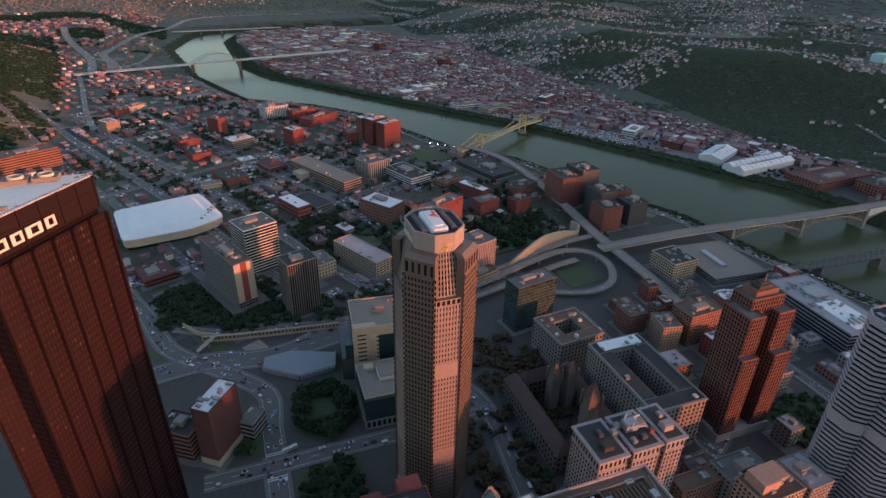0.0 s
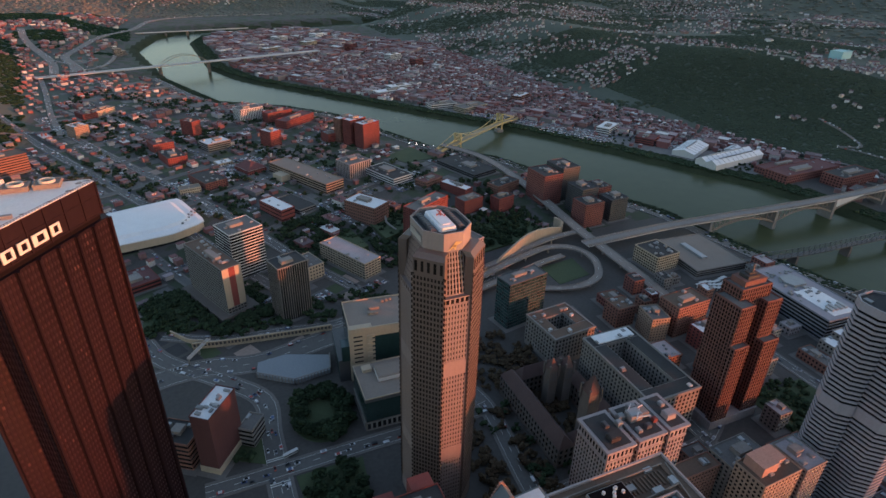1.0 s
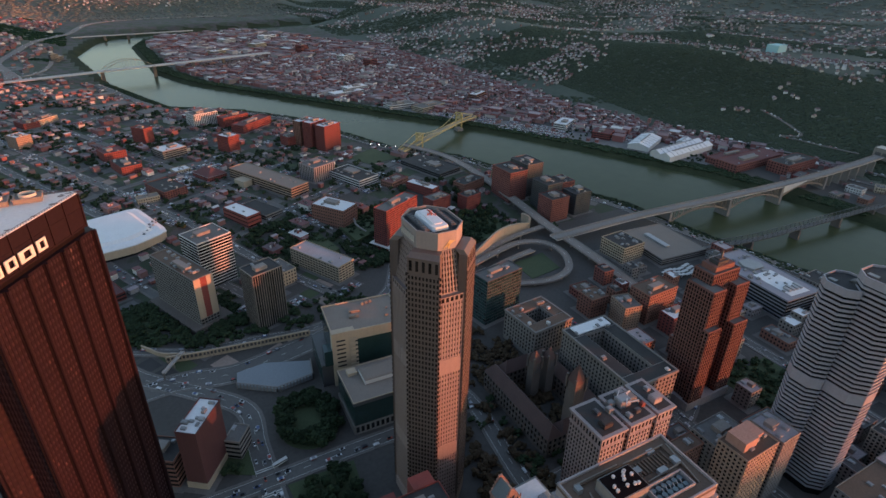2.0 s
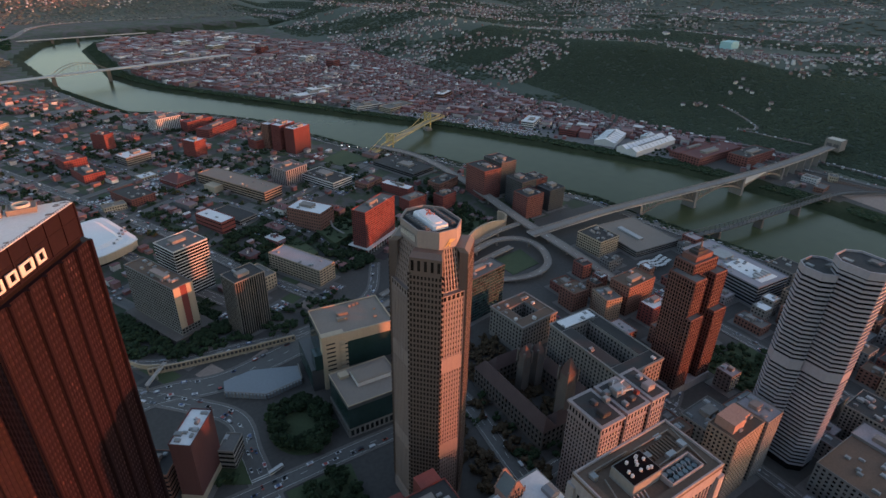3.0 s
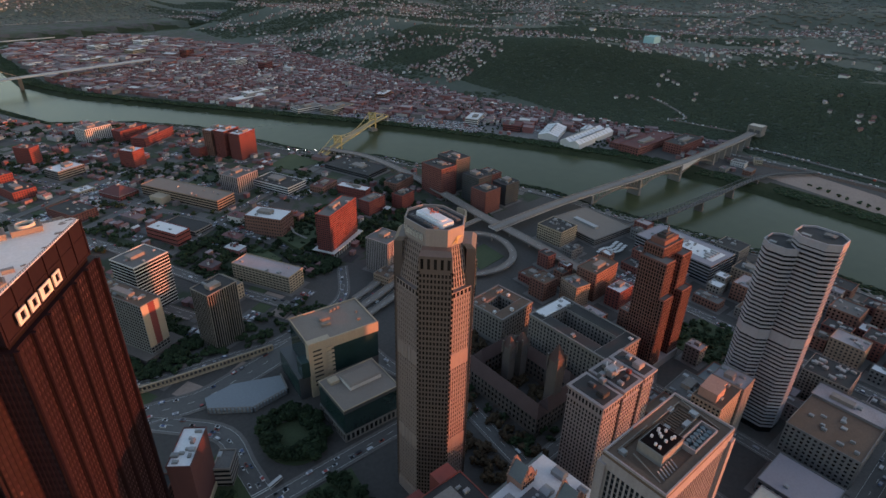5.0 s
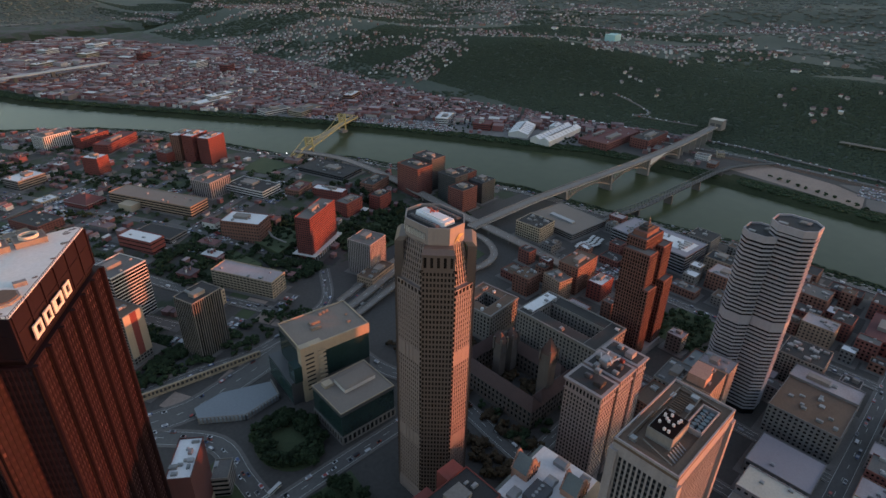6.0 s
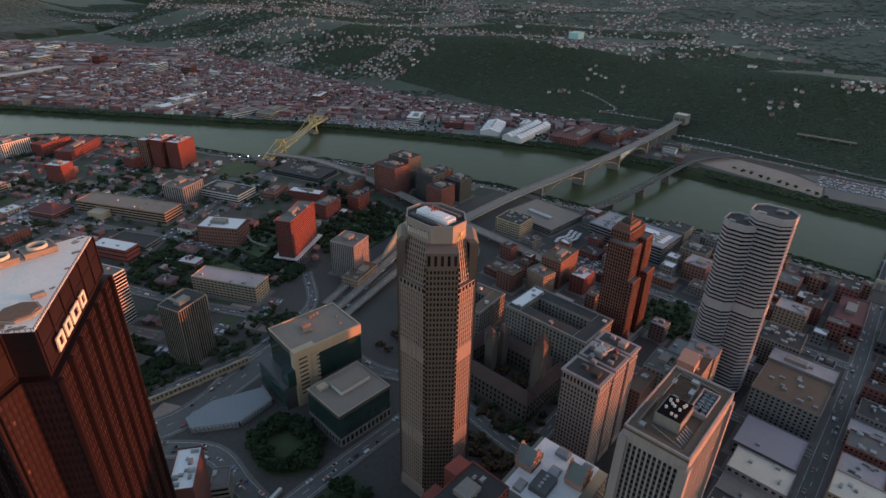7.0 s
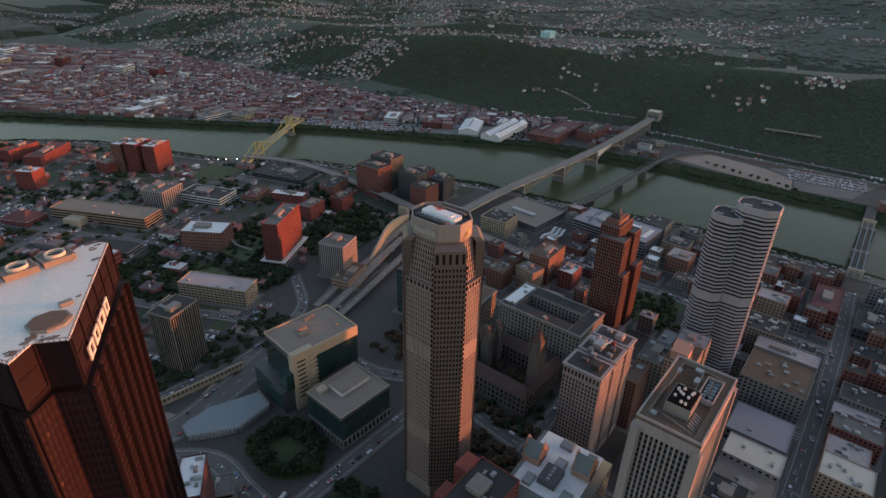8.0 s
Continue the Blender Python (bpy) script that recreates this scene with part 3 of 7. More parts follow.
    for i, count in ((6, 6), (5, 3)):
        a, b = cr[i], cr[(i + 1) % 8]
        u = Vector((b[0] - a[0], b[1] - a[1])).normalized()
        ln = math.dist(a, b)
        step = ln * 0.82 / count
        plain_letters(t, a, u, (u[1], -u[0]), ln * 0.1, count, step, step * 0.7, 4.2, 212.0, SIGN)
    put_panes(panes, t, GLASS_WARM, 220)
    base = Shape()
    base.prism(octagon(22.0, 25.3, 13.6), -2, 9)
    base.prism(octagon(21.7, 25.0, 13.6), 9, 12)
    part("base", base, GRANITE, t)
    TAKEN.append((97, 273, 34))


def tower_steel():
    """The dark three-sided steel tower with notched corners."""
    c = Vector((-107.9, 289.3))
    t = thing("office_tower", "dark red weathered-steel three-sided tower with white roof", "skyscraper", c[0], c[1], 0)
    top = [(-14.4, -36.8), (-6.3, -31.0), (1.5, -37.3), (37.6, 20.0), (35.4, 23.6), (-33.0, 23.7), (-36.4, 20.2)]
    poly = [(-14.2, -37.2), (-6.1, -31.6), (2.2, -38.0), (39.2, 20.6), (37.0, 24.2), (-33.4, 24.2), (-37.0, 20.5)]
    n_ = len(poly)
    s, panes = Shape(), []
    s.prism(poly, -2, 233.5)
    spans = [math.dist(poly[i], poly[(i + 1) % n_]) for i in range(n_)]
    long_edges = [i for i in range(n_) if spans[i] > 30]
    glazed = [i for i in range(n_) if spans[i] > 8]
    facade(s, panes, poly, 8, 233, 1.85, 3.95, 0.42, 0.55, 0.3, skip=tuple(set(range(n_)) - set(glazed)), flush=0.4)
    part("wall", s, CORTEN, t)
    for i in long_edges:                               # heavy exposed columns
        p, q = poly[i], poly[(i + 1) % n_]
        u = Vector((q[0] - p[0], q[1] - p[1])).normalized()
        n, ln = (u[1], -u[0]), math.dist(p, q)
        for k in range(7):
            a = ln * (0.012 + 0.976 * k / 6)
            s = Shape()
            s.obox(p, u, n, a - 0.75, a + 0.75, 0.2, 1.5, 0, 233.5)
            s.obox(p, u, n, a - 0.45, a + 0.45, 1.5, 1.8, 0, 233.5)
            part("column", s, CORTEN, t)
            # a near-black strip along each side of the column
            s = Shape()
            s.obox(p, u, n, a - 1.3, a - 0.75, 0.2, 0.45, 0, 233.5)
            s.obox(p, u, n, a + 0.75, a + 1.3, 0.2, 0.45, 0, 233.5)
            part("column_reveal", s, BLACK_STEEL, t, "dark strip beside the column")
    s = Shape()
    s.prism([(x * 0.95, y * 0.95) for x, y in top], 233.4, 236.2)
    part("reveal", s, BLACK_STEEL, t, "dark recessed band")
    s = Shape()
    s.prism(top, 236, 252.6)
    part("crown", s, CORTEN, t, "windowless steel crown")
    for i in glazed:                                   # upright ribs and panel joints of the crown
        p, q = top[i], top[(i + 1) % n_]
        u = Vector((q[0] - p[0], q[1] - p[1])).normalized()
        n, ln = (u[1], -u[0]), math.dist(p, q)
        for k in range(7 if ln > 30 else 2):
            s = Shape()
            a = ln * (0.015 + 0.97 * k / (6 if ln > 30 else 1))
            s.obox(p, u, n, a - 0.4, a + 0.4, 0.0, 0.5, 236, 252.8)
            part("crown_rib", s, CORTEN, t)
        s = Shape()
        s.obox(p, u, n, 0.3, ln - 0.3, 0.0, 0.25, 245.6, 246.0)
        s.obox(p, u, n, 0.3, ln - 0.3, 0.0, 0.3, 236.2, 237.0)
        part("crown_joint", s, CORTEN, t)
        s = Shape()
        for k in range(int(ln / 1.6)):                 # short rail posts along the roof edge
            s.obox(p, u, n, 0.8 + 1.6 * k, 0.95 + 1.6 * k, -0.5, -0.35, 252.6, 253.9)
        s.obox(p, u, n, 0.3, ln - 0.3, -0.5, -0.38, 253.75, 253.9)
        tagged(part("roof_rail", s, DARK_STEEL, t, "thin dark roof rail"), kind="stuff")
    s = Shape()
    s.prism([(x * 0.985, y * 0.985) for x, y in top], 252.5, 252.9)
    part("roof", s, STAINED_ROOF, t, "stained white roof")
    s = Shape()
    for i in range(n_):
        a, b = Vector((*top[i], 252.95)), Vector((*top[(i + 1) % n_], 252.95))
        s.beam(a * 0.995, b * 0.995, 0.35, 0.5)
    part("parapet", s, CORTEN, t)
    p, q = top[2], top[3]
    u = Vector((q[0] - p[0], q[1] - p[1])).normalized()
    n = (u[1], -u[0])
    for a, wd in ((7.3, 6.2), (15.6, 5.8), (23.2, 8.2), (33.4, 5.6)):     # sign letters as plain bars
        s = Shape()
        s.obox(p, u, n, a, a + wd * 0.3, 1.2, 1.7, 239.2, 244.4)
        s.obox(p, u, n, a + wd * 0.3, a + wd * 0.78, 1.25, 1.65, 239.2, 240.2)
        s.obox(p, u, n, a + wd * 0.3, a + wd * 0.78, 1.25, 1.65, 243.4, 244.4)
        s.obox(p, u, n, a + wd * 0.78, a + wd, 1.2, 1.7, 239.2, 244.4)
        part("sign_letter", s, SIGN, t, "large white sign letter")
    g_ = random.Random(8)
    for k in range(34):
        i = g_.randrange(n_)
        a, b = Vector(top[i]), Vector(top[(i + 1) % n_])
        q = (a + (b - a) * g_.random()) * g_.uniform(0.84, 0.94)
        r_ = g_.uniform(0.4, 1.8)
        s = Shape()
        s.prism([(q.x + r_ * g_.uniform(0.4, 1.4) * math.cos(m), q.y + 0.7 * r_ * g_.uniform(0.4, 1.4) * math.sin(m)) for m in np.arange(0, 6.2, 0.6)], 252.85, 252.93 + 0.002 * k)
        part("roof_stain", s, (RUST, ROOF_GREY, ROOF_TAN)[k % 3], t, "brown water stain")
    # low octagonal hatch and fan houses
    o = Vector((1.0, -23.2))
    for r_, z0, z1, m_, nm in ((6.6, 252.9, 253.9, CONCRETE, "roof_hatch"), (5.8, 253.9, 254.2, ROOF_BROWN, "hatch_lid")):
        s = Shape()
        s.prism([(o[0] + r_ * math.cos(k * math.pi / 4 + 0.4), o[1] + 0.9 * r_ * math.sin(k * math.pi / 4 + 0.4)) for k in range(8)], z0, z1)
        part(nm, s, m_, t, "low octagonal bronze-topped roof hatch")
    s = Shape()
    s.box(1.0 + 5.5, -17.2, 252.9, 1.0 + 9.5, -15.0, 254.4)
    part("stair_house", s, CONCRETE, t)
    for k in range(4):
        qx, qy = -19.5 + 12.6 * k, 17.4 + 0.6 * k
        s = Shape()
        s.box(qx - 5.4, qy - 4.2, 252.9, qx + 5.4, qy + 4.2, 254.9)
        s.ring([(qx - 5.6, qy - 4.4), (qx + 5.6, qy - 4.4), (qx + 5.6, qy + 4.4), (qx - 5.6, qy + 4.4)],
               [(qx - 4.9, qy - 3.8), (qx + 4.9, qy - 3.8), (qx + 4.9, qy + 3.8), (qx - 4.9, qy + 3.8)], 254.8, 255.3)
        fan = part("fan_house", s, ROOF_TAN, t, "tan rooftop fan house")
        s = Shape()
        ring = [(math.cos(j * math.pi / 10), math.sin(j * math.pi / 10)) for j in range(20)]
        s.ring([(qx + 3.5 * a, qy + 3.2 * b) for a, b in ring], [(qx + 3.0 * a, qy + 2.7 * b) for a, b in ring], 254.9, 256.3)
        part("fan_ring", s, ROOF_CREAM, fan, "pale round fan collar")
        s = Shape()
        s.prism([(qx + 3.0 * a, qy + 2.7 * b) for a, b in ring], 254.92, 255.1)
        part("fan_well", s, DARK_PANEL, fan, "dark fan opening")
    put_panes(panes, t, GLASS_GLINT, 200)
    TAKEN.append((c[0], c[1], 46))


def tower_stepped():
    """Red brick tower with two front wings, set back twice, and a taller centre."""
    t = thing("office_tower", "tall red brick tower with stepped wings above a pale base", "skyscraper", 0, 0, 0)
    panes = []
    for name, x0, y0, x1, y1, z0, z1 in (("wing", 338, 244, 353, 270, 0, 118), ("wing", 369, 246, 385, 271, 0, 116), ("lower_wing", 336, 238, 351.5, 244, 0, 84),
                                         ("lower_wing", 370, 239, 387, 246, 0, 81), ("centre", 347, 254, 379, 273, 0, 127)):
        s = Shape()
        poly = [(x0, y0), (x1, y0), (x1, y1), (x0, y1)]
        s.prism(poly, z0 - 2, z1)
        facade(s, panes, poly, 8, z1, 2.7, 3.7, 0.36, 0.3, 0.6, skip=(2,), flush=0.35)
        p = part(name, s, PIER_BRICK, t)
        r = Shape()
        r.prism(inset(poly, 0.4), z1, z1 + 0.15)
        part("roof", r, ROOF_GREY, t)
        e, inner = Shape(), inset(poly, 0.6)
        e.ring(poly, inner, z1 - 0.2, z1 + 1.2)
        part("parapet", e, PIER_BRICK, t)
    s = Shape()
    s.box(352, 257, 127, 375, 271, 132.5)
    part("penthouse", s, PIER_BRICK, t)
    s = Shape()
    s.box(356, 259, 132.5, 369, 268, 135.5)
    s.box(359, 261, 135.5, 366, 266, 137)
    part("machine_house", s, ROOF_DARK, t, "dark rooftop machine house")
    s = Shape()
    s.prism([(363.2, 262.2), (364.8, 262.2), (364.8, 263.8), (363.2, 263.8)], 137, 144, [(363.8, 262.8), (364.2, 262.8), (364.2, 263.2), (363.8, 263.2)])
    part("beacon_mast", s, DARK_STEEL, t)
    s = Shape()
    s.box(334, 237, -3, 388, 276, 9)
    part("base", s, LIMESTONE, t, "pale stone base")
    put_panes(panes, t, GLASS_WARM, 170)
    TAKEN.append((360, 262, 36))


def tower_banded():
    """Two joined octagonal shafts with silver spandrels and dark window bands."""
    t = thing("office_tower", "twin octagonal silver office tower with dark window bands", "skyscraper", 0, 0, 0)
    for cx, cy, hx, hy, cut, h in ((361.0, 146.0, 14.2, 16.4, 7.4, 178.5), (352.0, 165.5, 13.0, 12.5, 6.0, 168.5)):
        poly = octagon(hx, hy, cut, cx, cy)
        core = inset(poly, 0.6)
        s = Shape()
        s.prism(core, -2, h - 1)
        part("window_band", s, GLASS, t, "dark continuous glazing")
        z = 6.0
        while z < h - 4:
            s = Shape()
            tall = 9.0 if abs(z - 87) < 1.8 else 1.75
            s.prism(poly, z, z + tall)
            part("spandrel", s, LILAC_PANEL, t)
            z += tall + 1.85
        s = Shape()
        s.prism(inset(poly, -0.1), h - 4.0, h)
        part("crown", s, LILAC_PANEL, t)
        e, inner = Shape(), inset(poly, 0.7)
        e.ring(poly, inner, h - 0.1, h + 1.8)
        part("parapet", e, LILAC_PANEL, t)
        s = Shape()
        s.prism(inner, h, h + 0.3)
        part("roof", s, ROOF_DARK, t)
        s = Shape()
        s.box(cx + hx * 0.1, cy - hy * 0.5, h, cx + hx * 0.6, cy, h + 1.6)
        s.box(cx + hx * 0.15, cy - hy * 0.4, h + 1.6, cx + hx * 0.5, cy - hy * 0.1, h + 2.0)
        part("roof_hatch", s, DARK_PANEL, t)
        s = Shape()
        s.box(cx - hx * 0.6, cy + hy * 0.3, h, cx - hx * 0.35, cy + hy * 0.7, h + 1.2)
        part("air_handler", s, METAL, t)
    TAKEN.append((348, 154, 32))


def cornice(parent, poly, h, out, material, deep=1.6):
    s = Shape()
    s.prism(inset(poly, -out), h - deep, h)
    s.prism(inset(poly, -out * 0.5), h - deep * 1.8, h - deep)
    part("cornice", s, material, parent)


def pale_office():
    """Ornate pale office building with three lit wings and a dark roof."""
    t = thing("office_building", "ornate pale limestone office building with three wings and cornice", "building", 0, 0, 0)
    panes = []
    for x0, y0, x1, y1 in ((172.5, 185.5, 191.5, 214), (197.0, 186, 216.0, 214), (221.0, 186, 234.5, 214), (190, 196, 223, 214)):
        poly = [(x0, y0), (x1, y0), (x1, y1), (x0, y1)]
        s = Shape()
        h = 93 if y0 < 195 else 89
        s.prism(poly, -3, h)
        facade(s, panes, poly, 8, 84, 2.7, 3.8, 0.42, 0.34, 0.5, skip=(2,), flush=0.6)
        facade(s, panes, poly, 85.5, h, 3.0, 6, 0.45, 0.3, 0.4, skip=(2,))
        part("wing", s, LIMESTONE, t)
        cornice(t, poly, h + 1.2, 1.5, LIMESTONE)
        cornice(t, poly, 85.5, 0.8, LIMESTONE, 0.7)
        cornice(t, poly, 66.0, 0.5, LIMESTONE, 0.6)
        s = Shape()
        s.prism(inset(poly, 1), h + 1.2, h + 1.5)
        part("roof", s, ROOF_DARK, t)
    for x0, y0, w, d, hh, m in ((200, 199, 9, 7, 5, METAL), (209, 200, 6, 8, 3.5, CONCRETE), (223, 192, 7, 6, 4, LIMESTONE), (178, 190, 7, 6, 3, ROOF_DARK), (194, 203, 5, 4, 3, METAL), (205, 207, 6, 4, 3.5, METAL),
                                (214, 194, 3, 3, 2.4, BRICK_RED), (190, 199, 4, 4, 3, METAL), (199, 190, 3, 4, 2, METAL), (206, 191, 4, 3, 2.6, DARK_PANEL), (182, 201, 3, 5, 2, DARK_PANEL), (228, 203, 3, 4, 2.2, METAL)):
        s = Shape()
        s.box(x0, y0, 90, x0 + w, y0 + d, 94.5 + hh)
        s.box(x0 + 0.6, y0 + 0.6, 94.5 + hh, x0 + w - 0.6, y0 + d - 0.6, 94.9 + hh)
        part("roof_house", s, m, t)
    for x0, y0, x1, y1, k in ((201, 196, 210, 204, 0), (204, 198, 212, 196, 1), (200, 204, 206, 208, 2), (208, 204, 214, 206, 0)):
        s = Shape()
        s.beam((x0, y0, 100.5 - k), (x1, y1, 99.0 + k), 0.7)
        part("roof_duct", s, WHITE, t, "pale bent roof duct")
    put_panes(panes, t, GLASS, 180)
    take_rect(172, 186, 63, 28, 0)


def strip_tower():
    """Limestone tower with vertical window strips and an open machine deck."""
    t = thing("office_tower", "tall limestone tower with vertical window strips and sunken roof deck", "skyscraper", 91, 104.5, 0)
    w, d, h = 61, 31, 149
    poly = [(0, 0), (w, 0), (w, d), (0, d)]
    s, panes = Shape(), []
    s.prism(poly, -2, 147)
    facade(s, [], poly, 12, 143, 2.6, 0, 0.38, 0, 0.45, skip=(2,))
    for x, y in ((0, 0), (0, d), (w, 0)):              # broad plain corners
        s.box(x - 2.2, y - 2.2, 0, x + 2.2, y + 2.2, 146)
    part("wall", s, LIMESTONE, t)
    s = Shape()
    facade(s, panes, poly, 12, 143, 2.6, 3.75, 0.06, 0.34, 0.2, skip=(2,), flush=0.8)
    tagged(part("spandrel_grid", s, DARK_PANEL, t, "dark recessed spandrels"), kind="stuff")
    s = Shape()
    s.prism(inset(poly, -0.9), 143, 150)
    part("attic", s, LIMESTONE, t)
    e, inner = Shape(), inset(poly, 4.0)
    outer = inset(poly, -0.9)
    e.ring(outer, inner, 149.9, 151.6)
    part("roof_terrace", e, ROOF_BROWN, t, "brownish terrace round the roof deck")
    s = Shape()
    s.prism(inner, 149.9, 150.3)
    part("roof", s, ROOF_BROWN, t)
    e, rim = Shape(), inset(outer, 0.8)
    e.ring(outer, rim, 151.5, 152.9)
    part("parapet", e, LIMESTONE, t)
    s = Shape()
    s.box(13, 10, 150, 31, 23, 157)
    ph = part("penthouse", s, CONCRETE, t, "grey plant house with a tar roof")
    s = Shape()
    s.box(13.5, 10.5, 157, 30.5, 22.5, 157.3)
    part("penthouse_roof", s, BLACK_STEEL, ph)
    rnd = random.Random(5)
    for k in range(11):
        s, x, y, r = Shape(), rnd.uniform(16, 28.5), rnd.uniform(12, 21), 0.75
        s.prism([(x + r * math.cos(a * math.pi / 4), y + r * math.sin(a * math.pi / 4)) for a in range(8)], 157.3, 158.5)
        part("roof_vent", s, WHITE, ph, "white mushroom vent")
    for x in range(34, 56, 2):
        s = Shape()
        s.box(x, 18, 150.3, x + 0.6, 25, 151.5)
        part("louvre", s, ROOF_BROWN, t)
    s = Shape()                                        # sunken cooling court
    s.ring([(31.5, 3.6), (53, 3.6), (53, 12.4), (31.5, 12.4)], [(32.1, 4.2), (52.4, 4.2), (52.4, 11.8), (32.1, 11.8)], 150.2, 153.4)
    part("court_wall", s, LIMESTONE, t)
    s = Shape()
    s.box(32.1, 4.2, 150.25, 52.4, 11.8, 150.5)
    part("court_floor", s, ROOF_DARK, t)
    for k in range(12):
        x, y = 34.0 + (k % 6) * 3.2, 6.2 + (k // 6) * 3.6
        s = Shape()
        s.prism([(x + 1.3 * math.cos(a * math.pi / 5), y + 1.3 * math.sin(a * math.pi / 5)) for a in range(10)], 150.5, 152.2)
        part("cooling_fan", s, SLATE, t, "grey-green cooling fan")
    for x0, y0, x1, y1 in ((56, 4, 60, 27), (33, 27, 58, 27), (36, 14.5, 58, 15.5), (5, 28, 30, 28), (4, 5, 9, 22)):
        s = Shape()
        s.beam((x0, y0, 151.9), (x1, y1, 151.9), 0.5)
        part("roof_pipe", s, ROOF_TAN, t, "rusty tan roof pipe")
    for x, y, ww, dd, hh in ((4, 24, 3, 3, 3), (34, 20, 4, 3, 2), (44, 15, 5, 2.6, 2.2), (55, 16, 3, 4, 2), (48, 26, 4, 2, 1.6)):
        s = Shape()
        s.box(x, y, 150.3, x + ww, y + dd, 150.3 + hh)
        part("air_handler", s, METAL, t)
    for x in (8, 38):
        s = Shape()
        for k in range(6):
            s.beam((x + k * 2.2, 5, 150.2), (x + k * 2.2, 9, 152.6), 0.5)
        part("screen_rib", s, LIMESTONE, t)
    put_panes(panes, t, GLASS, 200)
    take_rect(91, 104, 61, 31, 0)


def gothic_arcade():
    """Pale arcade building with a white roof and two steep brick-lit dormer towers."""
    t = thing("arcade_building", "pale gothic arcade building with white roof and steep stone dormers", "building", 85, 155, 0, 3)
    w, d, h = 62, 51, 57
    poly = [(0, 0), (w, 0), (w, d), (0, d)]
    s, panes = Shape(), []
    s.prism(poly, -3, 50)
    facade(s, panes, poly, 6, 50, 3.4, 4.2, 0.4, 0.35, 0.4)
    part("wall", s, LIMESTONE, t)
    s = Shape()
    s.prism(inset(poly, -0.5), 50, 51)
    s.prism(inset(poly, -0.2), 51, h, inset(poly, 5))
    part("mansard", s, SLATE, t, "steep slate mansard roof")
    s = Shape()
    s.prism(inset(poly, 4.8), h - 0.2, h + 0.4)
    part("roof", s, ROOF_WHITE, t, "white flat roof")
    for cx, cy in ((30, 43), (38, 11)):
        s = Shape()
        s.box(cx - 6.5, cy - 6, 50, cx + 6.5, cy + 6, 63)
        dm = part("dormer", s, TERRACOTTA, t, "crow-stepped stone dormer")
        for y0, y1 in ((cy - 6.4, cy - 5.4), (cy + 5.4, cy + 6.4)):       # crow-stepped gable walls
            for k in range(6):
                a = 7.2 - 1.15 * k
                s = Shape()
                s.box(cx - a, y0, 61 + k * 2.1, cx + a, y1, 63.1 + k * 2.1)
                part("gable_step", s, TERRACOTTA, dm)
        s = Shape()
        s.add([(cx - 6.8, cy - 5.4, 62.8), (cx + 6.8, cy - 5.4, 62.8), (cx, cy - 5.4, 72.5), (cx - 6.8, cy + 5.4, 62.8), (cx + 6.8, cy + 5.4, 62.8), (cx, cy + 5.4, 72.5)],
              [(0, 1, 2), (4, 3, 5), (1, 4, 5, 2), (3, 0, 2, 5)])
        part("dormer_roof", s, SLATE, dm)
        for z in (53, 57.5, 61.5, 65):
            n = 5 if z < 62 else 2
            for k in range(n):
                s = Shape()
                x = cx + (k - (n - 1) / 2) * 2.3
                s.box(x - 0.6, cy - 6.5, z, x + 0.6, cy - 6.3, z + 2.4)
                part("dormer_window", s, GLASS, dm)
        for k in range(4):
            s = Shape()
            s.prism([(cx - 7.2 + 4.6 * k, cy - 6.6), (cx - 6.6 + 4.6 * k, cy - 6.6), (cx - 6.6 + 4.6 * k, cy - 6.0), (cx - 7.2 + 4.6 * k, cy - 6.0)], 61, 66 if k in (0, 3) else 71.5)
            part("pinnacle", s, TERRACOTTA, dm)
    s = Shape()
    s.box(12, 20, h, 28, 32, h + 5)
    ph = part("penthouse", s, DARK_PANEL, t)
    for k in range(4):
        s = Shape()
        x = 15 + 3.3 * k
        s.prism([(x + 1.2 * math.cos(a * math.pi / 5), 26 + 1.2 * math.sin(a * math.pi / 5)) for a in range(10)], h + 5, h + 5.8)
        part("cooling_fan", s, METAL, ph)
    for x, y, ww, dd, hh in ((6, 34, 9, 6, 3), (48, 24, 7, 9, 3.5), (50, 8, 5, 6, 2), (30, 22, 8, 7, 3), (8, 8, 8, 7, 2.5)):
        s = Shape()
        s.box(x, y, h, x + ww, y + dd, h + hh)
        s.prism([(x, y), (x + ww, y), (x + ww, y + dd), (x, y + dd)], h + hh, h + hh + 1.4, [(x + ww / 2 - .1, y + .5), (x + ww / 2 + .1, y + .5), (x + ww / 2 + .1, y + dd - .5), (x + ww / 2 - .1, y + dd - .5)])
        part("skylight", s, METAL, t)
    put_panes(panes, t, GLASS, 120)
    take_rect(85, 155, 62, 51, 3)


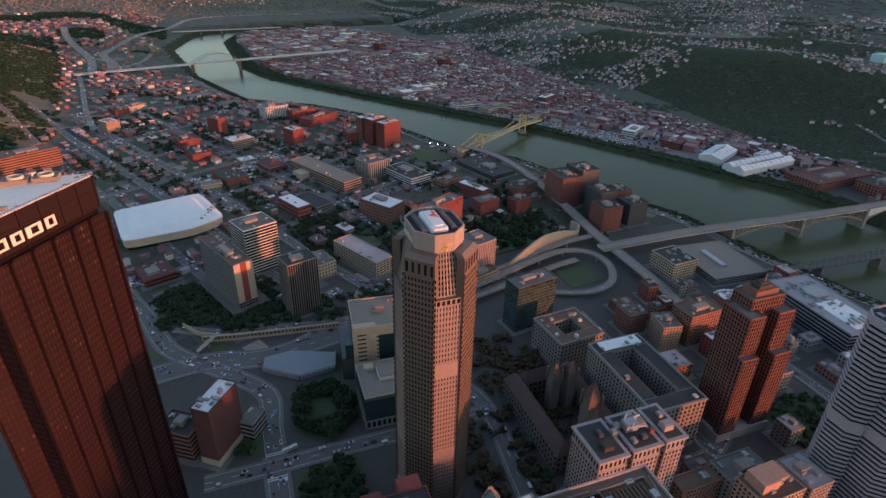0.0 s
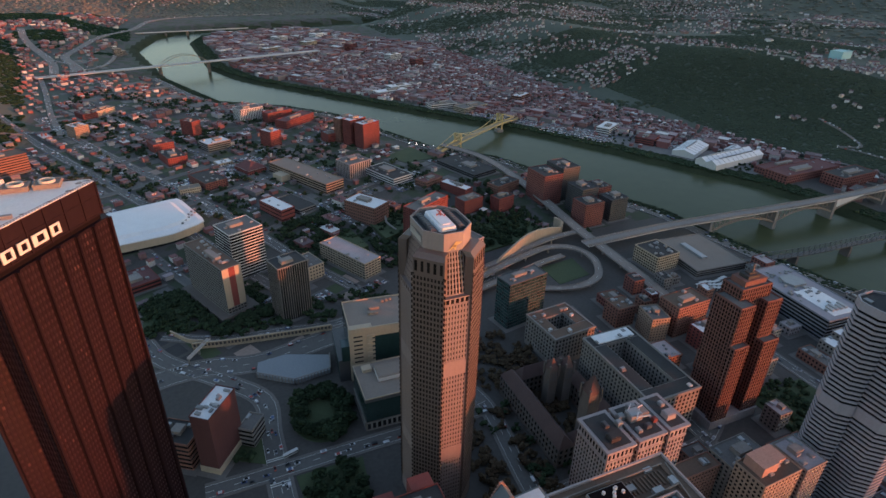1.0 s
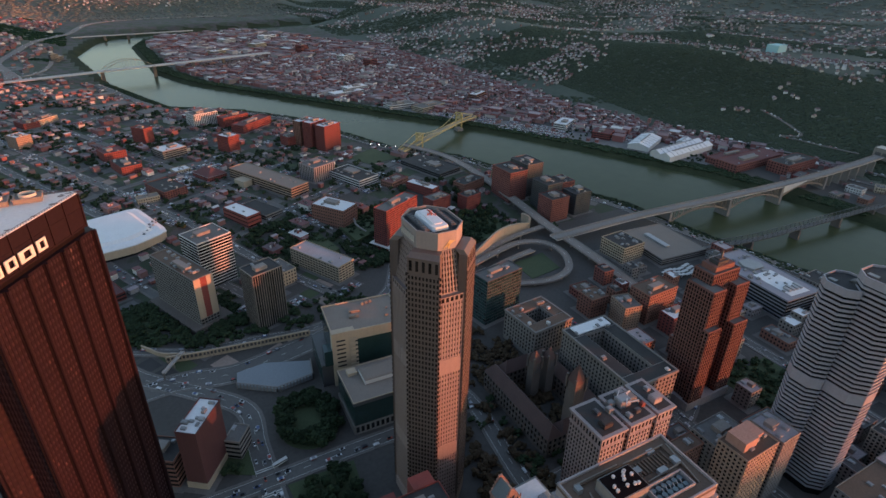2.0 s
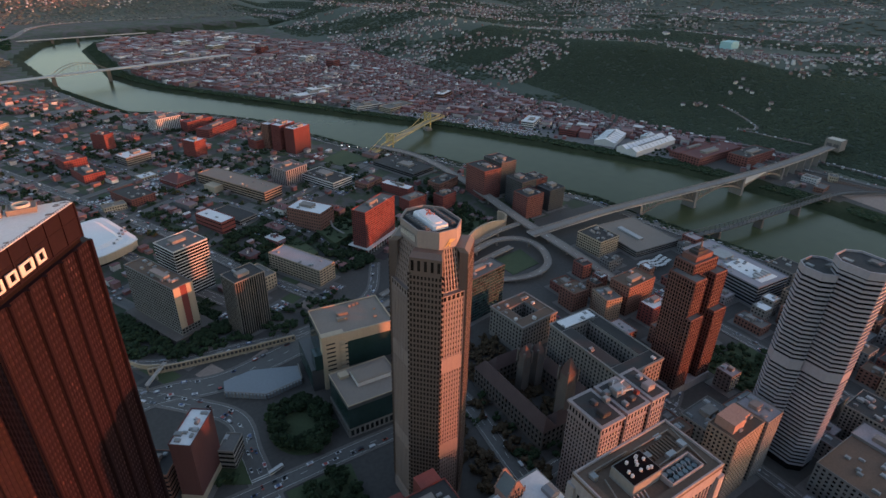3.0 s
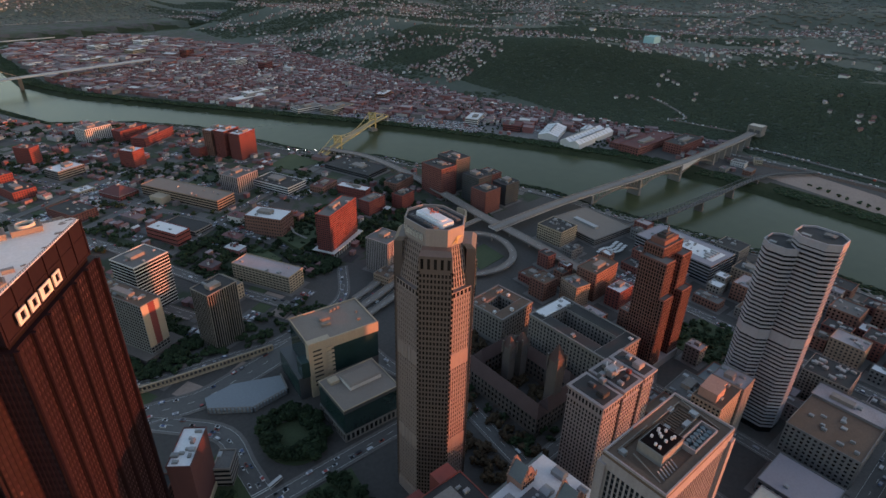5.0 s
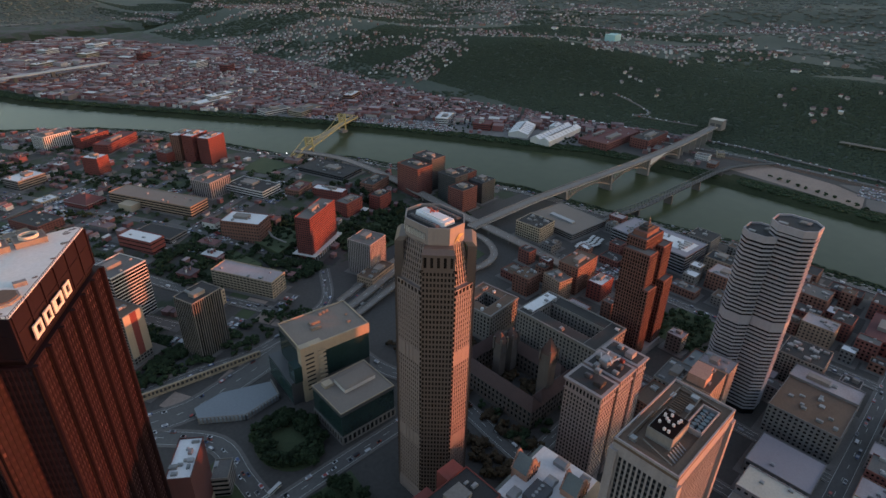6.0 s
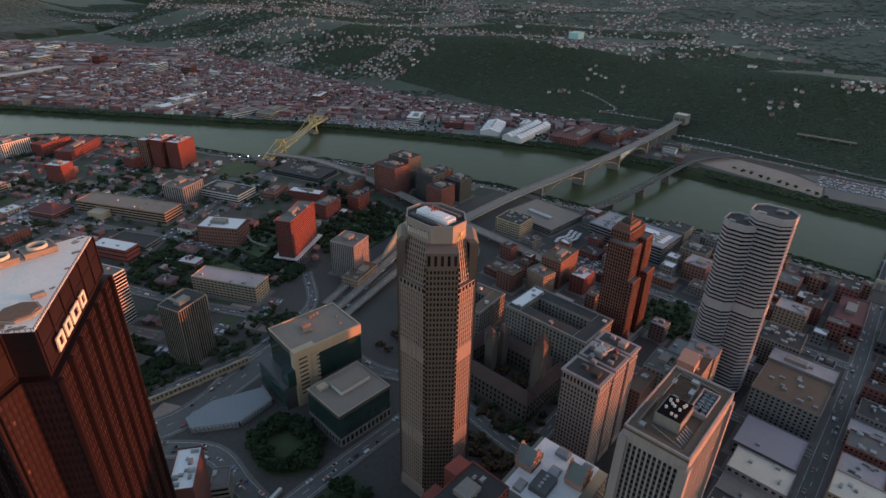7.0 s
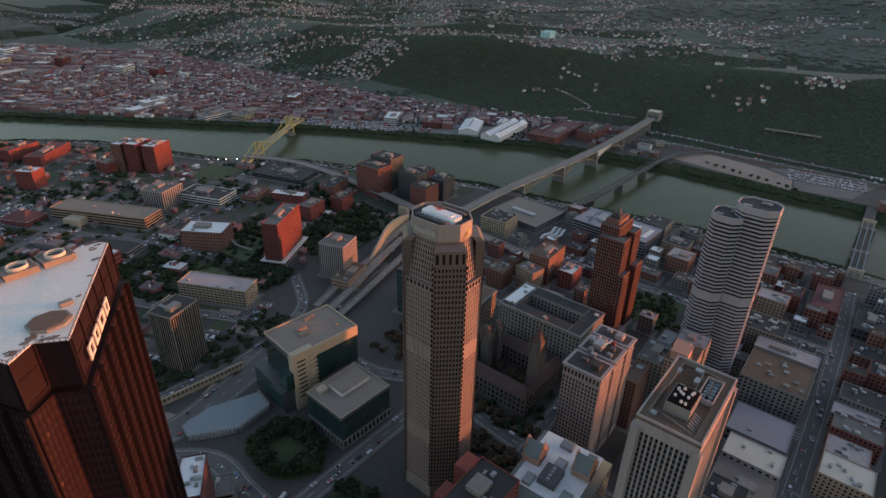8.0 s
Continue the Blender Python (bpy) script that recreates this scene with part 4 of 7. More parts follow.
def court_building(name, label, x, y, w, d, ang, h, cw, material, roof_mat, bay=4.0, storey=4.4, most=120, z=0.0):
    """A four-sided building round an open court."""
    t = thing(name, label, "building", x, y, z, ang)
    panes = []
    for nm, x0, y0, x1, y1, skip in (("front_range", 0, 0, w, cw, ()), ("back_range", 0, d - cw, w, d, (2,)), ("side_range", 0, cw, cw, d - cw, (0, 2)), ("side_range", w - cw, cw, w, d - cw, (0, 2))):
        poly = [(x0, y0), (x1, y0), (x1, y1), (x0, y1)]
        s = Shape()
        s.prism(poly, -3, h)
        part(nm, s, material, t)
        s = Shape()
        facade(s, panes, poly, 5, h - 2, bay, storey, 0.5, 0.35, 0.4, skip=skip)
        tagged(part("window_surround", s, material, t), kind="stuff")
        s = Shape()
        s.prism(inset(poly, 0.6), h - 0.1, h + 0.3)
        part("roof", s, roof_mat, t)
    outer = [(0, 0), (w, 0), (w, d), (0, d)]
    s, inner = Shape(), inset(outer, 0.8)
    o2 = inset(outer, -0.9)
    s.ring(o2, inner, h - 1.2, h + 0.9)
    part("cornice", s, material, t)
    rnd = random.Random(int(x))
    for k in range(9):
        s = Shape()
        a, b = rnd.uniform(1, 3), rnd.uniform(1, 3)
        if k % 2:
            px, py = rnd.uniform(2, w - 6), rnd.choice((2.5, d - cw + 2.5))
        else:
            px, py = rnd.choice((2.5, w - cw + 2.5)), rnd.uniform(2, d - 6)
        s.box(px, py, h + 0.2, px + a + 1, py + b + 1, h + rnd.uniform(1.5, 3.5))
        part("roof_house", s, rnd.choice((METAL, CONCRETE, WHITE)), t)
    put_panes(panes, t, GLASS, most)
    take_rect(x, y, w, d, ang)
    return t


def old_courthouse():
    """Dark rusticated courthouse with steep roofs and a tall square tower."""
    t = thing("courthouse", "dark rusticated stone courthouse with steep roofs and square towers", "courthouse", 0, 0, 0)
    panes = []
    for x0, y0, x1, y1 in ((192, 252, 206, 345), (246, 262, 258, 345), (206, 252, 258, 264), (206, 333, 246, 345)):
        s = Shape()
        poly = [(x0, y0), (x1, y0), (x1, y1), (x0, y1)]
        s.prism(poly, -3, 20)
        facade(s, panes, poly, 3, 20, 4.5, 5, 0.5, 0.4, 0.4)
        part("range", s, SOOT_STONE, t)
        s = Shape()
        if x1 - x0 < y1 - y0:
            ridge = [((x0 + x1) / 2 - .1, y0 + 5), ((x0 + x1) / 2 + .1, y0 + 5), ((x0 + x1) / 2 + .1, y1 - 5), ((x0 + x1) / 2 - .1, y1 - 5)]
        else:
            ridge = [(x0 + 5, (y0 + y1) / 2 - .1), (x1 - 5, (y0 + y1) / 2 - .1), (x1 - 5, (y0 + y1) / 2 + .1), (x0 + 5, (y0 + y1) / 2 + .1)]
        s.prism(inset(poly, -0.7), 20, 29, ridge)
        part("roof", s, SLATE_RED, t, "steep dark tiled roof")
    for cx, cy, a, h, hr in ((222, 262, 5.2, 62, 15), (224, 316, 4.2, 42, 10), (238, 314, 4.2, 42, 10)):
        s = Shape()
        s.box(cx - a, cy - a, -2, cx + a, cy + a, h)
        tw = part("tower", s, SOOT_STONE, t)
        s = Shape()
        s.prism([(cx - a - .6, cy - a - .6), (cx + a + .6, cy - a - .6), (cx + a + .6, cy + a + .6), (cx - a - .6, cy + a + .6)], h, h + hr,
                [(cx - .2, cy - .2), (cx + .2, cy - .2), (cx + .2, cy + .2), (cx - .2, cy + .2)])
        part("spire", s, SLATE_RED, tw)
        for sx, sy in ((-1, -1), (1, -1), (1, 1), (-1, 1)):
            s = Shape()
            s.prism([(cx + sx * a - .9, cy + sy * a - .9), (cx + sx * a + .9, cy + sy * a - .9), (cx + sx * a + .9, cy + sy * a + .9), (cx + sx * a - .9, cy + sy * a + .9)], h - 8, h + 5)
            part("turret", s, SOOT_STONE, tw)
        for k in (-1, 0, 1):
            s = Shape()
            s.box(cx + k * 2.6 - .7, cy - a - .1, h - 12, cx + k * 2.6 + .7, cy - a + .2, h - 3)
            part("belfry_opening", s, DARK_PANEL, tw)
    put_panes(panes, t, GLASS, 60)
    take_rect(190, 250, 68, 96, 0)


def bank_annex():
    """Beige and glass bank building with a stepped glass wing."""
    t = thing("office_building", "beige panelled bank building with dark glass wing and tan roofs", "building", 72, 409, 0, -6)
    panes = []
    w, d, h = 66, 46, 57
    poly = [(0, 0), (w, 0), (w, d), (0, d)]
    s = Shape()
    s.prism(poly, -2, h)
    part("core", s, DARK_PANEL, t)
    s = Shape()                                        # dark glass on the west side
    s.box(-0.3, 3, 0, 0, d, h - 6)
    part("glass_wall", s, GLASS_TEAL, t)
    s = Shape()
    s.box(20, -0.3, 20, w, 0, h - 9)
    part("glass_wall", s, GLASS_TEAL, t)
    s = Shape()                                        # beige corner
    s.box(-0.8, -0.8, 0, 20, 6, h + 1)
    p = part("beige_corner", s, CREAM, t)
    for k in range(9):
        s = Shape()
        s.box(3, -1.0, 12 + k * 4.6, 11, -0.75, 13.4 + k * 4.6)
        part("slot_window", s, GLASS, p)
        s = Shape()
        s.box(15, -2.0, 11 + k * 4.6, 22, -0.8, 13.2 + k * 4.6)
        part("balcony_slab", s, CREAM, p)
    s = Shape()
    s.box(20, -0.9, h - 9, w + 0.6, 0.6, h + 1)
    part("frieze", s, CREAM, t, "pale band under the roof")
    roofing(t, inset(poly, -0.5), h, CREAM, ROOF_TAN, 1.2, 0.8)
    for x, y, ww, dd, hh in ((22, 27, 10, 4, 2.2), (20, 19, 9, 4, 2.2), (36, 37, 2.4, 2.4, 2.4), (40, 38, 2.4, 2.4, 2.4), (44, 39, 2.4, 2.4, 2.4), (52, 12, 3, 3, 1.5), (56, 24, 2, 2, 1)):
        s = Shape()
        s.box(x, y, h, x + ww, y + dd, h + hh)
        s.box(x + .3, y + .3, h + hh, x + ww - .3, y + dd - .3, h + hh + .3)
        part("air_handler", s, ROOF_TAN, t)
    s = Shape()                                        # lower outer glass tier
    s.box(-11, 2, -2, 0, d + 6, 24)
    part("lower_tier", s, DARK_PANEL, t)
    s = Shape()
    s.box(-11.3, 2.4, 3, -11, d + 5, 22)
    part("glass_wall", s, GLASS_TEAL, t)
    s = Shape()
    s.box(-8, 0, 24, 0, 12, 40)
    part("stair_box", s, GLASS_TEAL, t)
    put_panes(panes, t, GLASS, 0)
    take_rect(62, 409, 76, 52, -6)
    t = thing("office_building", "low dark glass bank wing with tan roof and white hood", "building", 67, 345, 0, -2)
    w, d, h = 52, 44, 33
    poly = [(0, 0), (w, 0), (w, d), (0, d)]
    s = Shape()
    s.prism(poly, 9, h)
    part("glass_wall", s, GLASS_TEAL, t)
    s = Shape()
    s.prism(inset(poly, -0.4), h - 3, h)
    part("fascia", s, DARK_PANEL, t)
    s, panes = Shape(), []
    s.prism(poly, -2, 9)
    facade(s, panes, inset(poly, -0.2), 0, 9, 4.2, 9, 0.35, 0.3, 0.8)
    part("arcade", s, CONCRETE, t, "concrete street arcade")
    roofing(t, inset(poly, -0.4), h, CREAM, ROOF_TAN, 0.9, 0.6)
    s = Shape()
    s.box(16, 18, h, 46, 36, h + 3.6)
    hood = part("roof_hood", s, WHITE, t, "long white roof hood")
    s = Shape()
    s.prism([(16, 18), (46, 18), (46, 36), (16, 36)], h + 3.6, h + 4.6, [(18, 20), (46, 20), (46, 34), (18, 34)])
    part("hood_top", s, ROOF_TAN, hood)
    s = Shape()
    s.box(6, 33, h, 14, 40, h + 3)
    part("stair_house", s, CREAM, t)
    put_panes(panes, t, GLASS, 60)
    take_rect(67, 345, 52, 44, -2)


def arena():
    """Round-cornered arena with a broad white roof over a tan band and dark glass."""
    t = thing("arena", "large arena with a broad white roof, tan band and dark glass", "arena", -110, 800, 0, 0)
    corners = [(-46, -72), (36, -57), (77, -30), (43, 70), (-70, 34)]
    plan = []
    for k, c in enumerate(corners):
        p, c, q = Vector(corners[k - 1]), Vector(c), Vector(corners[(k + 1) % 5])
        a, b = c + (p - c).normalized() * 13, c + (q - c).normalized() * 13
        plan += [tuple(a), tuple(c * 0.62 + (a + b) * 0.19), tuple(b)]

    def shrunk(f):
        return [(x * f, y * f) for x, y in plan]

    s = Shape()
    s.prism(shrunk(0.96), -3, 11)
    part("glass_wall", s, GLASS, t)
    s = Shape()
    s.prism(shrunk(0.985), 11, 21)
    part("tan_band", s, CREAM, t)
    s = Shape()
    s.prism(plan, 21, 22.2)
    part("eave", s, WHITE, t)
    s = Shape()
    s.prism(shrunk(0.99), 22.2, 24.0, shrunk(0.9))
    part("roof", s, ROOF_WHITE, t, "shallow white roof")
    s = Shape()
    s.prism(shrunk(0.8), 23.6, 26.8, shrunk(0.7))
    part("upper_roof", s, ROOF_WHITE, t, "raised white roof panel")
    for k in range(10):
        s = Shape()
        x, y = 46 + (k % 5) * 4, -34 + 8 * (k % 5) + 12 * (k // 5)
        s.box(x, y, 23.8, x + 3, y + 3, 25.8)
        part("air_handler", s, METAL, t)
    TAKEN.append((-110, 800, 72))


tower_granite()
tower_steel()
tower_stepped()
tower_banded()
pale_office()
strip_tower()
gothic_arcade()
hall_ = court_building("city_hall", "grey stone municipal building round a deep courtyard", 266, 243, 50, 88, 0, 50, 14, STONE, ROOF_DARK)
court_building("office_building", "grey stone county office building with a tan roof court", 255, 356, 48, 46, 5, 34, 13, STONE, ROOF_BROWN)
s = Shape()
s.box(7, 75.5, 50.3, 46, 87, 51.4)
part("white_roof", s, ROOF_WHITE, hall_, "white membrane over the rear range")
old_courthouse()
bank_annex()
arena()

# -- downtown blocks
block("office_building", "dark office block with thin white floor bands", -10, 631, 42, 38, 23, 60.5, WHITE, ROOF_GREY, 0, 3.7, 0, 0.28, 0.3, units=4)
hotel = block("hotel", "grey slab hotel with dark windows and a pale end wall", -24, 552, 21, 84, 24, 60, DARK_STONE, ROOF_BROWN, 3.5, 3.3, 0.25, 0.35, units=14)
s = Shape()
s.box(-0.2, -0.7, 14, 6.8, -0.35, 60.5)
part("end_panel", s, CREAM, hotel, "pale end wall panel")
s = Shape()
s.box(13.8, -0.7, 14, 21.2, -0.35, 60.5)
part("end_panel", s, CREAM, hotel, "pale end wall panel")
s = Shape()
s.box(6.8, -0.55, 14, 13.8, -0.3, 60.5)
part("end_recess", s, BRICK_RED, hotel, "red strip between the end panels")
s = Shape()
s.box(-10, -4, -3, 34, 88, 6)
part("podium", s, SOOT_STONE, hotel, "dark podium")
block("office_building", "dark office tower with pale vertical fins", 29, 525, 33, 25, 18, 65, STONE, ROOF_DARK, 2.6, 0, 0.2, 0, 0.6, units=3)
block("office_building", "small cream stone block behind the fin tower", 64, 598, 28, 34, 20, 18, CREAM, ROOF_GREY, 4, 4, units=3)
block("parking_garage", "concrete parking garage with a pinkish open roof deck", 134, 580, 26, 83, 27, 21, CREAM, ROOF_PINK, 5, 3.4, 0.2, 0.5, units=4, house=False)
apt = block("apartment_tower", "tall red brick apartment tower on a white colonnade", 217, 628, 68, 21, 29, 58, BRICK_RED, ROOF_GREY, 3.1, 3.05, 0.3, 0.36, most=120)
for k in range(13):
    s = Shape()
    s.box(-3 + k * 6, -5.5, 0, -2.2 + k * 6, -4.7, 7)
    part("colonnade_post", s, WHITE, apt)
s = Shape()
s.box(-4, -6, 7, 73, 27, 8)
part("colonnade_roof", s, WHITE, apt)
block("office_building", "square pale office block with tall window slots", 247, 544, 33, 33, 18, 44, LIMESTONE, ROOF_GREY, 2.7, 0, 0.5, 0, 0.5, units=2)
block("office_building", "low tan annex beside the square office block", 231, 520, 46, 22, 18, 13, BRICK_TAN, ROOF_BROWN, 3, 4)
block("office_building", "dark teal glass office block with a white roof strip", 245, 428, 50, 22, 10, 54, DARK_PANEL, ROOF_GREY, 3, 3.8, 0.06, 0.15, 0.1, glass=GLASS_TEAL, most=50)
block("office_building", "brown brick office block", 401, 351, 44, 26, 3, 36, BRICK_BROWN, ROOF_BROWN, 3.5, 3.6, units=7)
block("office_building", "small tan office block with grid windows", 372, 355, 20, 26, -10, 27, BRICK_TAN, ROOF_GREY, 3.2, 3.5)
block("office_building", "dark red low office block with a white roof", 410, 323, 27, 18, 2, 22, BRICK_RED, ROOF_WHITE, 4, 4)
block("apartment_building", "yellowish five storey block with a dark cluttered roof", 478, 464, 37, 40, 4, 22, CREAM, ROOF_DARK, 3.6, 3.6, 0.3, 0.4, units=16, house=False)
long_ = block("office_building", "long silver-grey office building with white roof plant", 546, 288, 56, 108, -3, 25, GREY_PANEL, ROOF_LILAC, 0, 4, 0, 0.4, units=40, house=False)
s = Shape()
s.box(14, 6, 25, 44, 56, 25.6)
part("roof_sheet", s, ROOF_WHITE, long_, "white membrane over the roof centre")
s = Shape()
for k in range(4):
    s.box(18 + 6.5 * k, 12, 25.6, 21.5 + 6.5 * k, 20 + 3 * (k % 2), 28)
part("roof_plant", s, METAL, long_)
s = Shape()
s.prism([(22, 62), (40, 62), (44, 72), (40, 84), (22, 84), (18, 72)], 25, 28)
part("roof_hall", s, METAL, long_)
stepped = block("office_building", "stepped tan brick building with orange gable house", 268, 146, 34, 22, 2, 64, BRICK_TAN, ROOF_BROWN, 3.2, 3.5, 0.45, 0.45)
s = Shape()
s.box(4, 6, 64, 18, 20, 72)
s.box(18, 9, 64, 30, 22, 68)
part("upper_storey", s, TERRACOTTA, stepped)
block("office_building", "grey rear wing with a cluttered roof", 272, 169, 34, 22, 2, 52, STONE, ROOF_GREY, 3.5, 3.7, units=10)
block("office_building", "narrow brown brick block with a parapet roof", 238, 178, 31, 12, 0, 50, BRICK_BROWN, ROOF_BROWN, 2.8, 3.5, 0.5, 0.5, units=2, house=False)
block("office_building", "grey brick slab with a cluttered roof", 309, 147, 20, 25, 2, 60, STONE, ROOF_PINK, 3, 3.5, units=8)
block("office_building", "low hall with a greenish copper roof", 355, 187, 36, 14, 0, 12, BRICK_BROWN, SLATE, 4, 4, units=1, house=False)
store = block("department_store", "large stone department store with a brown roof deck", 341, 66, 52, 53, 0, 28, DARK_STONE, ROOF_BROWN, 4, 4, units=12, house=False)
block("department_store", "department store wing with a pale pinkish roof", 393.5, 66, 22, 54, 0, 29, DARK_STONE, ROOF_PINK, 4, 4, units=3)
block("office_building", "low hall with a plain lilac-grey roof", 284, 66, 40, 46, 0, 12, DARK_STONE, ROOF_LILAC, 6, 6, units=1, house=False)
block("office_building", "low building with a cream roof", 247, 65, 26, 41, 0, 18, LIMESTONE, ROOF_CREAM, 5, 5, units=3, house=False)
block("office_building", "low block with a tan roof", 214, 64, 31, 42, 0, 13, LIMESTONE, ROOF_TAN, 5, 5, units=4)
block("office_building", "square grey office block with white roof vents", 418, 100, 34, 37, 2, 33, STONE, ROOF_DARK, 3.2, 3.4, 0.4, 0.4, units=24, house=False)
block("warehouse", "dark red brick warehouse by the bridge", 540, 64, 62, 27, 2, 16, BRICK_RED, ROOF_RED, 5, 5, units=2)
block("bus_depot", "low dark depot with a ribbed roof", 528, 18, 50, 30, 0, 12, DARK_PANEL, ROOF_DARK, 5, 5, units=12)
red = block("office_building", "narrow red brick office block with white roof", -48.5, 343.5, 34.5, 15.5, 54, 55, MAROON_BRICK, ROOF_WHITE, 0, 0, units=9, house=False, base_h=6, base_mat=CREAM)
block("office_building", "dark low brick building behind the narrow block", -92, 372, 30, 22, -34, 26, BRICK_BROWN, ROOF_DARK, 0, 4)
block("office_building", "low grey building beside the narrow block", -31, 368, 12, 18, -36, 18, CONCRETE, ROOF_GREY, 0, 4, units=1, house=False)
penn = block("hotel", "brick hotel with three dark-roofed wings", 36, 190, 40, 28, 0, 74, BRICK_RED, ROOF_DARK, 3.2, 3.3, 0.5, 0.5, units=5)
s = Shape()
s.box(2, 28, 0, 14, 36, 71)
s.box(24, 28, 0, 38, 38, 75)
part("rear_wing", s, BRICK_RED, penn)
for k, (jx, jy, jw, jd, jh, jm, jg) in enumerate(((452, 690, 34, 46, 52, SLATE_BRICK, GLASS), (492, 700, 32, 44, 56, DARK_PANEL, GLASS_TEAL), (470, 606, 34, 30, 36, SLATE_BRICK, GLASS),
                                                  (487, 640, 30, 36, 44, DARK_PANEL, GLASS_TEAL), (520, 612, 32, 28, 34, DARK_PANEL, GLASS_TEAL), (528, 655, 26, 30, 36, SLATE_BRICK, GLASS))):
    block("jail_block", "red brick and dark glass jail block by the river", jx, jy, jw, jd, 4, jh, jm, ROOF_DARK, 3.2, 3.4, 0.5, 0.5, glass=jg, seed=k, units=5, most=24)

garage = block("parking_garage", "low concrete parking garage with a tan open deck", 520, 438, 78, 86, -4, 9, CONCRETE, ROOF_TAN, 0, 3, 0, 0.5, units=0, house=False)
s = Shape()
s.box(28, 24, 9, 36, 66, 11.5)
part("deck_canopy", s, METAL, garage, "long grey canopy on the deck")
for k in range(3):
    s = Shape()
    ribbon_y = 418 - 7 * k
    for j in range(8):
        s.obox((500 + 6 * j, ribbon_y + 1.5 * math.sin(j * 1.1)), (1, 0), (0, -1), 0, 6.2, -2, 2, 5 + 0.6 * math.sin(j * 1.1), 5.6 + 0.6 * math.sin(j * 1.1))
    for j in (0, 3, 6):
        s.box(502 + 6 * j, ribbon_y, 0, 502.6 + 6 * j, ribbon_y + 0.6, 5.2)
    tagged(structure("platform_canopy", s, WHITE, "wavy white platform canopy beside the garage"), category="canopy")
TAKEN.append((525, 411, 22))

# -- the bluff and its campus
hosp = block("hospital", "long tan hospital wing with ribbon windows", 145, 829, 35, 150, 27, 29, BRICK_TAN, ROOF_TAN, 0, 3.6, 0, 0.45, units=6, house=False)
s = Shape()
s.box(-17, 92, -4, 0, 116, 10)
part("lit_block", s, CREAM, hosp, "pale yellow entrance block")
block("office_building", "pale cube with tall window slots", 196, 878, 43, 38, 23, 38, LIMESTONE, ROOF_GREY, 4.2, 0, 0.5, 0, 0.5)
block("university_building", "white and brick university building with terraces", 253, 824, 42, 74, 22, 25, WHITE, ROOF_DARK, 0, 3.8, 0, 0.45, units=12)
block("university_building", "dark low flat-roofed hall by the river bluff", 392, 811, 53, 97, 18, 20, DARK_PANEL, ROOF_DARK, 0, 4, units=12)
block("university_building", "brick hall with a white roof", 345, 746, 17, 53, 26, 24, BRICK_RED, ROOF_WHITE, 4, 3.6)
block("university_building", "university gym with a white roof", 185, 706, 33, 55, 35, 33, BRICK_BROWN, ROOF_WHITE, 4, 5, units=2)
block("office_building", "red brick office block with a white roof and white band", 65, 757, 22, 54, 26, 27, BRICK_RED, ROOF_WHITE, 0, 5.5, 0, 0.75, units=2, house=False)
dorm = block("dormitory", "red brick dormitory tower with pale fins", 262, 1026, 42, 24, 28, 60, BRICK_RED, ROOF_WHITE, 3, 3.3, 0.42, 0.3, 0.4, units=4)
block("dormitory", "red brick dormitory tower with pale fins", 244, 1052, 40, 22, 28, 62, BRICK_RED, ROOF_WHITE, 3, 3.3, 0.42, 0.3, 0.4, units=4)
block("dormitory", "brown brick dormitory tower with pale roof slabs", 230, 1078, 40, 18, 28, 60, BRICK_BROWN, ROOF_WHITE, 4, 3.3, 0.45, 0.3, 0.4, units=4)
block("dormitory", "orange brick tower with pale balconies", 99, 1089, 25, 30, 33, 43, BRICK_RED, ROOF_WHITE, 3, 3.2, 0.5, 0.5)
block("apartment_tower", "white slab block with dark window slots", 63, 1296, 54, 35, 19, 38, WHITE, ROOF_GREY, 4, 0, 0.5, 0)
block("university_building", "long bright red brick building", 146, 1205, 90, 30, 40, 29, BRICK_RED, ROOF_RED, 3.5, 3.6)
block("university_building", "small red brick building with grid windows", 207, 1085, 27, 26, 20, 30, BRICK_RED, ROOF_GREY, 3, 3.4)
block("university_building", "red brick annex next to the pale slab", 118, 1262, 60, 24, 25, 34, BRICK_RED, ROOF_RED, 3.5, 3.6)
block("office_building", "dark red brick block on the avenue", -35, 1210, 21, 32, 40, 42, BRICK_RED, ROOF_RED, 3, 3.4)
block("parking_garage", "flat garage with a pale roof deck", -13, 1098, 45, 35, 25, 28, CONCRETE, ROOF_WHITE, 0, 3.4, 0, 0.5)
block("apartment_tower", "orange and white tower by the hill", -243, 1264, 26, 33, 35, 36, BRICK_TAN, ROOF_WHITE, 3, 3.2)
block("university_building", "red brick block on the far avenue", -247, 1411, 30, 40, 30, 24, BRICK_RED, ROOF_RED, 3, 3.4)
block("university_building", "yellowish block with grid windows", -223, 1432, 50, 22, 50, 24, CREAM, ROOF_GREY, 3, 3.4)
block("university_building", "low brown hall on campus", 300, 800, 40, 24, 26, 22, BRICK_BROWN, ROOF_RED, 4, 4)
block("university_building", "brick chapel hall in trees", 322, 700, 36, 22, 15, 26, BRICK_RED, ROOF_GREY, 3.5, 4)
block("university_building", "brick hall on the bluff edge", 400, 740, 50, 24, 20, 24, BRICK_BROWN, ROOF_DARK, 3.5, 4)
block("university_building", "dark hall on the bluff edge", 375, 690, 30, 20, 15, 26, BRICK_RED, ROOF_DARK, 3.5, 4)
block("office_building", "red brick hall beside the arena", -125, 640, 36, 40, 22, 9, BRICK_RED, ROOF_RED, 0, 4)
block("parking_garage", "dark parking garage with ribbon decks", 92, 770, 30, 60, 27, 18, CONCRETE, ROOF_DARK, 0, 3.2, 0, 0.5, units=0, house=False)
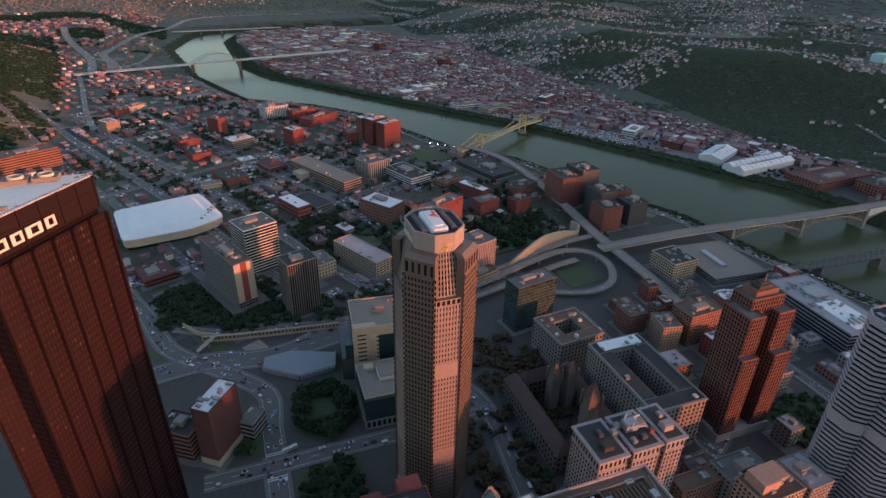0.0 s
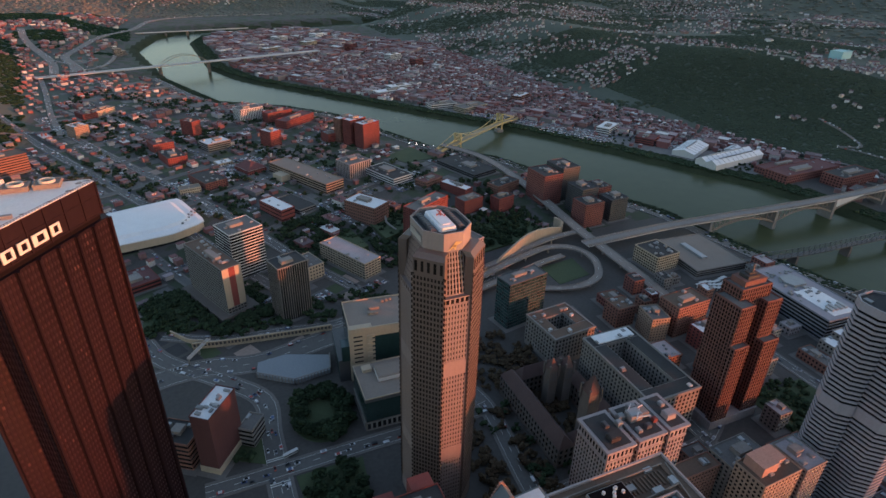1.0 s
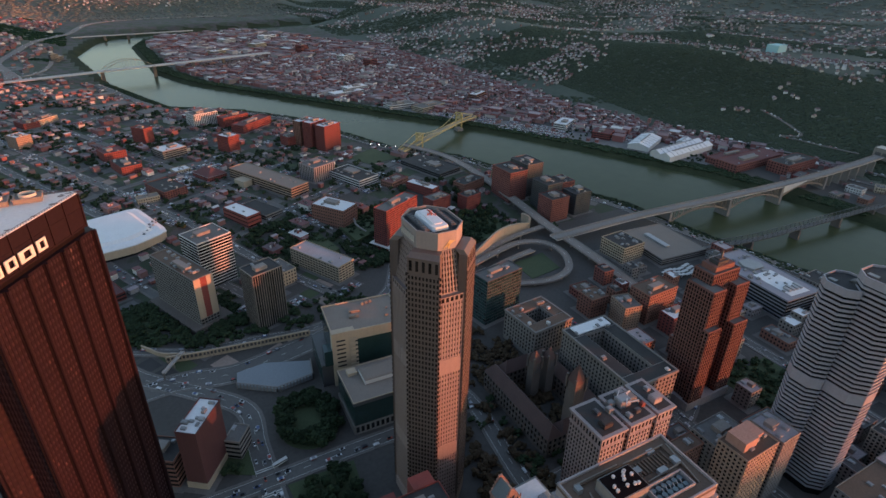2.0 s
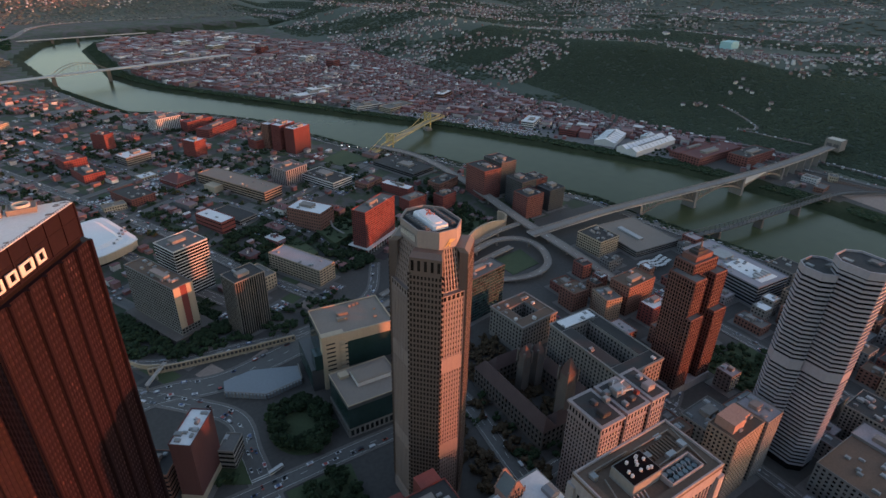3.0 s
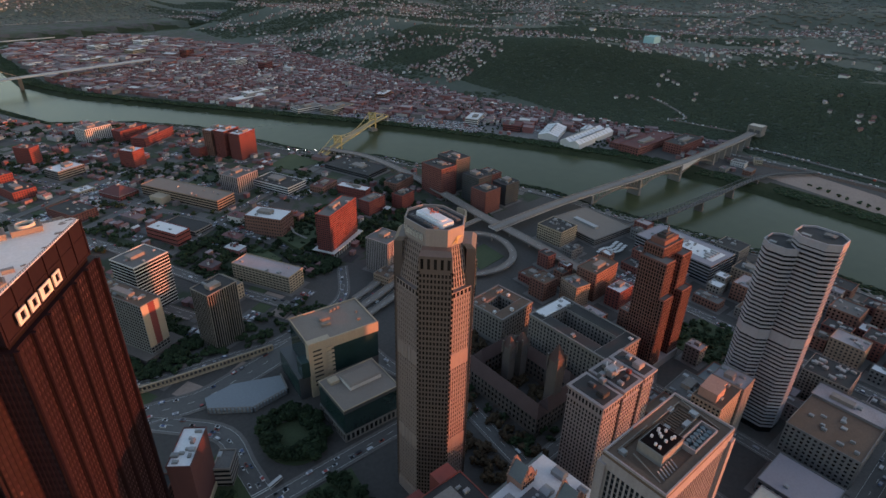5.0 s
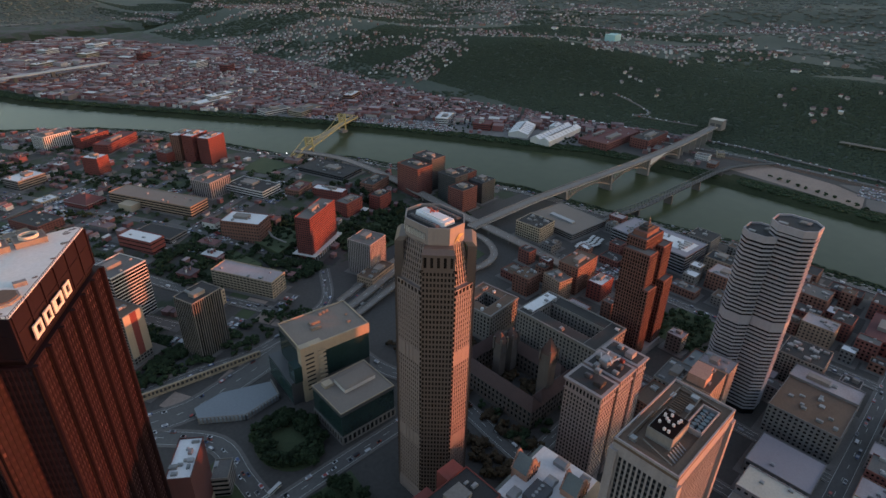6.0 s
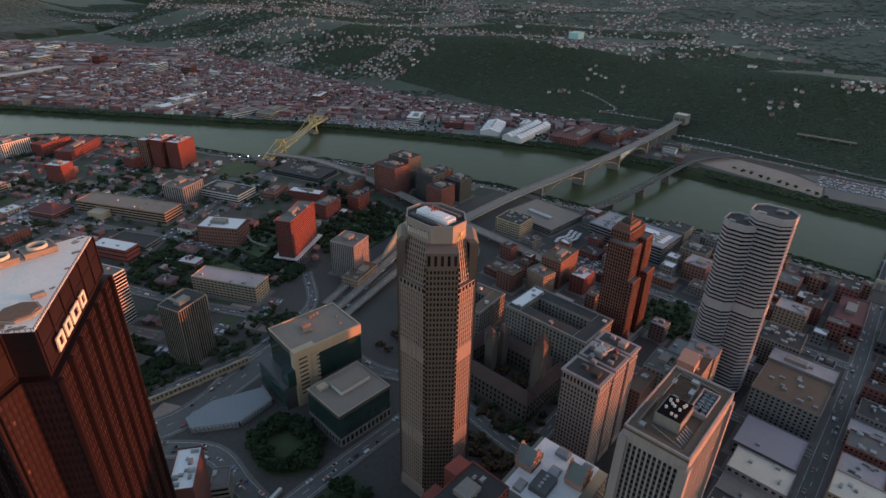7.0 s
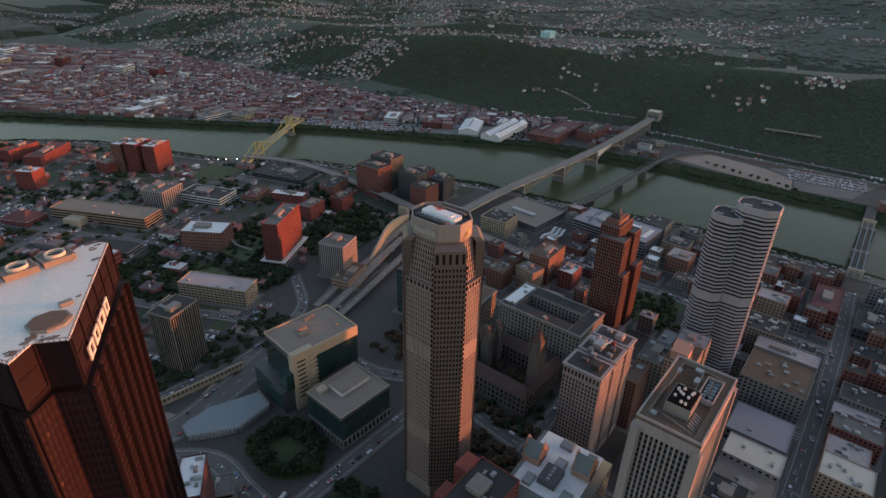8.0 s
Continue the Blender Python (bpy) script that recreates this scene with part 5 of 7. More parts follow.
block("hotel", "dark slab hotel on the hill side", -365, 1042, 90, 40, 32, 45, BRICK_BROWN, ROOF_BROWN, 0, 4, 0, 0.6)
block("university_building", "dark red brick block with a dark roof on the avenue", -80, 1040, 32, 54, 18, 27, BRICK_RED, ROOF_DARK, 3.5, 3.6, units=10)
block("university_building", "red brick block behind the dark-roofed block", -104, 1122, 36, 36, 20, 29, BRICK_RED, ROOF_RED, 3.5, 3.6, units=6)
block("parking_garage", "long red brick garage with a dark roof deck", -27, 903, 36, 58, 24, 25, SLATE_BRICK, ROOF_DARK, 4, 3.4, 0.3, 0.5, units=8, house=False)
block("office_building", "small yellowish block with a flat roof", -64, 900, 30, 16, 10, 21, CREAM, ROOF_TAN, 3.4, 3.6, units=3, house=False)
block("office_building", "low shop building with a white roof", -2, 1012, 26, 20, 20, 18, CREAM, ROOF_WHITE, 4, 4, units=4, house=False)


def hip_hall(label, x, y, w, d, ang, eave, ridge, wall_mat, roof_mat):
    """A brick hall under one steep hipped roof with a lantern on the ridge."""
    z = ground_at(x, y)
    t = thing("university_building", label, "building", x, y, z, ang)
    take_rect(x, y, w, d, ang)
    PADS.append((x, y, w, d, ang, z))
    poly = [(0, 0), (w, 0), (w, d), (0, d)]
    wall, panes = Shape(), []
    wall.prism(poly, -4, eave - z)
    facade(wall, panes, poly, 0, eave - z, 4.2, 4.0, 0.5, 0.45, 0.3, skip=(2,))
    part("wall", wall, wall_mat, t)
    s = Shape()
    s.prism(inset(poly, -0.9), eave - z - 0.5, eave - z + 0.1)
    part("eave", s, LIMESTONE, t)
    s = Shape()
    m = w * 0.46
    s.prism(inset(poly, -0.8), eave - z, ridge - z, [(m, m), (w - m, m), (w - m, d - m), (m, d - m)])
    roof = part("roof", s, roof_mat, t, "steep maroon hipped roof")
    s = Shape()
    s.box(w * 0.44, d * 0.46, ridge - z - 0.6, w * 0.56, d * 0.54, ridge - z + 1.8)
    part("roof_lantern", s, METAL, roof)
    put_panes(panes, t, GLASS, 20)
    return t


hip_hall("brick hall under a steep maroon hipped roof", 42, 952, 34, 44, 26, 21, 30, BRICK_RED, ROOF_RED)


# ---- roads ----
def curve_points(pts, step=9.0):
    """A smooth line through the points (Catmull-Rom)."""
    p = [Vector(q) for q in pts]
    p = [p[0] * 2 - p[1]] + p + [p[-1] * 2 - p[-2]]
    out = []
    for i in range(1, len(p) - 2):
        n = max(1, int((p[i + 1] - p[i]).length / step))
        for k in range(n):
            t = k / n
            a, b, c, d = p[i - 1], p[i], p[i + 1], p[i + 2]
            out.append(0.5 * ((2 * b) + (c - a) * t + (2 * a - 5 * b + 4 * c - d) * t * t + (3 * b - a - 3 * c + d) * t ** 3))
    return out + [p[-2]]


def sides(line, width):
    left, right = [], []
    for i, q in enumerate(line):
        d = (line[min(i + 1, len(line) - 1)] - line[max(i - 1, 0)]).xy.normalized()
        n = Vector((-d[1], d[0], 0)) * (width / 2)
        left.append(q + n)
        right.append(q - n)
    return left, right


def ribbon(shape, line, width, thick):
    left, right = sides(line, width)
    v, f = [], []
    low = Vector((0, 0, thick))
    for a, b in zip(right, left):
        v += [tuple(a), tuple(b), tuple(b - low), tuple(a - low)]
    for i in range(len(line) - 1):
        o = 4 * i
        f += [(o, o + 4, o + 5, o + 1), (o + 1, o + 5, o + 6, o + 2), (o + 2, o + 6, o + 7, o + 3), (o + 3, o + 7, o + 4, o)]
    o = 4 * (len(line) - 1)
    shape.add(v, f + [(0, 1, 2, 3), (o + 3, o + 2, o + 1, o)])


def road(pts, width, lift=0.25, material=None, marks=True, name="road", label="worn grey asphalt road with pale lane marks", block_off=True, kerb=2.5):
    """A road lying on the ground; points are (x, y)."""
    line = curve_points([(x, y, 0) for x, y in pts])
    ROADS.append(name)
    lift += 0.035 * len(ROADS)
    LINES.append((line, width))
    for q in line:
        q.z = ground_at(q.x, q.y) + lift
        if block_off:
            TAKEN.append((q.x, q.y, width / 2 + 1))
    if kerb:
        s = Shape()
        for sgn in (-1, 1):
            l2, r2 = sides(line, width + kerb)
            ribbon(s, [(a if sgn > 0 else b) + Vector((0, 0, 0.12)) for a, b in zip(l2, r2)], kerb, 1.5)
        structure("pavement", s, PAVE, "pale concrete pavement along the road")
    s = Shape()
    ribbon(s, line, width, 1.5)
    structure(name, s, material or ROAD, label)
    if marks:
        m = Shape()
        l2, r2 = sides(line, width * 0.92)
        for edge in (l2, r2):
            ribbon(m, [q + Vector((0, 0, 0.06)) for q in edge], 0.25, 0.05)
        for i in range(0, len(line) - 1, 2):
            a, b = line[i], line[i] + (line[i + 1] - line[i]) * 0.6
            ribbon(m, [a + Vector((0, 0, 0.06)), b + Vector((0, 0, 0.06))], 0.3, 0.05)
        structure("trim", m, PAINT, "pale painted lane lines")
    return line


def viaduct(pts, width, label, deck_mat=None, posts=True, thick=1.4):
    """A raised road with parapets and piers; points are (x, y, z)."""
    t = thing("viaduct", label, "viaduct", 0, 0, 0)
    line = curve_points(pts)
    for q in line:
        TAKEN.append((q.x, q.y, width / 2 + 1))
    s = Shape()
    ribbon(s, line, width, thick)
    part("deck", s, deck_mat or VIADUCT_DECK, t, "worn tan-grey road deck")
    l2, r2 = sides(line, width)
    for edge in (l2, r2):
        s = Shape()
        ribbon(s, [q + Vector((0, 0, 0.9)) for q in edge], 0.5, 1.9)
        part("barrier", s, CONCRETE, t, "pale concrete barrier")
    m = Shape()
    for i in range(0, len(line) - 1, 2):
        ribbon(m, [line[i] + Vector((0, 0, 0.06)), line[i] + (line[i + 1] - line[i]) * 0.6 + Vector((0, 0, 0.06))], 0.3, 0.05)
    part("lane_line", m, PAINT, t)
    if posts:
        for i in range(2, len(line) - 1, 4):
            q = line[i]
            g = ground_at(q.x, q.y)
            if q.z - g > 2.5:
                s = Shape()
                s.box(q.x - 1, q.y - 1, g - 2, q.x + 1, q.y + 1, q.z - thick)
                s.box(q.x - 2.4, q.y - 2.4, q.z - thick - 1.2, q.x + 2.4, q.y + 2.4, q.z - thick)
                part("pier", s, CONCRETE, t)
    return t


crosstown = road([(-175, 720), (-148, 640), (-120, 579), (-93, 509), (-42, 456), (-8, 415), (-8, 370), (-8, 330), (-8, 250), (-12, 120)], 15)
freeway = road([(-118, 470), (-60, 478), (-10, 468), (30, 474), (75, 484), (140, 500), (200, 512), (255, 532), (310, 545)], 24)
road([(-90, 545), (-40, 520), (20, 512), (80, 505), (140, 520), (180, 540), (215, 600)], 9, 0.35)
viaduct([(170, 500, 3), (220, 512, 6), (275, 530, 8), (330, 548, 9), (380, 560, 9), (412, 545, 9), (418, 512, 8.5), (398, 476, 7.5), (362, 466, 6), (325, 480, 4), (300, 500, 3)], 9,
        "curving concrete loop ramp beside the bluff")
viaduct([(180, 486, 3), (240, 500, 6), (300, 517, 6), (352, 532, 5.5), (390, 540, 5)], 8, "straight concrete ramp beside the freeway")
viaduct([(185, 522, 3), (240, 538, 5.5), (300, 552, 7), (350, 568, 9), (398, 580, 10), (440, 585, 10)], 8, "concrete ramp below the retaining wall")
viaduct([(432, 318, 1), (440, 376, 5), (445, 435, 8), (447, 520, 10), (448, 588, 11), (455, 680, 13), (460, 758, 14), (462, 850, 14), (452, 930, 13), (415, 1010, 12)], 15, "wide raised boulevard above the river bank")
road([(x, y) for y, x in ((20, 690), (160, 686), (300, 682), (450, 640), (600, 612), (690, 575), (850, 520), (940, 480), (1050, 388), (1200, 325), (1350, 262), (1450, 165), (1560, 10), (1900, -125))], 18, 0.6, kerb=0)
fifth = road([(-60, 330), (-8, 330), (60, 331), (150, 331), (176, 334)], 12)
road([(160, 20), (160, 120), (164, 240), (172, 340), (150, 400), (150, 470)], 12)
road([(255, 20), (254, 140), (256, 234)], 9)
road([(200, 54), (330, 54), (500, 55), (640, 60)], 12)
road([(160, 232), (256, 236), (330, 232), (420, 300), (440, 330)], 9)
road([(326, 60), (328, 140), (326, 235), (330, 340), (330, 440)], 9)
road([(480, 60), (478, 180), (476, 300), (470, 420)], 10)
for k, (ax, ay) in enumerate(((120, 560), (30, 600), (205, 640), (-60, 640))):
    road([(ax + (-0.46) * q, ay + 0.89 * q) for q in (0, 250, 500, 750, 1000)], 11 if k < 2 else 8, marks=k < 2)
for q in (160, 310, 430, 560, 700, 850):
    road([(-330 + 60 - 0.46 * q, 610 + 0.89 * q - 190), (40 - 0.46 * q, 570 + 0.89 * q - 12), (230 - 0.46 * q + 90, 570 + 0.89 * q + 150)], 8, marks=False)

# crossing marks at the main junction
s = Shape()
for x, y, w_, d_ in ((-19, 321.5, 0.8, 17), (-17, 321.5, 0.8, 17), (2, 321.5, 0.8, 17), (4, 321.5, 0.8, 17), (-16, 318.5, 16, 0.8), (-16, 316.5, 16, 0.8), (-16, 341, 16, 0.8), (-16, 343, 16, 0.8)):
    s.box(x, y, 0.3, x + w_, y + d_, 0.36)
structure("trim", s, PAINT, "white painted crossing lines")
s = Shape()
s.box(-17, 319, 0.1, 1.5, 341, 0.31)
structure("road", s, ROAD, "dark junction slab with worn asphalt")


def lawn(poly, name="lawn", material=None, lift=0.5, label="dark green lawn"):
    s = Shape()
    zs = [ground_at(*p) for p in poly]
    z = max(zs)
    s.prism(poly, min(zs) - 2, z + lift)
    structure(name, s, material or GRASS, label)
    cx, cy = sum(p[0] for p in poly) / len(poly), sum(p[1] for p in poly) / len(poly)
    TAKEN.append((cx, cy, 0.8 * min(math.dist((cx, cy), p) for p in poly)))
    GREEN.add((cx, cy))


lawn([(36 + 26 * math.cos(a / 24 * 2 * math.pi), 378 + 33 * math.sin(a / 24 * 2 * math.pi)) for a in range(24)])
lawn([(10, 250), (48, 250), (56, 320), (4, 320)])
lawn([(176, 741), (187, 661), (241, 686), (228, 745)], label="green campus lawn between brick halls")
lawn([(288, 973), (310, 924), (372, 937), (350, 1010)], label="green sports field by the river")
lawn([(120, 690), (130, 640), (160, 655), (150, 715)], label="dark green lawn beside the avenue")
lawn([(300, 590), (415, 612), (400, 680), (300, 660)], label="dark green bluff slope")
lawn([(350, 485), (398, 492), (402, 535), (350, 528)], label="dark green patch inside the loop ramp")
lawn([(400, 205), (470, 205), (470, 255), (400, 250)], label="dark green square among offices")
lawn([(-110, 560), (-60, 545), (-70, 620), (-105, 630)], label="dark green mound beside the expressway")
lawn([(-40, 355), (-15, 340), (-15, 400), (-25, 395)], label="dark green verge beside the brick block")
s = Shape()
for k in range(20):
    a0, a1 = k / 20 * math.pi * 1.2 + 1.2, (k + 1) / 20 * math.pi * 1.2 + 1.2
    ribbon(s, [Vector((34 + 15 * math.cos(a), 378 + 20 * math.sin(a), 0.62)) for a in (a0, a1)], 2.5, 0.1)
structure("pavement", s, PAVE, "pale footpath across the green")
s = Shape()
ribbon(s, curve_points([(205, 672, 13.9), (200, 700, 13.9), (206, 725, 13.9), (198, 742, 13.9)]), 3, 0.3)
structure("pavement", s, CONCRETE, "pale footpath across the lawn")

# low plaza roof with balustrade, beside the expressway
t = thing("transit_station", "low station with flat grey roof and balustrade", "station", 0, 0, 0)
plan = [(-9, 446), (22, 424), (56, 428), (60, 450), (20, 466), (-6, 463)]
s = Shape()
s.prism(plan, -1, 4)
part("roof_slab", s, ROOF_PLAZA, t, "plain bluish grey roof slab")
for i in range(3):
    a, b = Vector((*plan[i], 0)), Vector((*plan[i + 1], 0))
    n = int((b - a).length / 3)
    for k in range(n + 1):
        q = a + (b - a) * (k / n)
        s = Shape()
        s.box(q.x - 0.5, q.y - 0.5, 0, q.x + 0.5, q.y + 0.5, 6.2)
        part("balustrade_post", s, CONCRETE, t)
    s = Shape()
    s.beam((a.x, a.y, 6.3), (b.x, b.y, 6.3), 0.9, 0.5)
    part("coping", s, CONCRETE, t)
TAKEN.append((25, 446, 36))

# arcaded retaining wall above the expressway
t = thing("retaining_wall", "tan retaining wall with a row of square openings", "wall", 0, 0, 0)
line = curve_points([(-62, 512, 0), (-30, 506, 0), (17, 500, 0), (72, 494, 0)], 3.6)
s = Shape()
ribbon(s, [q + Vector((0, 0, 7.5)) for q in line], 1.6, 1.3)
part("coping", s, SANDSTONE, t)
s = Shape()
ribbon(s, [q + Vector((0, 0, 2.2)) for q in line], 1.2, 3.5)
part("plinth", s, SANDSTONE, t)
for q in line:
    s = Shape()
    s.box(q.x - 0.7, q.y - 0.6, 2, q.x + 0.7, q.y + 0.6, 6.4)
    part("post", s, SANDSTONE, t)
s = Shape()
ribbon(s, [q + Vector((0, 1.5, 7.0)) for q in line], 1.0, 8)
part("backing", s, DARK_PANEL, t)

s = Shape()
ribbon(s, [q + Vector((0, 0, 5.0)) for q in curve_points([(-84, 548, 0), (-76, 538, 0), (-66, 525, 0), (-52, 517, 0), (-30, 507.5, 0)], 4)], 1.5, 7)
part("plain_wall", s, SANDSTONE, t, "plain tan wall beyond the openings")
t = thing("footbridge", "pale concrete footbridge over the expressway", "bridge", 0, 0, 0)
s = Shape()
s.beam((-66, 489, 6.4), (-46.5, 515, 6.4), 3.2, 0.8)
part("deck", s, BRIDGE_DECK, t)
for k in (-1.5, 1.5):
    s = Shape()
    s.beam((-66 + k * 0.8, 489 - k * 0.6, 7.3), (-46.5 + k * 0.8, 515 - k * 0.6, 7.3), 0.25, 1.1)
    part("railing", s, BRIDGE_DECK, t)
for x, y in ((-66, 489), (-56.5, 501.6)):
    s = Shape()
    s.box(x - 0.8, y - 0.8, -2, x + 0.8, y + 0.8, 6.2)
    part("pier", s, CONCRETE, t)

# tall curved tan retaining wall at the foot of the bluff
t = thing("retaining_wall", "tall curving tan retaining wall under the bluff", "wall", 0, 0, 0)
base = curve_points([(296, 548, 0), (325, 560, 0), (360, 578, 0), (395, 590, 0), (420, 598, 0), (438, 612, 0), (436, 630, 0)], 5)
s = Shape()
for i in range(len(base) - 1):
    f0, f1 = i / (len(base) - 1), (i + 1) / (len(base) - 1)
    h0, h1 = 6 + 17 * math.sin(math.pi * min(1, f0 * 1.15)) ** 0.7 if f0 < 0.87 else 14, 6 + 17 * math.sin(math.pi * min(1, f1 * 1.15)) ** 0.7 if f1 < 0.87 else 14
    a, b = base[i], base[i + 1]
    d = (b - a).normalized()
    n = Vector((-d.y, d.x, 0)) * 3
    s.add([tuple(a + Vector((0, 0, -2))), tuple(b + Vector((0, 0, -2))), tuple(b + Vector((0, 0, h1))), tuple(a + Vector((0, 0, h0))),
           tuple(a + n + Vector((0, 0, -2))), tuple(b + n + Vector((0, 0, -2))), tuple(b + n + Vector((0, 0, h1))), tuple(a + n + Vector((0, 0, h0)))],
          [(0, 1, 2, 3), (5, 4, 7, 6), (3, 2, 6, 7)])
part("wall_face", s, SANDSTONE, t)
TAKEN += [(q.x, q.y, 8) for q in base]


# ---- bridges ----
def bridge_arched():
    """Long road bridge on steel deck arches and stone piers."""
    t = thing("road_bridge", "long concrete-decked bridge on steel deck arches with stone piers", "bridge", 0, 0, 0)
    line = [Vector((430, 548, 11)), Vector((560, 549, 13)), Vector((643, 545, 14)), Vector((767, 536, 16)), Vector((890, 530, 17)), Vector((1010, 528, 19)), Vector((1120, 530, 21)), Vector((1205, 534, 23))]
    pts = curve_points([tuple(q) for q in line], 12)
    s = Shape()
    ribbon(s, pts, 17, 1.6)
    part("deck", s, BRIDGE_DECK, t, "pale concrete road deck")
    s = Shape()
    ribbon(s, [q + Vector((0, 0, 0.15)) for q in pts], 11.4, 0.1)
    part("roadway", s, CONCRETE, t, "grey concrete roadway")
    for w_ in (17, 12.0):
        for edge in sides(pts, w_):
            s = Shape()
            ribbon(s, [q + Vector((0, 0, 1.1)) for q in edge], 0.6, 1.2)
            part("railing", s, CONCRETE, t)
    for a, b in ((line[2], line[3]), (line[3], line[4]), (line[4], line[5])):
        d = (b - a).xy.normalized()
        n = Vector((-d[1], d[0], 0))
        for off in (-8.9, 8.9):
            rib = Shape()
            prev = None
            for k in range(15):
                f = k / 14
                q = a + (b - a) * f + n * off
                zt = q.z - 1.8
                za = zt - 3.0 - 14.5 * (2 * f - 1) ** 2
                low = Vector((q.x, q.y, za))
                rib.beam(low, (q.x, q.y, zt), 1.0)
                if prev is not None:
                    rib.beam(prev[0], low, 1.6, 2.6)
                    rib.beam(prev[1], low, 0.5)
                prev = (low, Vector((q.x, q.y, zt)))
            part("arch_rib", rib, BRIDGE_STEEL, t, "brown steel arch truss")
    for q in line[2:6]:
        s = Shape()
        s.prism([(q.x - 3.5, q.y - 12), (q.x + 3.5, q.y - 12), (q.x + 3.5, q.y + 12), (q.x - 3.5, q.y + 12)], WATER_Z - 6, q.z - 1.6, [(q.x - 2.4, q.y - 11), (q.x + 2.4, q.y - 11), (q.x + 2.4, q.y + 11), (q.x - 2.4, q.y + 11)])
        part("pier", s, STONE, t, "weathered stone pier")
    s = Shape()                                        # white sheeting hung from the deck beyond the third pier
    for k in range(6):
        x0, x1 = 893 + 10 * k, 903 + 10 * k
        y0, y1, zt = 530.0 - 10.6 - 0.1 * k, 530.0 - 10.6 - 0.1 * (k + 1), 18.4 + 0.17 * k
        s.add([(x0, y0, zt - 13 + 2 * k), (x1, y1, zt - 11 + 2 * k), (x1, y1, zt + 0.3), (x0, y0, zt + 0.1), (x0, y0 + 0.2, zt - 13 + 2 * k), (x1, y1 + 0.2, zt - 11 + 2 * k), (x1, y1 + 0.2, zt + 0.3), (x0, y0 + 0.2, zt + 0.1)],
              [(0, 1, 2, 3), (5, 4, 7, 6), (3, 2, 6, 7), (1, 0, 4, 5)])
    part("sheeting", s, WHITE, t, "white work sheeting below the deck")
    for k in range(6):
        x = 1035 + 27 * k
        s = Shape()
        s.box(x - 1, 521, -9, x + 1, 539, 20 + 0.02 * (x - 1035) - 2)
        part("approach_pier", s, CONCRETE, t)
    TAKEN.extend((q.x, q.y, 14) for q in pts)
    t = thing("tunnel_portal", "pale stone tunnel portal building on the hillside", "building", 1212, 520, 22, 2)
    s = Shape()
    s.box(0, 0, -8, 26, 30, 13)
    part("wall", s, STONE, t)
    for k in range(2):
        s = Shape()
        s.box(-0.3, 3 + 13 * k, -1, 0.2, 13 + 13 * k, 6)
        part("tunnel_mouth", s, DARK_PANEL, t)
    roofing(t, [(0, 0), (26, 0), (26, 30), (0, 30)], 13, STONE, ROOF_CREAM, 0.8)


def bridge_rail():
    """Dark rail truss bridge on stone piers."""
    t = thing("rail_bridge", "dark steel rail bridge on stone piers", "bridge", 0, 0, 0)
    pts = [Vector(q) for q in ((600, 450, 1), (690, 433, 2), (790, 427, 2.5), (890, 424, 2.5), (985, 420, 2), (1050, 405, 1), (1110, 370, 0))]
    line = curve_points([tuple(q) for q in pts], 10)
    s = Shape()
    ribbon(s, line, 9, 1.5)
    part("deck", s, DARK_STEEL, t)
    for edge in sides(line, 9):
        for lo, hi in ((0, 24),):
            s = Shape()
            for i in range(len(edge) - 1):
                a, b = edge[i], edge[i + 1]
                hgt = Vector((0, 0, 6.5 if 640 < a.x < 985 else 1.2))
                s.beam(a + hgt, b + hgt, 0.6)
                s.beam(a, a + hgt, 0.5)
                s.beam(a, b + hgt, 0.4)
            part("truss", s, DARK_STEEL, t, "dark steel side truss")
    for x in (690, 790, 890, 975):
        y = np.interp(x, [q.x for q in pts], [q.y for q in pts])
        s = Shape()
        s.prism([(x - 3, y - 7), (x + 3, y - 7), (x + 3, y + 7), (x - 3, y + 7)], WATER_Z - 6, 1, [(x - 2, y - 6), (x + 2, y - 6), (x + 2, y + 6), (x - 2, y + 6)])
        part("pier", s, SOOT_STONE, t)


def bridge_lens():
    """Old lens-truss road bridge with portal towers."""
    t = thing("truss_bridge", "old steel lens-truss bridge with pale portals", "bridge", 0, 0, 0)
    a, b = Vector((640, 61, 1)), Vector((990, 68, -2))
    s = Shape()
    ribbon(s, [a, (a + b) / 2, b], 15, 1.2)
    part("deck", s, ASPHALT, t)
    for off in (-7, 0, 7):
        for x0, x1 in ((680, 779), (779, 878)):
            s, pu, pd = Shape(), None, None
            for k in range(11):
                f = k / 10
                x = x0 + (x1 - x0) * f
                y = 61 + off + (x - 640) * 0.02
                bow = 6 * (1 - (2 * f - 1) ** 2)
                u, d = Vector((x, y, 5 + bow)), Vector((x, y, 5 - bow * 0.7))
                s.beam(u, d, 0.35)
                if pu is not None:
                    s.beam(pu, u, 0.8)
                    s.beam(pd, d, 0.6)
                    s.beam(pu, d, 0.3)
                pu, pd = u, d
            part("lens_truss", s, BLUE_STEEL, t, "blue-grey steel lens truss")
    for x in (680, 878):
        s = Shape()
        y = 61 + (x - 640) * 0.02
        for off in (-7.5, 0, 7.5):
            s.box(x - 1.2, y + off - 1.2, -2, x + 1.2, y + off + 1.2, 13)
        s.box(x - 1.4, y - 9, 10, x + 1.4, y + 9, 14)
        part("portal", s, CREAM, t, "pale stone portal")
    for x in (680, 779, 878):
        s = Shape()
        s.box(x - 3, 53, WATER_Z - 5, x + 3, 74, 0)
        part("pier", s, STONE, t)


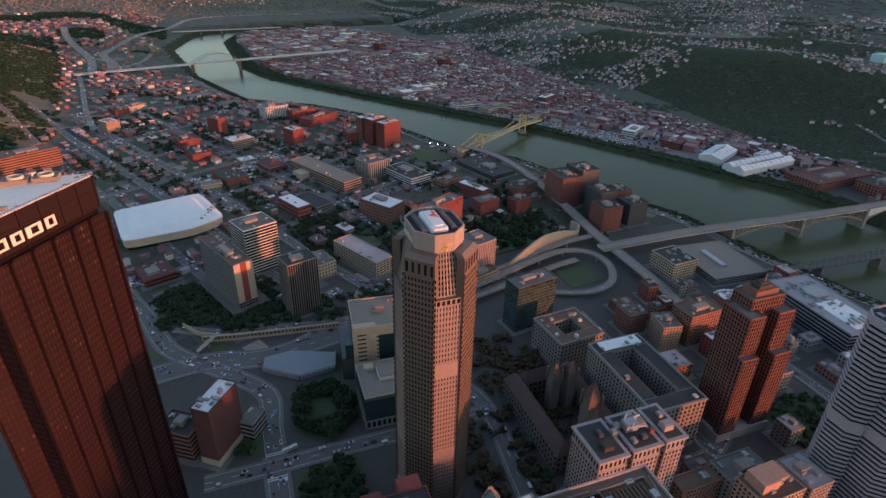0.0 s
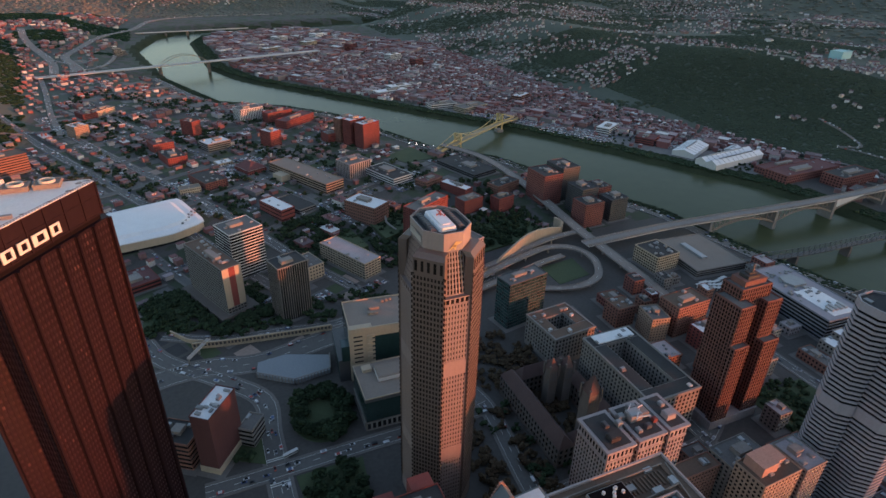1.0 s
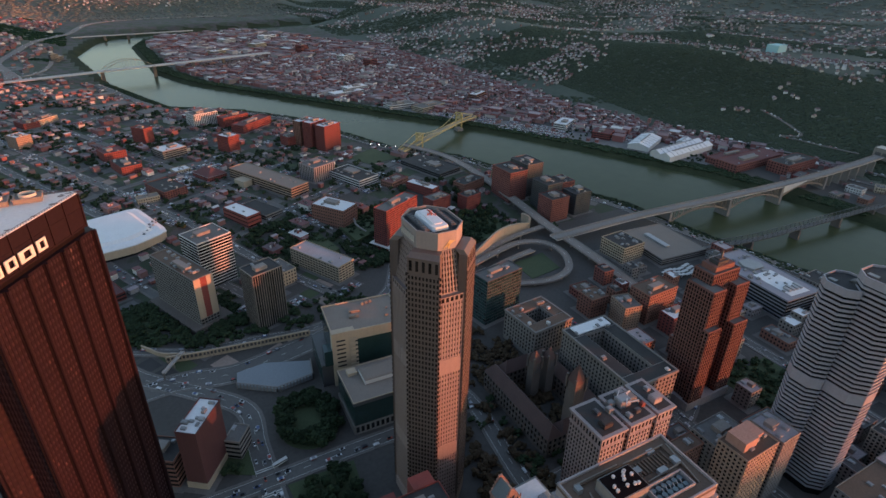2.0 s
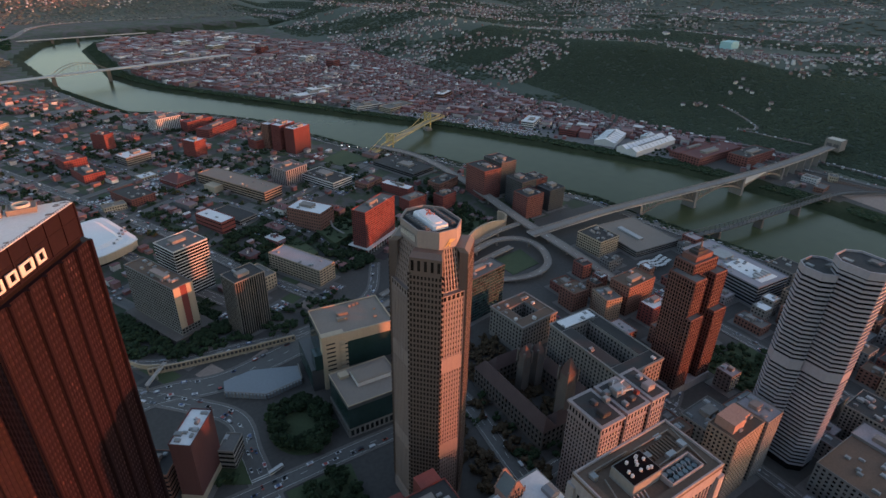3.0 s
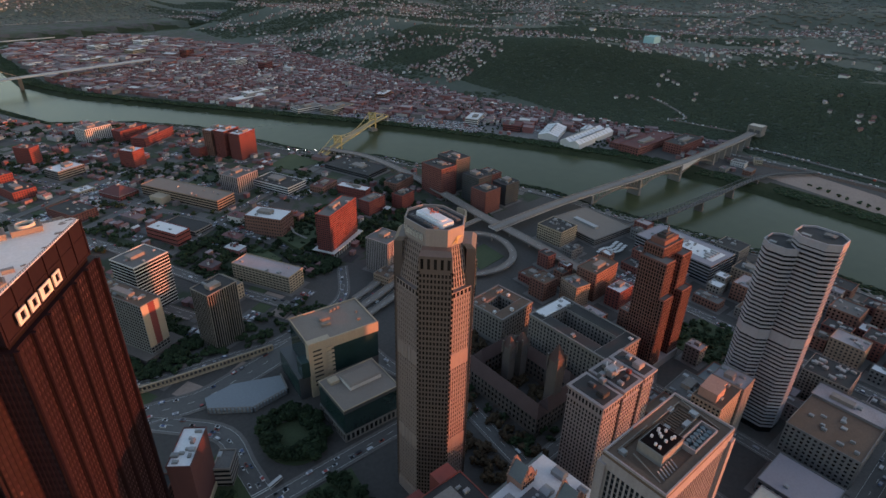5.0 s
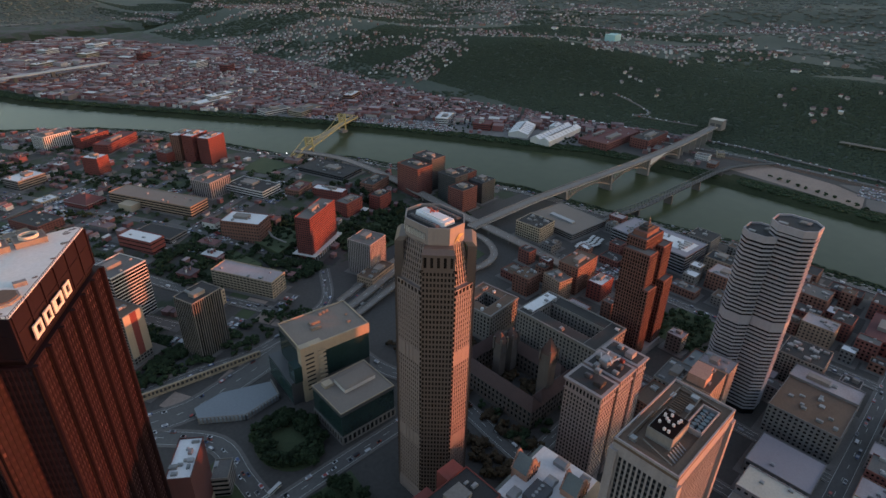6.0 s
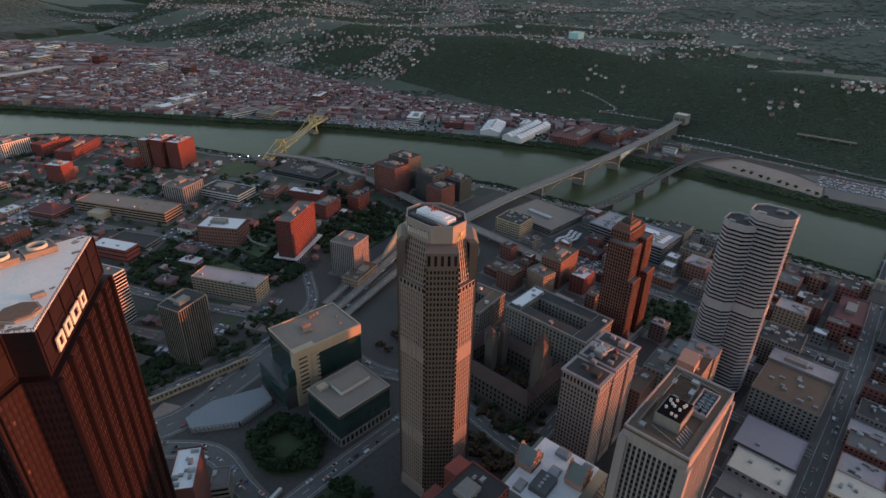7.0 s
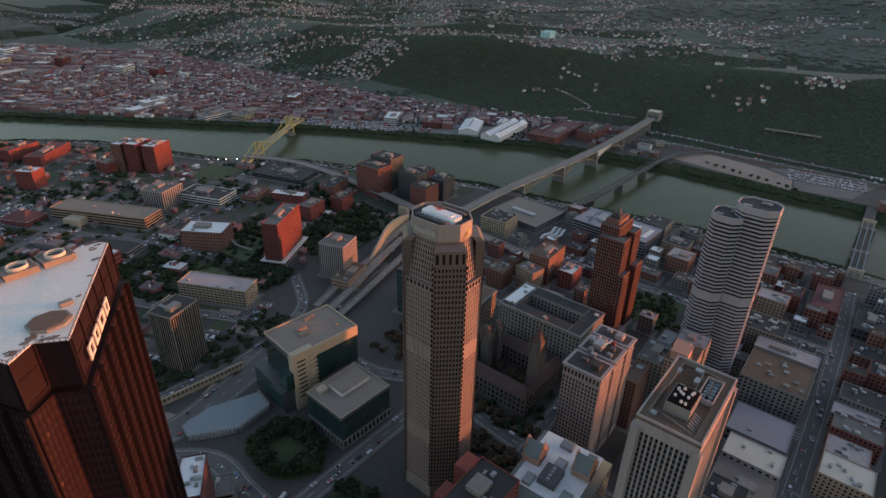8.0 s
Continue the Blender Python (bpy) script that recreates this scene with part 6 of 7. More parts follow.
def bridge_yellow():
    """Yellow suspension bridge."""
    t = thing("suspension_bridge", "yellow steel suspension bridge over the river", "bridge", 0, 0, 0)
    ta, tb = Vector((456, 1019, 0)), Vector((612, 1131, 0))
    d = (tb - ta).normalized()
    n = Vector((-d.y, d.x, 0))
    ends = (ta - d * 85, tb + d * 90)
    s = Shape()
    ribbon(s, [ends[0] + Vector((0, 0, 10)), ta + Vector((0, 0, 8)), (ta + tb) / 2 + Vector((0, 0, 10)), tb + Vector((0, 0, 5)), ends[1] + Vector((0, 0, -3))], 14, 1.4)
    part("deck", s, YELLOW_DECK, t, "road deck with yellow edges")
    for off in (-7.2, 7.2):
        s = Shape()
        prev = None
        stops = [(ends[0], 11)] + [(ta + (tb - ta) * (k / 12), 11 + 17 * (2 * k / 12 - 1) ** 2) for k in range(13)] + [(ends[1], 0)]
        for q, z in stops:
            c = q + n * off + Vector((0, 0, z))
            if prev is not None:
                s.beam(prev, c, 0.9)
            s.beam(c, (c.x, c.y, min(c.z - 0.2, 9)), 0.3)
            prev = c
        part("cable", s, YELLOW_STEEL, t, "yellow cable with hangers")
        s = Shape()
        s.beam(ends[0] + n * off + Vector((0, 0, 11.5)), ta + n * off + Vector((0, 0, 9.5)), 0.5, 2.4)
        s.beam(ta + n * off + Vector((0, 0, 9.5)), tb + n * off + Vector((0, 0, 6.5)), 0.5, 2.4)
        s.beam(tb + n * off + Vector((0, 0, 6.5)), ends[1] + n * off + Vector((0, 0, -1.5)), 0.5, 2.4)
        part("stiffening_girder", s, YELLOW_STEEL, t)
    for c in (ta, tb):
        s = Shape()
        for off in (-7.2, 7.2):
            q = c + n * off
            s.beam((q.x, q.y, WATER_Z), (q.x, q.y, 28), 2.6)
        for z in (14, 20, 27):
            s.beam(c + n * 7.2 + Vector((0, 0, z)), c - n * 7.2 + Vector((0, 0, z)), 1.4, 1.8)
        for z0, z1 in ((14, 20), (20, 27)):
            s.beam(c + n * 7.2 + Vector((0, 0, z0)), c - n * 7.2 + Vector((0, 0, z1)), 0.8)
            s.beam(c - n * 7.2 + Vector((0, 0, z0)), c + n * 7.2 + Vector((0, 0, z1)), 0.8)
        part("tower", s, YELLOW_STEEL, t, "yellow steel tower")
        s = Shape()
        s.box(c.x - 7, c.y - 9, WATER_Z - 5, c.x + 7, c.y + 9, WATER_Z + 6)
        part("pier", s, STONE, t)


def bridge_far(a, b, z, width, piers, label, arch=None):
    t = thing("road_bridge", label, "bridge", 0, 0, 0)
    a, b = Vector((*a, z)), Vector((*b, z))
    s = Shape()
    ribbon(s, [a, (a + b) / 2, b], width, 2.5)
    part("deck", s, BRIDGE_DECK, t)
    for f in piers:
        q = a + (b - a) * f
        s = Shape()
        s.box(q.x - 5, q.y - 9, WATER_Z - 5, q.x + 5, q.y + 9, z - 2)
        part("pier", s, SOOT_STONE, t)
    if arch:
        d = (b - a).normalized()
        n = Vector((-d.y, d.x, 0)) * (width / 2)
        for sg in (-1, 1):
            s, prev = Shape(), None
            for k in range(15):
                f = k / 14
                q = a + (b - a) * (arch[0] + (arch[1] - arch[0]) * f) + n * sg
                c = q + Vector((0, 0, 26 * (1 - (2 * f - 1) ** 2)))
                if prev is not None:
                    s.beam(prev, c, 1.2)
                s.beam(q, c, 0.35)
                prev = c
            part("arch", s, BRIDGE_STEEL, t, "pale steel bowstring arch")


bridge_arched()
bridge_rail()
bridge_lens()
bridge_yellow()
for pts_, w_ in (([(-379, 1960), (-400, 2100), (-425, 2210), (-480, 2380), (-547, 2562), (-600, 2800)], 24), ([(-330, 1980), (-345, 2090), (-392, 2275), (-366, 2447), (-312, 2762), (-225, 2940), (-150, 3271), (60, 3420), (500, 3480)], 26),
                 ([(-400, 1890), (-360, 1700), (-318, 1480), (-275, 1300)], 12), ([(-330, 1990), (-260, 2080), (-250, 2300), (-270, 2500)], 12), ([(-425, 2210), (-380, 2150), (-338, 2090), (-300, 1960)], 12)):
    road(pts_, w_, 0.8, VIADUCT_DECK, marks=False, kerb=0, label="pale concrete highway curving above the river")
bridge_far((-413, 1891), (420, 2160), 20, 26, (0.12, 0.25, 0.37, 0.54, 0.68, 0.8), "long pale highway bridge upriver", (0.37, 0.54))
bridge_far((-330, 2850), (260, 2960), 8, 14, (0.25, 0.4, 0.55), "distant dark rail bridge upriver")


# ---- far bank: sheds, lots and rows of houses ----
def gabled_shed(label, x, y, w, d, ang, eave, ridge, bays=1, z=-6.0, wall_mat=None, roof_mat=None):
    """A long shed of one or more ridged bays; w along the ridges."""
    t = thing("warehouse", label, "warehouse", x, y, z, ang)
    take_rect(x, y, w, d, ang)
    b = d / bays
    for k in range(bays):
        y0, ym, y1 = k * b, (k + 0.5) * b, (k + 1) * b
        s = Shape()
        s.add([(0, y0, -2), (w, y0, -2), (w, y1, -2), (0, y1, -2), (0, y0, eave), (w, y0, eave), (w, y1, eave), (0, y1, eave), (0, ym, ridge - 0.2), (w, ym, ridge - 0.2)],
              [(0, 1, 5, 4), (2, 3, 7, 6), (1, 2, 6, 9, 5), (3, 0, 4, 8, 7)])
        part("wall", s, wall_mat or WHITE, t)
        for lo in (y0 - 0.5, y1 + 0.5):
            s = Shape()
            s.add([(-0.6, lo, eave - 0.2), (w + 0.6, lo, eave - 0.2), (w + 0.6, ym, ridge), (-0.6, ym, ridge), (-0.6, lo, eave + 0.2), (w + 0.6, lo, eave + 0.2), (w + 0.6, ym, ridge + 0.4), (-0.6, ym, ridge + 0.4)],
                  [(0, 1, 2, 3), (4, 5, 6, 7), (0, 1, 5, 4), (1, 2, 6, 5), (3, 0, 4, 7)])
            part("roof_slope", s, roof_mat or ROOF_WHITE, t, "ribbed metal roof slope")
            for j in range(1, int(w / 14)):            # broad standing seams
                s = Shape()
                s.beam((14 * j, lo, eave + 0.3), (14 * j, ym, ridge + 0.5), 0.6)
                part("roof_seam", s, METAL, t)
        s = Shape()
        s.box(w * 0.15, ym - 1.2, ridge - 0.2, w * 0.85, ym + 1.2, ridge + 1.4)
        part("ridge_vent", s, METAL, t)
    return t


gabled_shed("long white metal shed with three ridged roofs", 868, 738, 150, 46, 8, 11, 17, 2)
gabled_shed("white metal shed with a broad ridged roof", 880, 806, 92, 44, 27, 9, 15, 1)
gabled_shed("small white shed behind the ridged sheds", 985, 800, 36, 22, 20, 7, 11, 1)
block("warehouse", "large dark red brick works hall", 935, 640, 150, 44, 3, 9, SLATE_BRICK, ROOF_RED, 6, 5, z=-6, units=10, most=0)
block("warehouse", "red brick freight shed", 940, 690, 120, 22, 3, 5, SLATE_BRICK, ROOF_RED, 6, 5, z=-6, units=3, most=0)
block("warehouse", "red brick works hall with a dark roof", 1010, 588, 96, 40, 3, 14, SLATE_BRICK, ROOF_DARK, 6, 5, z=-6, units=12, most=0)
block("warehouse", "white low plant building on the bank", 440, 1508, 96, 30, 14, 5, WHITE, ROOF_WHITE, 0, 4, z=-6, units=4, most=0)
block("warehouse", "white low plant building on the bank", 490, 1545, 70, 30, 14, 9, WHITE, ROOF_WHITE, 0, 4, z=-6, units=4, most=0)
block("warehouse", "grey low shed near the yellow bridge", 528, 1335, 72, 36, 4, 4, WHITE, ROOF_GREY, 0, 4, z=-6, units=2, most=0)
block("warehouse", "grey low shed near the yellow bridge", 590, 1272, 84, 40, 20, 6, CREAM, ROOF_GREY, 0, 4, z=-6, units=2, most=0)
block("water_tank_house", "pale turquoise water tank building on the hilltop", 1650, 1075, 56, 34, 10, 128, TURQUOISE, TURQUOISE, 0, 0, z=108, units=0, house=False, most=0)
for x0, y0, w_, d_, h_, m_ in ((330, 2560, 60, 40, 14, WHITE), (500, 2600, 70, 40, 16, ROOF_WHITE), (250, 2300, 80, 30, 10, CREAM), (640, 2000, 60, 30, 18, WHITE), (700, 1900, 40, 30, 16, BRICK_RED),
                                (420, 2400, 60, 40, 14, CREAM), (780, 1330, 60, 25, 10, BRICK_BROWN), (560, 2250, 40, 30, 22, BRICK_RED), (820, 1000, 60, 30, 8, WHITE), (860, 900, 40, 40, 8, BRICK_RED)):
    block("warehouse", "large industrial hall among row houses", x0, y0, w_, d_, 32, h_, m_, ROOF_WHITE if m_ is not BRICK_RED else ROOF_RED, 0, 5, z=-6, units=2, most=0)


for x0, y0, w_, d_, h_, m_ in ((-345, 2130, 40, 60, 12, ROOF_WHITE), (-250, 2310, 24, 20, 26, STONE), (-245, 2350, 30, 30, 12, CREAM), (-110, 1545, 70, 34, 10, ROOF_RED), (-25, 1450, 55, 34, 9, ROOF_RED),
                                (-200, 1640, 50, 30, 8, ROOF_GREY), (-330, 1385, 60, 14, 10, ROOF_RED), (-190, 1745, 60, 24, 6, ROOF_TAN), (-260, 1590, 40, 24, 8, ROOF_GREY), (-120, 1700, 44, 20, 7, ROOF_WHITE)):
    block("warehouse", "low industrial hall on the inland flat", x0, y0, w_, d_, 27, h_, BRICK_RED if m_ is ROOF_RED else CONCRETE, m_, 0, 4, z=ground_at(x0, y0), units=2, most=0)


class Many:
    """Grows one mesh of many small pieces quickly."""

    def __init__(self):
        self.v, self.f, self.m, self.n = [], [], [], 0

    def house(self, x, y, z, w, d, h, ang, roof, slope):
        c, s = math.cos(ang), math.sin(ang)
        def at(a, b, k):
            return (x + a * c - b * s, y + a * s + b * c, z + k)
        hw, hd = w / 2, d / 2
        self.v += [at(-hw, -hd, -3), at(hw, -hd, -3), at(hw, hd, -3), at(-hw, hd, -3), at(-hw, -hd, h), at(hw, -hd, h), at(hw, hd, h), at(-hw, hd, h)]
        n = self.n
        self.f += [(n, n + 1, n + 5, n + 4), (n + 1, n + 2, n + 6, n + 5), (n + 2, n + 3, n + 7, n + 6), (n + 3, n, n + 4, n + 7)]
        self.m += [0] * 4
        self.n += 8
        n, o = self.n, 0.35
        if slope:
            self.v += [at(-hw - o, -hd - o, h), at(hw + o, -hd - o, h), at(hw + o, hd + o, h), at(-hw - o, hd + o, h), at(0, -hd - o, h + slope), at(0, hd + o, h + slope)]
            self.f += [(n, n + 4, n + 5, n + 3), (n + 1, n + 2, n + 5, n + 4), (n, n + 1, n + 4), (n + 2, n + 3, n + 5)]
            self.m += [1] * 4
            self.n += 6
        else:
            self.v += [at(-hw - o, -hd - o, h), at(hw + o, -hd - o, h), at(hw + o, hd + o, h), at(-hw - o, hd + o, h), at(-hw - o, -hd - o, h + .5), at(hw + o, -hd - o, h + .5), at(hw + o, hd + o, h + .5), at(-hw - o, hd + o, h + .5)]
            self.f += [(n + 4, n + 5, n + 6, n + 7), (n, n + 1, n + 5, n + 4), (n + 1, n + 2, n + 6, n + 5), (n + 2, n + 3, n + 7, n + 6), (n + 3, n, n + 4, n + 7)]
            self.m += [1] * 5
            self.n += 8

    def put(self, name, mats, label, category):
        me = bpy.data.meshes.new(name)
        me.from_pydata(self.v, [], self.f)
        for m in mats:
            me.materials.append(m)
        me.polygons.foreach_set("material_index", self.m)
        return tagged(new(name, me), label, category, kind="stuff")


rnd = random.Random(11)
flats = Many()
ca, sa = math.cos(radians(122)), math.sin(radians(122))
for i in range(-20, 400):
    for j in range(-2, 74):
        if j % 3 == 2 or i % 12 == 11:
            continue
        a, b = i * 9.0, j * 12.5 + (3 if j % 3 else -1.5)
        x, y = 900 + a * ca + b * sa * 1.0, 620 + a * sa - b * ca * 1.0
        if not (bank_s(y) + 55 < x < foot(y) + 25) or y > 3560 or y < 430:
            continue
        x += rnd.uniform(-1, 1)
        y += rnd.uniform(-1, 1)
        near = x - bank_s(y)
        if near < 60 + 0.16 * (1400 - y) and y < 1400:
            if rnd.random() < 0.86:
                continue
        elif rnd.random() < 0.12:
            continue
        if not free(x, y, 5):
            continue
        big = rnd.random() < (0.05 if near > 200 else 0.25)
        yard = y > 2150 and rnd.random() < 0.5
        if yard and rnd.random() < 0.75:
            continue
        big = big or yard
        w_, d_ = (rnd.uniform(28, 60), rnd.uniform(18, 32)) if yard else (rnd.uniform(16, 30), rnd.uniform(14, 24)) if big else (rnd.uniform(5.5, 8.5), rnd.uniform(8, 11.5))
        flats.house(x, y, ground_at(x, y), w_, d_, rnd.uniform(5, 9) if not big else rnd.uniform(6, 14), radians(122) + (0 if rnd.random() < 0.8 else math.pi / 2), 0, rnd.uniform(1.5, 3) if rnd.random() < 0.45 and not big else 0)
flats.put("row_houses", (HOUSE_WALL, HOUSE_ROOF), "dense red and grey brick row houses on the river flat", "row houses")

rnd = random.Random(21)
hill = Many()
centres = [(rnd.uniform(900, 1250), rnd.uniform(1250, 2500)) for _ in range(26)] + [(rnd.uniform(1450, 2600), rnd.uniform(500, 2600)) for _ in range(60)] + \
          [(rnd.uniform(1150, 1500), rnd.uniform(900, 1500)) for _ in range(6)] + [(rnd.uniform(900, 1700), rnd.uniform(2300, 3600)) for _ in range(34)] + [(rnd.uniform(2200, 4200), rnd.uniform(-1000, 2800)) for _ in range(60)]
for cx, cy in centres:
    ang = rnd.gauss(2.2, 0.5)
    n = rnd.randint(26, 70)
    rows_ = rnd.randint(1, 4)
    for k in range(n):
        a, b = rnd.gauss(0, 85), rnd.choice((-1, 1)) * 9 + 34 * (rnd.randrange(rows_) - rows_ / 2) + rnd.gauss(0, 3)
        x, y = cx + a * math.cos(ang) - b * math.sin(ang), cy + a * math.sin(ang) + b * math.cos(ang)
        if x < foot(y) + 30 or (y < 1350 and x < foot(y) + 400) or rough(x, y, 130, 0.5) > 0.75:
            continue
        hill.house(x, y, ground_at(x, y), rnd.uniform(5, 7.5), rnd.uniform(6.5, 10), rnd.uniform(4.5, 6.5), ang + rnd.uniform(-.2, .2), 0, rnd.uniform(2, 3.5))
for cx, cy, n in ((-120, 3950, 40), (60, 4050, 40), (-700, 4100, 14), (250, 3900, 30), (1394, 371, 9), (1406, 467, 3), (1319, 723, 2), (1357, 848, 6), (1236, 859, 5), (1506, 271, 12), (1550, 220, 14)):
    for k in range(n):
        x, y = rnd.gauss(cx, 90 if cy > 3000 else 22), rnd.gauss(cy, 70 if cy > 3000 else 18)
        hill.house(x, y, ground_at(x, y), rnd.uniform(5.5, 8), rnd.uniform(7, 10), 5.5, rnd.uniform(0, 3), 0, 2.5)
for k in range(60):
    x, y = rnd.uniform(1560, 2600), rnd.uniform(-300, 2600)
    hill.house(x, y, ground_at(x, y), rnd.uniform(9, 16), rnd.uniform(12, 30), 7, rnd.uniform(0, 3), 0, 3)
hill.put("hillside_houses", (HILL_WALL, HOUSE_ROOF), "pale gabled houses scattered over wooded hills", "houses")

rnd = random.Random(31)
up = Many()
ca, sa = math.cos(radians(117)), math.sin(radians(117))
for i in range(-10, 190):
    for j in range(-40, 60):
        if j % 3 == 2 or i % 9 == 8:
            continue
        a, b = i * 10.5, j * 15.0 + (4 if j % 3 else -2)
        x, y = 150 + a * ca + b * sa, 560 + a * sa - b * ca
        if y < 600 or y > 2900 or x > bank_n(y) - 45 or (y < 2250 and inland_hill(x, y) > 8) or (y > 1900 and x > -300):
            continue
        lot = rough(x, y, 55, 0.8)                     # open lots and yards between the terraces
        if rnd.random() < (0.76 if x > 60 and y < 1150 else 0.54) or lot > 0.75:
            continue
        big = rnd.random() < 0.12
        w_, d_ = (rnd.uniform(14, 32), rnd.uniform(12, 20)) if big else (rnd.uniform(5, 8.5), rnd.uniform(7, 12))
        if not free(x, y, max(w_, d_) * 0.5):
            continue
        if big:
            for _ in range(5):
                up.house(x + rnd.uniform(-4, 4), y + rnd.uniform(-4, 4), ground_at(x, y) + 7, rnd.uniform(1, 3), rnd.uniform(1, 3), 4.5, radians(117), 0, 0)
        up.house(x, y, ground_at(x, y), w_, d_, rnd.uniform(5, 10) if big else rnd.uniform(3.5, 7), radians(117), 0, rnd.uniform(1.5, 3) if rnd.random() < 0.2 and not big else 0)
for k in range(900):
    x, y = rnd.uniform(-1000, -260), rnd.uniform(2420, 3350)
    if x > bank_n(min(y, 2900)) - 60 or rough(x, y, 140, 2.2) < -0.1 or not free(x, y, 8):
        continue
    up.house(x, y, ground_at(x, y), rnd.uniform(8, 22), rnd.uniform(9, 16), rnd.uniform(5, 9), radians(30) + rnd.choice((0, 1.57)), 0, rnd.uniform(0, 3))
up.put("town_houses", (HOUSE_WALL, HOUSE_ROOF), "small brick shops and houses along the avenues", "town houses")

for x0, y0, w_, d_, h_, m_, r_ in ((300, 14, 26, 30, 17, BRICK_BROWN, ROOF_PINK), (332, 8, 22, 36, 20, SLATE_BRICK, ROOF_GREY), (358, 12, 18, 34, 15, LIMESTONE, ROOF_PINK), (380, 4, 26, 40, 19, STONE, ROOF_DARK), (268, 10, 28, 34, 22, BRICK_TAN, ROOF_CREAM)):
    block("office_building", "old downtown building with a stained pale roof", x0, y0, w_, d_, 0, h_, m_, r_, 3.4, 3.8, most=0, units=6, house=False)

# downtown infill, and unseen plain blocks added behind the camera to shade the streets
rnd = random.Random(41)
for k in range(900):
    x, y = rnd.uniform(150, 680), rnd.uniform(-60, 440)
    w_, d_ = rnd.uniform(16, 34), rnd.uniform(16, 34)
    if x + w_ > bank_n(y) - 42 or (x < 335 and y > 215) or not free(x + w_ / 2, y + d_ / 2, 0.62 * max(w_, d_)):
        continue
    h_ = rnd.uniform(9, 24) + (10 if rnd.random() < 0.2 else 0)
    block("office_building", rnd.choice(("small brick downtown building with a flat roof", "low downtown building with a worn roof", "plain downtown block with roof plant")), x, y, w_, d_, 0, h_,
          rnd.choice((SLATE_BRICK, BRICK_BROWN, STONE, DARK_STONE, SLATE_BRICK, BRICK_TAN)), rnd.choice((ROOF_GREY, ROOF_DARK, ROOF_BROWN, ROOF_GREY, ROOF_DARK, ROOF_PINK)), 4, 4, most=0, units=rnd.randint(3, 8), house=rnd.random() < .5, seed=k)
for k in range(700):
    x, y = rnd.uniform(380, 680), rnd.uniform(-40, 440)
    w_, d_ = rnd.uniform(10, 18), rnd.uniform(12, 24)
    if x + w_ > bank_n(y) - 42 or not free(x + w_ / 2, y + d_ / 2, 0.5 * max(w_, d_)):
        continue
    block("office_building", rnd.choice(("narrow brick shop building with a patched roof", "small old downtown building with a worn roof")), x, y, w_, d_, 0, rnd.uniform(9, 22),
          rnd.choice((SLATE_BRICK, BRICK_BROWN, STONE, LIMESTONE, DARK_STONE)), rnd.choice((ROOF_GREY, ROOF_DARK, ROOF_PINK, ROOF_BROWN, ROOF_DARK, ROOF_WHITE)), 4, 4, most=0, units=2, house=rnd.random() < .4, seed=k)
# sun blockers: invented blocks, never in view
for k, (x, y, w_, d_, h_) in enumerate(((-60, -240, 60, 50, 80), (40, -260, 70, 50, 60), (150, -280, 60, 60, 95), (260, -300, 80, 50, 55), (370, -280, 60, 60, 70), (470, -260, 70, 50, 50), (-170, -200, 70, 60, 70),
                                         (100, -120, 60, 50, 45), (200, -160, 50, 50, 60), (330, -140, 60, 50, 40), (450, -120, 70, 50, 45), (560, -160, 60, 60, 40), (600, -330, 60, 60, 70))):
    block("office_building", "plain unseen block added behind the camera for shade", x, y, w_, d_, 0, h_, STONE, ROOF_GREY, 4, 4, most=0, units=2, seed=k)


# ---- lots, yards and verges between the uptown blocks ----
rnd = random.Random(47)
yards = {}
lot_cars = Many()
ca, sa = math.cos(radians(27)), math.sin(radians(27))
for i in range(-24, 34):
    for j in range(-4, 60):
        a, b = i * 23.0, j * 27.0
        x, y = 150 + a * ca - b * sa, 500 + a * sa + b * ca
        if x > bank_n(y) - 55 or x < -330 or inland_hill(x, y) > 3 or y < 470 or (y < 600 and x > 150) or rnd.random() < 0.3:
            continue
        w_, d_ = rnd.uniform(13, 23), rnd.uniform(15, 26)
        kind = rnd.choice((PAVE, PAVE, ROAD, ROAD, GRASS, GRASS, EARTH, ROOF_DARK, ROOF_GREY))
        q = [(x + u * ca - v * sa, y + u * sa + v * ca) for u, v in ((0, 0), (w_, 0), (w_, d_), (0, d_))]
        hs = [ground_at(*p) for p in q]
        if max(hs) - min(hs) > 0.8:
            continue
        yards.setdefault(kind.name, (kind, Shape()))[1].prism(q, min(hs) - 1, max(hs) + 0.06 + 0.004 * ((i * 7 + j) % 12))
        if kind in (PAVE, ROAD) and rnd.random() < 0.5:
            for r_ in range(3):
                for c_ in range(int(w_ / 2.7) - 1):
                    if rnd.random() < 0.6:
                        u, v = 2.5 + c_ * 2.7, 3 + r_ * 7.5
                        px, py = x + u * ca - v * sa, y + u * sa + v * ca
                        if v < d_ - 2 and free(px, py, 1.0):
                            lot_cars.house(px, py, max(hs) + 0.45, 1.8, 4.3, 0.8, radians(27), 0, 0)
                            lot_cars.house(px, py, max(hs) + 1.2, 1.4, 2.0, 0.4, radians(27), 0, 0)
for name_, (kind, s) in yards.items():
    structure("lawn" if kind is GRASS else "pavement", s, kind, "small lots and yards between the blocks")
lot_cars.put("parked_cars", (CAR_PAINT, CAR_PAINT), "cars parked in small uptown lots", "cars")


